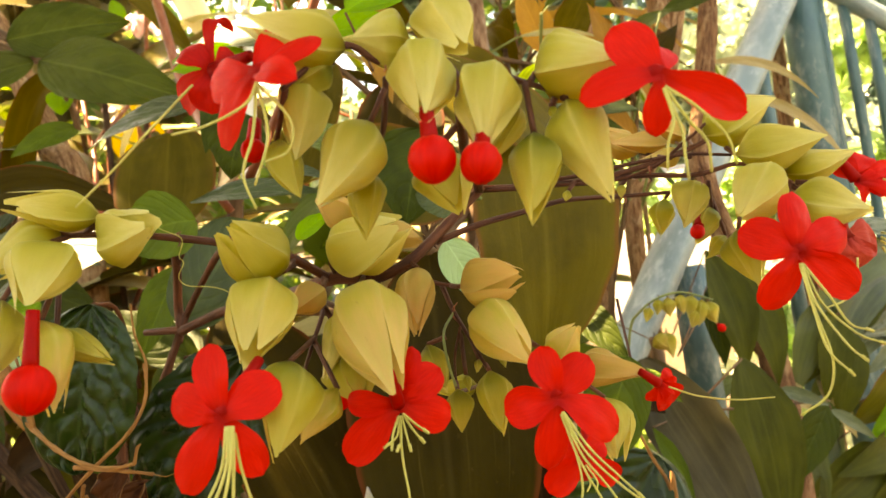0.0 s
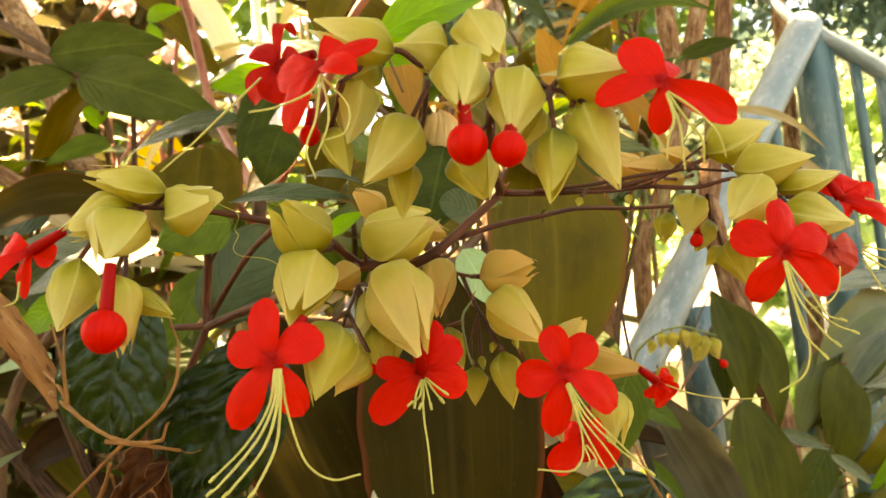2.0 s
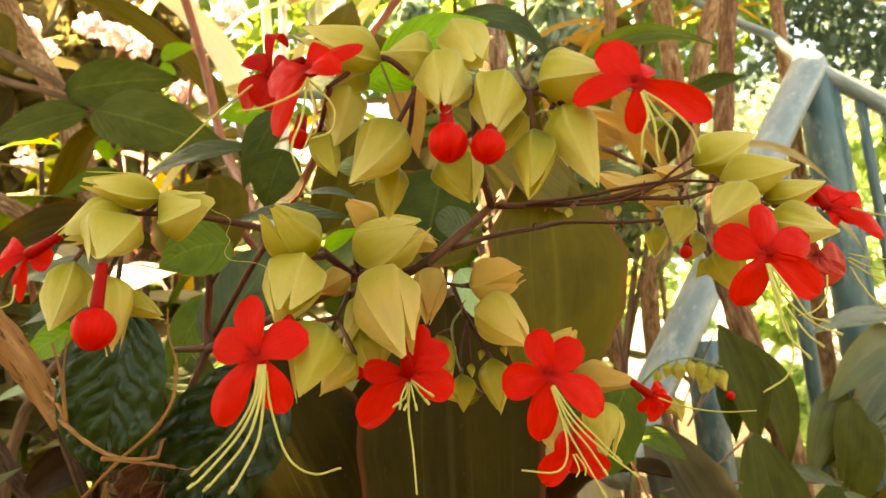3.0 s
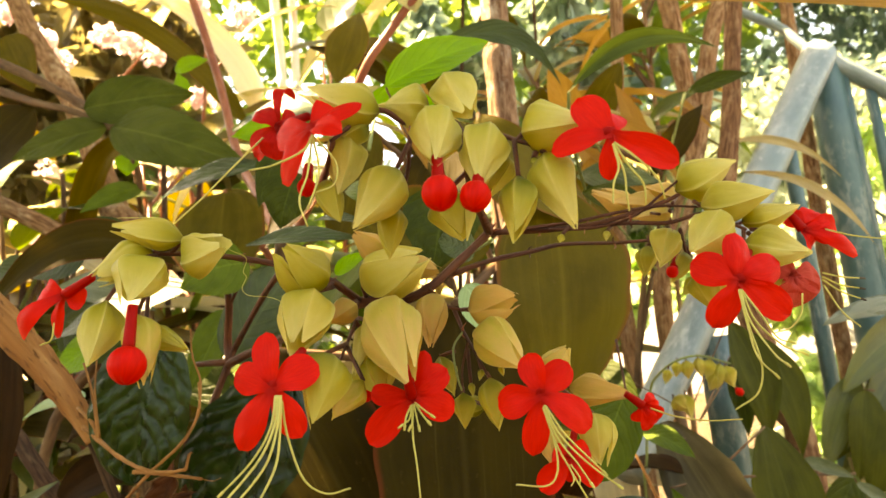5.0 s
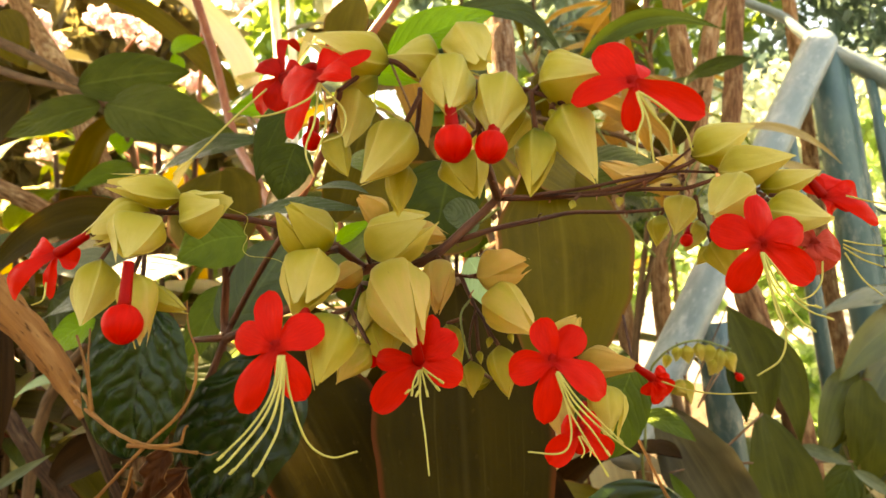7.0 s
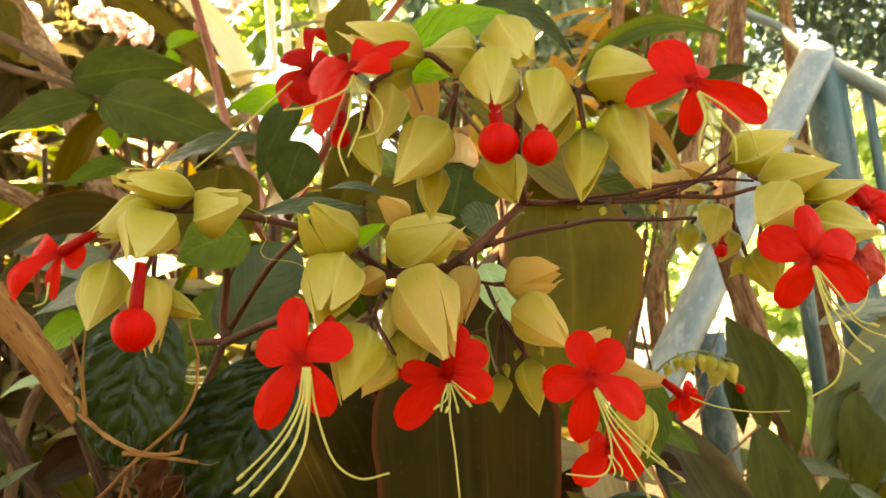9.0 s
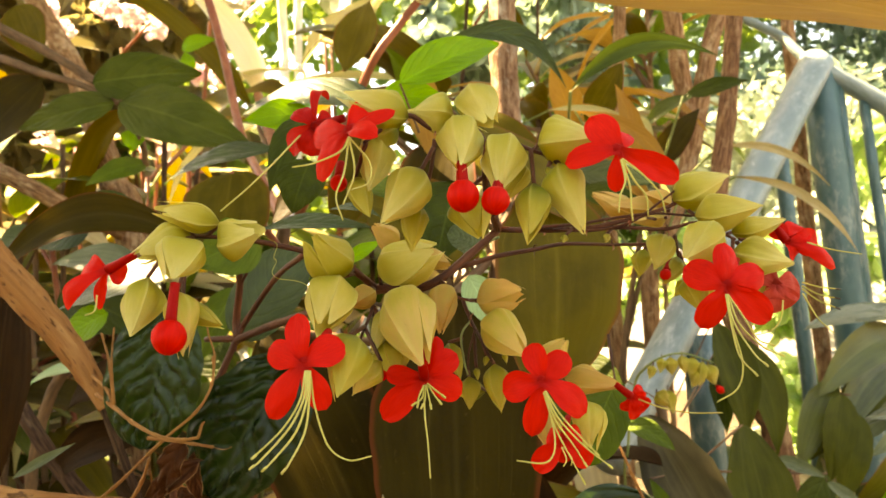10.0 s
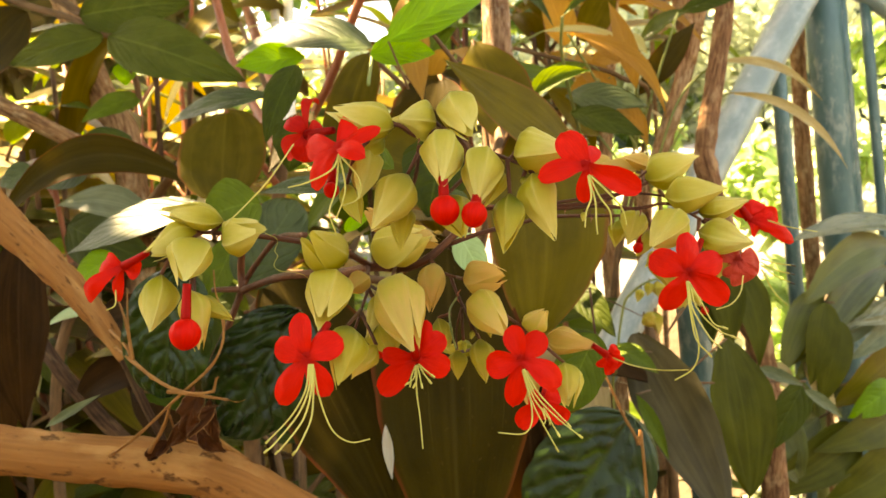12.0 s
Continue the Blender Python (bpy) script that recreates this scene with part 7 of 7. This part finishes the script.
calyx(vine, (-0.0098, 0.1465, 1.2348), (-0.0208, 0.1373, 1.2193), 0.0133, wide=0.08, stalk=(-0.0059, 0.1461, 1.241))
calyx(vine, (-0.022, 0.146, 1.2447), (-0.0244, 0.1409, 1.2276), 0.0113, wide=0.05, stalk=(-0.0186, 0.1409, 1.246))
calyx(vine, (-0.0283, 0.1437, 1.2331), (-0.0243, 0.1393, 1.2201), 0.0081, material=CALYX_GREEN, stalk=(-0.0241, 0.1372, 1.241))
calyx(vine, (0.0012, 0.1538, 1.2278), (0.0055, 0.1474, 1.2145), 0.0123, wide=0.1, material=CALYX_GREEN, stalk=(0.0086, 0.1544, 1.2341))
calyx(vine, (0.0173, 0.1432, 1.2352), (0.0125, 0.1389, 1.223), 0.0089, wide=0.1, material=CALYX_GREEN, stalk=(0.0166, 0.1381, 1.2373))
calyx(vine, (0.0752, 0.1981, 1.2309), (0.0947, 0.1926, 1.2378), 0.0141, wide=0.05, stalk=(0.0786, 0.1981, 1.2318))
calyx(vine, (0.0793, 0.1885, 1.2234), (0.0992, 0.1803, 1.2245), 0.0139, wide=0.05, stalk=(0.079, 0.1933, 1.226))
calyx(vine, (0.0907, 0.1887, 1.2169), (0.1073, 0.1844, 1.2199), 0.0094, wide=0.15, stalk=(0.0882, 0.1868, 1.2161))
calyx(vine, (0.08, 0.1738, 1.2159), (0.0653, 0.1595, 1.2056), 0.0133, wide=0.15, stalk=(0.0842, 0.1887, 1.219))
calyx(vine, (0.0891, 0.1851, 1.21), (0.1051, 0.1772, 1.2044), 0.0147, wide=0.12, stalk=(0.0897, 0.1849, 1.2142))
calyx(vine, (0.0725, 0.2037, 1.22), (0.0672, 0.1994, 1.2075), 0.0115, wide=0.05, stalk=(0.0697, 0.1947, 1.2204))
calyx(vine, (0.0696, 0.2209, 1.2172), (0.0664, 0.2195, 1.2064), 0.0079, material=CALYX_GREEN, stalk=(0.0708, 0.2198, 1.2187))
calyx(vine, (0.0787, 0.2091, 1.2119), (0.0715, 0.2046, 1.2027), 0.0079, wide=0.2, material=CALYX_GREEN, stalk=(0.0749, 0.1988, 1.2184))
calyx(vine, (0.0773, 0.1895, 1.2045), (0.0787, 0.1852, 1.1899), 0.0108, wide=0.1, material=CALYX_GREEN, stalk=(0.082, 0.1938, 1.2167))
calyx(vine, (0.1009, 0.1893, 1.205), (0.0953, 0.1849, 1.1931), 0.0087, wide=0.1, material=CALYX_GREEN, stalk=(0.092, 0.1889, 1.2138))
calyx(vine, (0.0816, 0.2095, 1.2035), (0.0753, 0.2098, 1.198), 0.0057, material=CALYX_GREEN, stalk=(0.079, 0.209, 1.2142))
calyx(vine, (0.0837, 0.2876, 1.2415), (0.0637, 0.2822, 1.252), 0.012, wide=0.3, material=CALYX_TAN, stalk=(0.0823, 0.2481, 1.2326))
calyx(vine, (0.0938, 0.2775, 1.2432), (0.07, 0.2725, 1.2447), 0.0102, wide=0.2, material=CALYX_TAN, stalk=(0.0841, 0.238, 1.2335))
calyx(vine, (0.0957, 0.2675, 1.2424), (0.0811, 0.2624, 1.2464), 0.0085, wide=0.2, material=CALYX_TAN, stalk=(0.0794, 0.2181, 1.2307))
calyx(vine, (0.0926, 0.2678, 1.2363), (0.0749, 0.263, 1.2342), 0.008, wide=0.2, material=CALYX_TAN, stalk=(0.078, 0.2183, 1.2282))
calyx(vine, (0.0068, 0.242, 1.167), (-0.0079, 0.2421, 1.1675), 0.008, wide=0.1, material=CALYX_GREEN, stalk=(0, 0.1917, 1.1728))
# ---- flowering vine: flowers ----
flower_ob = flower(vine, (-0.0384, 0.149, 1.1909), (-0.0437, 0.1374, 1.1824), [((-0.045, 0.1397, 1.1958), 0.0077), ((-0.0532, 0.1403, 1.1868), 0.0087), ((-0.0327, 0.1401, 1.1867), 0.0098), ((-0.0539, 0.1412, 1.1685), 0.0087), ((-0.0384, 0.141, 1.1699), 0.0077)])
anther(filament(flower_ob, [(-0.0423, 0.1365, 1.1805), (-0.0428, 0.1339, 1.1736), (-0.0463, 0.1322, 1.1666), (-0.0533, 0.1307, 1.1593), (-0.0556, 0.1298, 1.1576)], r=0.00030), (-0.0556, 0.1298, 1.1576), (-0.0023, -0.0009, -0.0018), material=STAMEN)
anther(filament(flower_ob, [(-0.0419, 0.1365, 1.1804), (-0.0418, 0.1329, 1.1736), (-0.0446, 0.1313, 1.1654), (-0.0509, 0.1297, 1.1583), (-0.0525, 0.1298, 1.157)], r=0.00030), (-0.0525, 0.1298, 1.157), (-0.0016, 0.0001, -0.0013), material=STAMEN)
anther(filament(flower_ob, [(-0.0415, 0.1365, 1.1804), (-0.0415, 0.1339, 1.1729), (-0.0426, 0.1323, 1.165), (-0.0465, 0.1307, 1.1577), (-0.0479, 0.1308, 1.1561)], r=0.00030), (-0.0479, 0.1308, 1.1561), (-0.0014, 0.0001, -0.0017), material=STAMEN)
anther(filament(flower_ob, [(-0.0427, 0.1365, 1.1805), (-0.0441, 0.1349, 1.173), (-0.0486, 0.1333, 1.1661), (-0.0555, 0.1317, 1.1599)], r=0.00030), (-0.0555, 0.1317, 1.1599), (-0.0069, -0.0016, -0.0062), material=STAMEN)
filament(flower_ob, [(-0.0416, 0.1376, 1.179), (-0.0405, 0.136, 1.1713), (-0.0372, 0.1345, 1.1614), (-0.0318, 0.1326, 1.1577), (-0.0257, 0.1305, 1.1586)], name="style")
flower_ob = flower(vine, (-0.0136, 0.1561, 1.1842), (-0.0133, 0.1646, 1.1761), [((-0.0087, 0.1669, 1.188), 0.007), ((-0.0031, 0.1672, 1.1824), 0.0089), ((-0.0023, 0.1678, 1.1706), 0.0092), ((-0.0267, 0.1683, 1.1643), 0.0095), ((-0.0248, 0.1675, 1.178), 0.0067)])
anther(filament(flower_ob, [(-0.0133, 0.1617, 1.1738), (-0.0139, 0.1578, 1.1705), (-0.0163, 0.1569, 1.1689)], r=0.00026), (-0.0163, 0.1569, 1.1689), (-0.0024, -0.0009, -0.0016), material=STAMEN)
anther(filament(flower_ob, [(-0.013, 0.1617, 1.1738), (-0.013, 0.1569, 1.17), (-0.0139, 0.156, 1.1682)], r=0.00026), (-0.0139, 0.156, 1.1682), (-0.001, -0.0009, -0.0018), material=STAMEN)
anther(filament(flower_ob, [(-0.0127, 0.1617, 1.1738), (-0.0118, 0.1568, 1.1703), (-0.0114, 0.156, 1.168)], r=0.00026), (-0.0114, 0.156, 1.168), (0.0004, -0.0009, -0.0024), material=STAMEN)
anther(filament(flower_ob, [(-0.0123, 0.1617, 1.174), (-0.0103, 0.1578, 1.1711), (-0.0087, 0.1569, 1.169)], r=0.00026), (-0.0087, 0.1569, 1.169), (0.0016, -0.0009, -0.0021), material=STAMEN)
anther(filament(flower_ob, [(-0.0123, 0.1616, 1.1743), (-0.0097, 0.1587, 1.1722), (-0.0077, 0.1578, 1.1706)], r=0.00026), (-0.0077, 0.1578, 1.1706), (0.0019, -0.0009, -0.0016), material=STAMEN)
anther(filament(flower_ob, [(-0.0134, 0.1617, 1.1738), (-0.0147, 0.1578, 1.171), (-0.0152, 0.157, 1.1685)], r=0.00026), (-0.0152, 0.157, 1.1685), (-0.0005, -0.0009, -0.0025), material=STAMEN)
filament(flower_ob, [(-0.0133, 0.1617, 1.1735), (-0.0133, 0.1571, 1.1655), (-0.0128, 0.1554, 1.1586), (-0.0125, 0.153, 1.1488)], name="style")
flower_ob = flower(vine, (0.019, 0.1692, 1.1786), (0.0213, 0.1625, 1.173), [((0.0193, 0.1649, 1.1842), 0.0082), ((0.0298, 0.165, 1.1807), 0.0091), ((0.0097, 0.1657, 1.1705), 0.01), ((0.0339, 0.1659, 1.1628), 0.01), ((0.0173, 0.1663, 1.1569), 0.0079)])
anther(filament(flower_ob, [(0.0215, 0.1596, 1.1702), (0.0243, 0.154, 1.1628), (0.0301, 0.1523, 1.1556), (0.0369, 0.1506, 1.1495)], r=0.00026), (0.0369, 0.1506, 1.1495), (0.0068, -0.0017, -0.0061), material=STAMEN)
anther(filament(flower_ob, [(0.0215, 0.1596, 1.1702), (0.0235, 0.154, 1.1622), (0.0274, 0.1523, 1.1559), (0.0302, 0.1506, 1.1505)], r=0.00026), (0.0302, 0.1506, 1.1505), (0.0029, -0.0017, -0.0054), material=STAMEN)
anther(filament(flower_ob, [(0.0218, 0.1596, 1.1702), (0.0252, 0.1549, 1.1634), (0.0298, 0.1532, 1.1576), (0.0339, 0.1524, 1.1528)], r=0.00026), (0.0339, 0.1524, 1.1528), (0.0041, -0.0008, -0.0048), material=STAMEN)
anther(filament(flower_ob, [(0.0212, 0.1596, 1.1698), (0.0228, 0.155, 1.1615), (0.0257, 0.1524, 1.154), (0.0294, 0.1508, 1.1459)], r=0.00026), (0.0294, 0.1508, 1.1459), (0.0036, -0.0016, -0.0081), material=STAMEN)
filament(flower_ob, [(0.0212, 0.1596, 1.1698), (0.0227, 0.1551, 1.1608), (0.0223, 0.1534, 1.1542), (0.0192, 0.1526, 1.1512), (0.0116, 0.1516, 1.1524)], name="style")
flower_ob = flower(vine, (0.088, 0.1793, 1.2066), (0.0758, 0.1568, 1.1972), [((0.0776, 0.1591, 1.2101), 0.0089), ((0.0648, 0.1596, 1.2032), 0.0101), ((0.088, 0.1595, 1.2007), 0.0095), ((0.0682, 0.1605, 1.1856), 0.0092), ((0.0888, 0.1603, 1.1867), 0.0095)])
anther(filament(flower_ob, [(0.075, 0.1549, 1.1946), (0.0745, 0.1504, 1.1864), (0.0781, 0.1478, 1.1776), (0.0806, 0.1469, 1.1746)], r=0.00026), (0.0806, 0.1469, 1.1746), (0.0025, -0.0009, -0.003), material=STAMEN)
anther(filament(flower_ob, [(0.0747, 0.1549, 1.1946), (0.0737, 0.1504, 1.1857), (0.074, 0.1478, 1.1773), (0.0776, 0.1471, 1.1722)], r=0.00026), (0.0776, 0.1471, 1.1722), (0.0036, -0.0008, -0.0051), material=STAMEN)
anther(filament(flower_ob, [(0.0753, 0.1549, 1.1945), (0.0762, 0.1514, 1.1862), (0.0813, 0.1497, 1.1794), (0.0859, 0.1488, 1.1768)], r=0.00026), (0.0859, 0.1488, 1.1768), (0.0046, -0.0009, -0.0026), material=STAMEN)
anther(filament(flower_ob, [(0.0753, 0.1549, 1.1945), (0.0778, 0.1513, 1.1875), (0.0802, 0.1496, 1.1815), (0.0834, 0.1486, 1.1798)], r=0.00026), (0.0834, 0.1486, 1.1798), (0.0031, -0.0009, -0.0017), material=STAMEN)
filament(flower_ob, [(0.0747, 0.155, 1.1942), (0.0742, 0.1505, 1.1843), (0.0747, 0.1479, 1.1752), (0.0724, 0.1473, 1.1687), (0.0665, 0.1475, 1.1653)], name="style")
flower_ob = flower(vine, (0.0363, 0.132, 1.2365), (0.0409, 0.1223, 1.2303), [((0.0349, 0.1248, 1.2402), 0.0091), ((0.0276, 0.1255, 1.2286), 0.0074), ((0.0397, 0.1258, 1.2205), 0.0054), ((0.0559, 0.1256, 1.2227), 0.0076), ((0.0447, 0.128, 1.2361), 0.0049)])
filament(flower_ob, [(0.0409, 0.1204, 1.2277), (0.0443, 0.1176, 1.2233), (0.0481, 0.1169, 1.218), (0.0492, 0.1171, 1.213)], r=0.00026)
filament(flower_ob, [(0.0409, 0.1204, 1.2274), (0.0428, 0.1177, 1.2213), (0.045, 0.1169, 1.2171), (0.045, 0.1172, 1.2123)], r=0.00026)
filament(flower_ob, [(0.0406, 0.1204, 1.2274), (0.0405, 0.1177, 1.2216), (0.0388, 0.117, 1.2178), (0.0381, 0.1172, 1.2136)], r=0.00026)
filament(flower_ob, [(0.0406, 0.1204, 1.2274), (0.0415, 0.1178, 1.2202), (0.0412, 0.1171, 1.2151), (0.0413, 0.1173, 1.2115)], r=0.00026)
flower_ob = flower(vine, (-0.0219, 0.1399, 1.2482), (-0.0278, 0.1300, 1.2423), [((-0.0234, 0.1395, 1.2538), 0.0060), ((-0.0151, 0.1295, 1.2469), 0.0055), ((-0.0192, 0.1215, 1.2378), 0.0064), ((-0.0395, 0.1420, 1.2450), 0.0090), ((-0.0388, 0.1420, 1.2330), 0.0090)])
filament(flower_ob, [(-0.0276, 0.1291, 1.2404), (-0.0293, 0.1255, 1.2358), (-0.0359, 0.1237, 1.2326), (-0.0412, 0.1218, 1.2314)], r=0.00026)
filament(flower_ob, [(-0.0276, 0.1291, 1.2404), (-0.0287, 0.1258, 1.2304), (-0.031, 0.1252, 1.2239), (-0.0294, 0.1245, 1.2176)], r=0.00026)
filament(flower_ob, [(-0.0276, 0.1291, 1.2404), (-0.0261, 0.1258, 1.2301), (-0.0293, 0.1253, 1.2217)], r=0.00026)
filament(flower_ob, [(-0.0276, 0.1291, 1.2404), (-0.0222, 0.1266, 1.2326), (-0.0228, 0.1259, 1.2271), (-0.027, 0.1251, 1.2254)], r=0.00026)
flower_ob = flower(vine, (-0.0304, 0.1399, 1.2492), (-0.0400, 0.1480, 1.2500), [((-0.0374, 0.1580, 1.2612), 0.0040), ((-0.0464, 0.1490, 1.2549), 0.0072), ((-0.0490, 0.1560, 1.2452), 0.0080), ((-0.0345, 0.1455, 1.2495), 0.0084), ((-0.0418, 0.1490, 1.2415), 0.0092)], material=PETAL_DEEP, label="crumpled dark red flower seen from the side", bend=0.3)
filament(flower_ob, [(-0.0440, 0.1460, 1.2470), (-0.049, 0.1327, 1.2353), (-0.0556, 0.1311, 1.2287), (-0.062, 0.1294, 1.2229)], name="style")
bud(vine, (0.0014, 0.1275, 1.2312), (0.0012, 0.124, 1.2218), 0.0041)
bud(vine, (0.0106, 0.1268, 1.2255), (0.0092, 0.1231, 1.2199), 0.0036)
bud(vine, (-0.0807, 0.1464, 1.2068), (-0.0813, 0.1432, 1.1918), 0.0047)
bud(vine, (-0.0328, 0.1474, 1.2384), (-0.0331, 0.1438, 1.2318), 0.0024)
bud(vine, (0.0755, 0.2082, 1.2106), (0.072, 0.2045, 1.2056), 0.002)
bud(vine, (-0.0258, 0.1753, 1.1839), (-0.0266, 0.1716, 1.1778), 0.0022)
flower_ob = flower(vine, (-0.099, 0.162, 1.218), (-0.1084, 0.1643, 1.2142), [((-0.1151, 0.1671, 1.2181), 0.0052), ((-0.1044, 0.1674, 1.2117), 0.0077), ((-0.1233, 0.1679, 1.2036), 0.0068), ((-0.1131, 0.1679, 1.2025), 0.0058), ((-0.1183, 0.1674, 1.2139), 0.0062)], label="half-open scarlet flower seen from the side", bend=0.2)
filament(flower_ob, [(-0.1114, 0.1637, 1.2065), (-0.1107, 0.1609, 1.2017), (-0.1127, 0.159, 1.2003)])
flower_ob = flower(vine, (0.0545, 0.2216, 1.1673), (0.0601, 0.2238, 1.1627), [((0.0656, 0.2267, 1.1637), 0.0075), ((0.0663, 0.227, 1.1575), 0.0079), ((0.0615, 0.2273, 1.1538), 0.0067), ((0.0581, 0.2271, 1.157), 0.0071), ((0.0659, 0.2269, 1.1606), 0.0059)], label="small scarlet flower opening", bend=0.2)
filament(flower_ob, [(0.0623, 0.2218, 1.1616), (0.0696, 0.219, 1.1583), (0.0798, 0.217, 1.156), (0.0902, 0.2149, 1.1556)], name="style")
flower_ob = flower(vine, (0.034, 0.2072, 1.1581), (0.0305, 0.1986, 1.1511), [((0.037, 0.2014, 1.1535), 0.0078), ((0.0396, 0.202, 1.1423), 0.0078), ((0.0206, 0.2022, 1.1414), 0.0089), ((0.0255, 0.2015, 1.1526), 0.0082), ((0.0313, 0.202, 1.1434), 0.0064)], bend=0.15)
filament(flower_ob, [(0.0292, 0.1926, 1.1499), (0.03, 0.1898, 1.1462), (0.0288, 0.1889, 1.1443)], r=0.00026)
filament(flower_ob, [(0.0299, 0.1926, 1.1499), (0.0317, 0.1898, 1.1465), (0.0313, 0.1889, 1.1444)], r=0.00026)
flower_ob = flower(vine, (0.1054, 0.1885, 1.2184), (0.1088, 0.1888, 1.2128), [((0.1059, 0.1915, 1.2187), 0.0069), ((0.116, 0.1915, 1.2175), 0.0104), ((0.1203, 0.1918, 1.2121), 0.0104), ((0.1129, 0.192, 1.2086), 0.0104), ((0.1254, 0.1922, 1.2032), 0.0063)], label="scarlet flower turned away", bend=0.2)
filament(flower_ob, [(0.1145, 0.1868, 1.2118), (0.1213, 0.1849, 1.2087), (0.1297, 0.183, 1.2064)], name="style")
flower_ob = flower(vine, (0.1033, 0.1941, 1.2073), (0.1019, 0.1846, 1.1983), [((0.0952, 0.1873, 1.2045), 0.0102), ((0.1105, 0.1876, 1.1969), 0.0112), ((0.1044, 0.188, 1.1899), 0.0119), ((0.0997, 0.1879, 1.1921), 0.0095), ((0.0994, 0.1875, 1.2006), 0.0085)], material=PETAL_OLD, label="fading translucent red flower", bend=0.25)
anther(filament(flower_ob, [(0.1097, 0.1835, 1.1985), (0.1141, 0.1816, 1.1966), (0.119, 0.1796, 1.1954)], r=0.00026), (0.119, 0.1796, 1.1954), (0.0049, -0.002, -0.0013), material=ANTHER)
anther(filament(flower_ob, [(0.1095, 0.1836, 1.1974), (0.1137, 0.1817, 1.1942), (0.1185, 0.1798, 1.1925)], r=0.00026), (0.1185, 0.1798, 1.1925), (0.0048, -0.0019, -0.0017), material=ANTHER)
anther(filament(flower_ob, [(0.1094, 0.1836, 1.1965), (0.1134, 0.1818, 1.1923), (0.1183, 0.1799, 1.1893)], r=0.00026), (0.1183, 0.1799, 1.1893), (0.0049, -0.0019, -0.003), material=ANTHER)
filament(flower_ob, [(0.1096, 0.1837, 1.1949), (0.1125, 0.1821, 1.1869), (0.1163, 0.1804, 1.1816)], name="style")
filament(flower_ob, [(0.1031, 0.1839, 1.1931), (0.101, 0.1822, 1.1873), (0.0967, 0.1804, 1.1836), (0.0909, 0.1785, 1.1825)], name="style")
# ---- smaller spray behind ----
vine_b = thing("flowering_vine", (0.1481, 0.6699, 0), "small distant spray of the same vine with cream buds", "flowering vine")
tube("stem", vine_b, [(0.2226, 0.6214, 1.1587), (0.1978, 0.6211, 1.1683), (0.1772, 0.6213, 1.1664), (0.1623, 0.632, 1.1558), (0.155, 0.6428, 1.1403), (0.1464, 0.6559, 1.0821), (0.1428, 0.6699, 1.0068), (0.1428, 0.6899, 0.5034), (0.1428, 0.6999, -0.03)], 0.0008, 0.0017, STEM_GREEN)
calyx(vine_b, (0.169, 0.6217, 1.1597), (0.1648, 0.6224, 1.1472), 0.0095, stalk=(0.1697, 0.6235, 1.1627))
calyx(vine_b, (0.1771, 0.6214, 1.1654), (0.1747, 0.6221, 1.1515), 0.0102, stalk=(0.1779, 0.6232, 1.1684))
calyx(vine_b, (0.1848, 0.6213, 1.166), (0.1854, 0.6222, 1.1487), 0.0116, stalk=(0.1856, 0.6231, 1.169))
calyx(vine_b, (0.1952, 0.6211, 1.1669), (0.1957, 0.622, 1.1496), 0.0116, stalk=(0.196, 0.623, 1.1699))
calyx(vine_b, (0.2052, 0.6212, 1.1648), (0.2005, 0.6222, 1.1459), 0.0122, stalk=(0.2061, 0.623, 1.1678))
calyx(vine_b, (0.2136, 0.6214, 1.1602), (0.2073, 0.6225, 1.1389), 0.015, stalk=(0.2144, 0.6232, 1.1632))
calyx(vine_b, (0.2175, 0.6214, 1.1579), (0.2235, 0.6224, 1.1385), 0.0163, stalk=(0.2183, 0.6233, 1.1609))
calyx(vine_b, (0.2108, 0.6218, 1.1522), (0.2013, 0.6226, 1.1374), 0.0136, stalk=(0.2117, 0.6236, 1.1552))
calyx(vine_b, (0.1696, 0.623, 1.1352), (0.1813, 0.6236, 1.1218), 0.015, stalk=(0.1703, 0.6248, 1.1381))
calyx(vine_b, (0.18, 0.6228, 1.1371), (0.1833, 0.6239, 1.1147), 0.0136, stalk=(0.1808, 0.6246, 1.1401))
bud(vine_b, (0.2235, 0.6224, 1.1385), (0.2262, 0.6215, 1.1345), 0.0035)
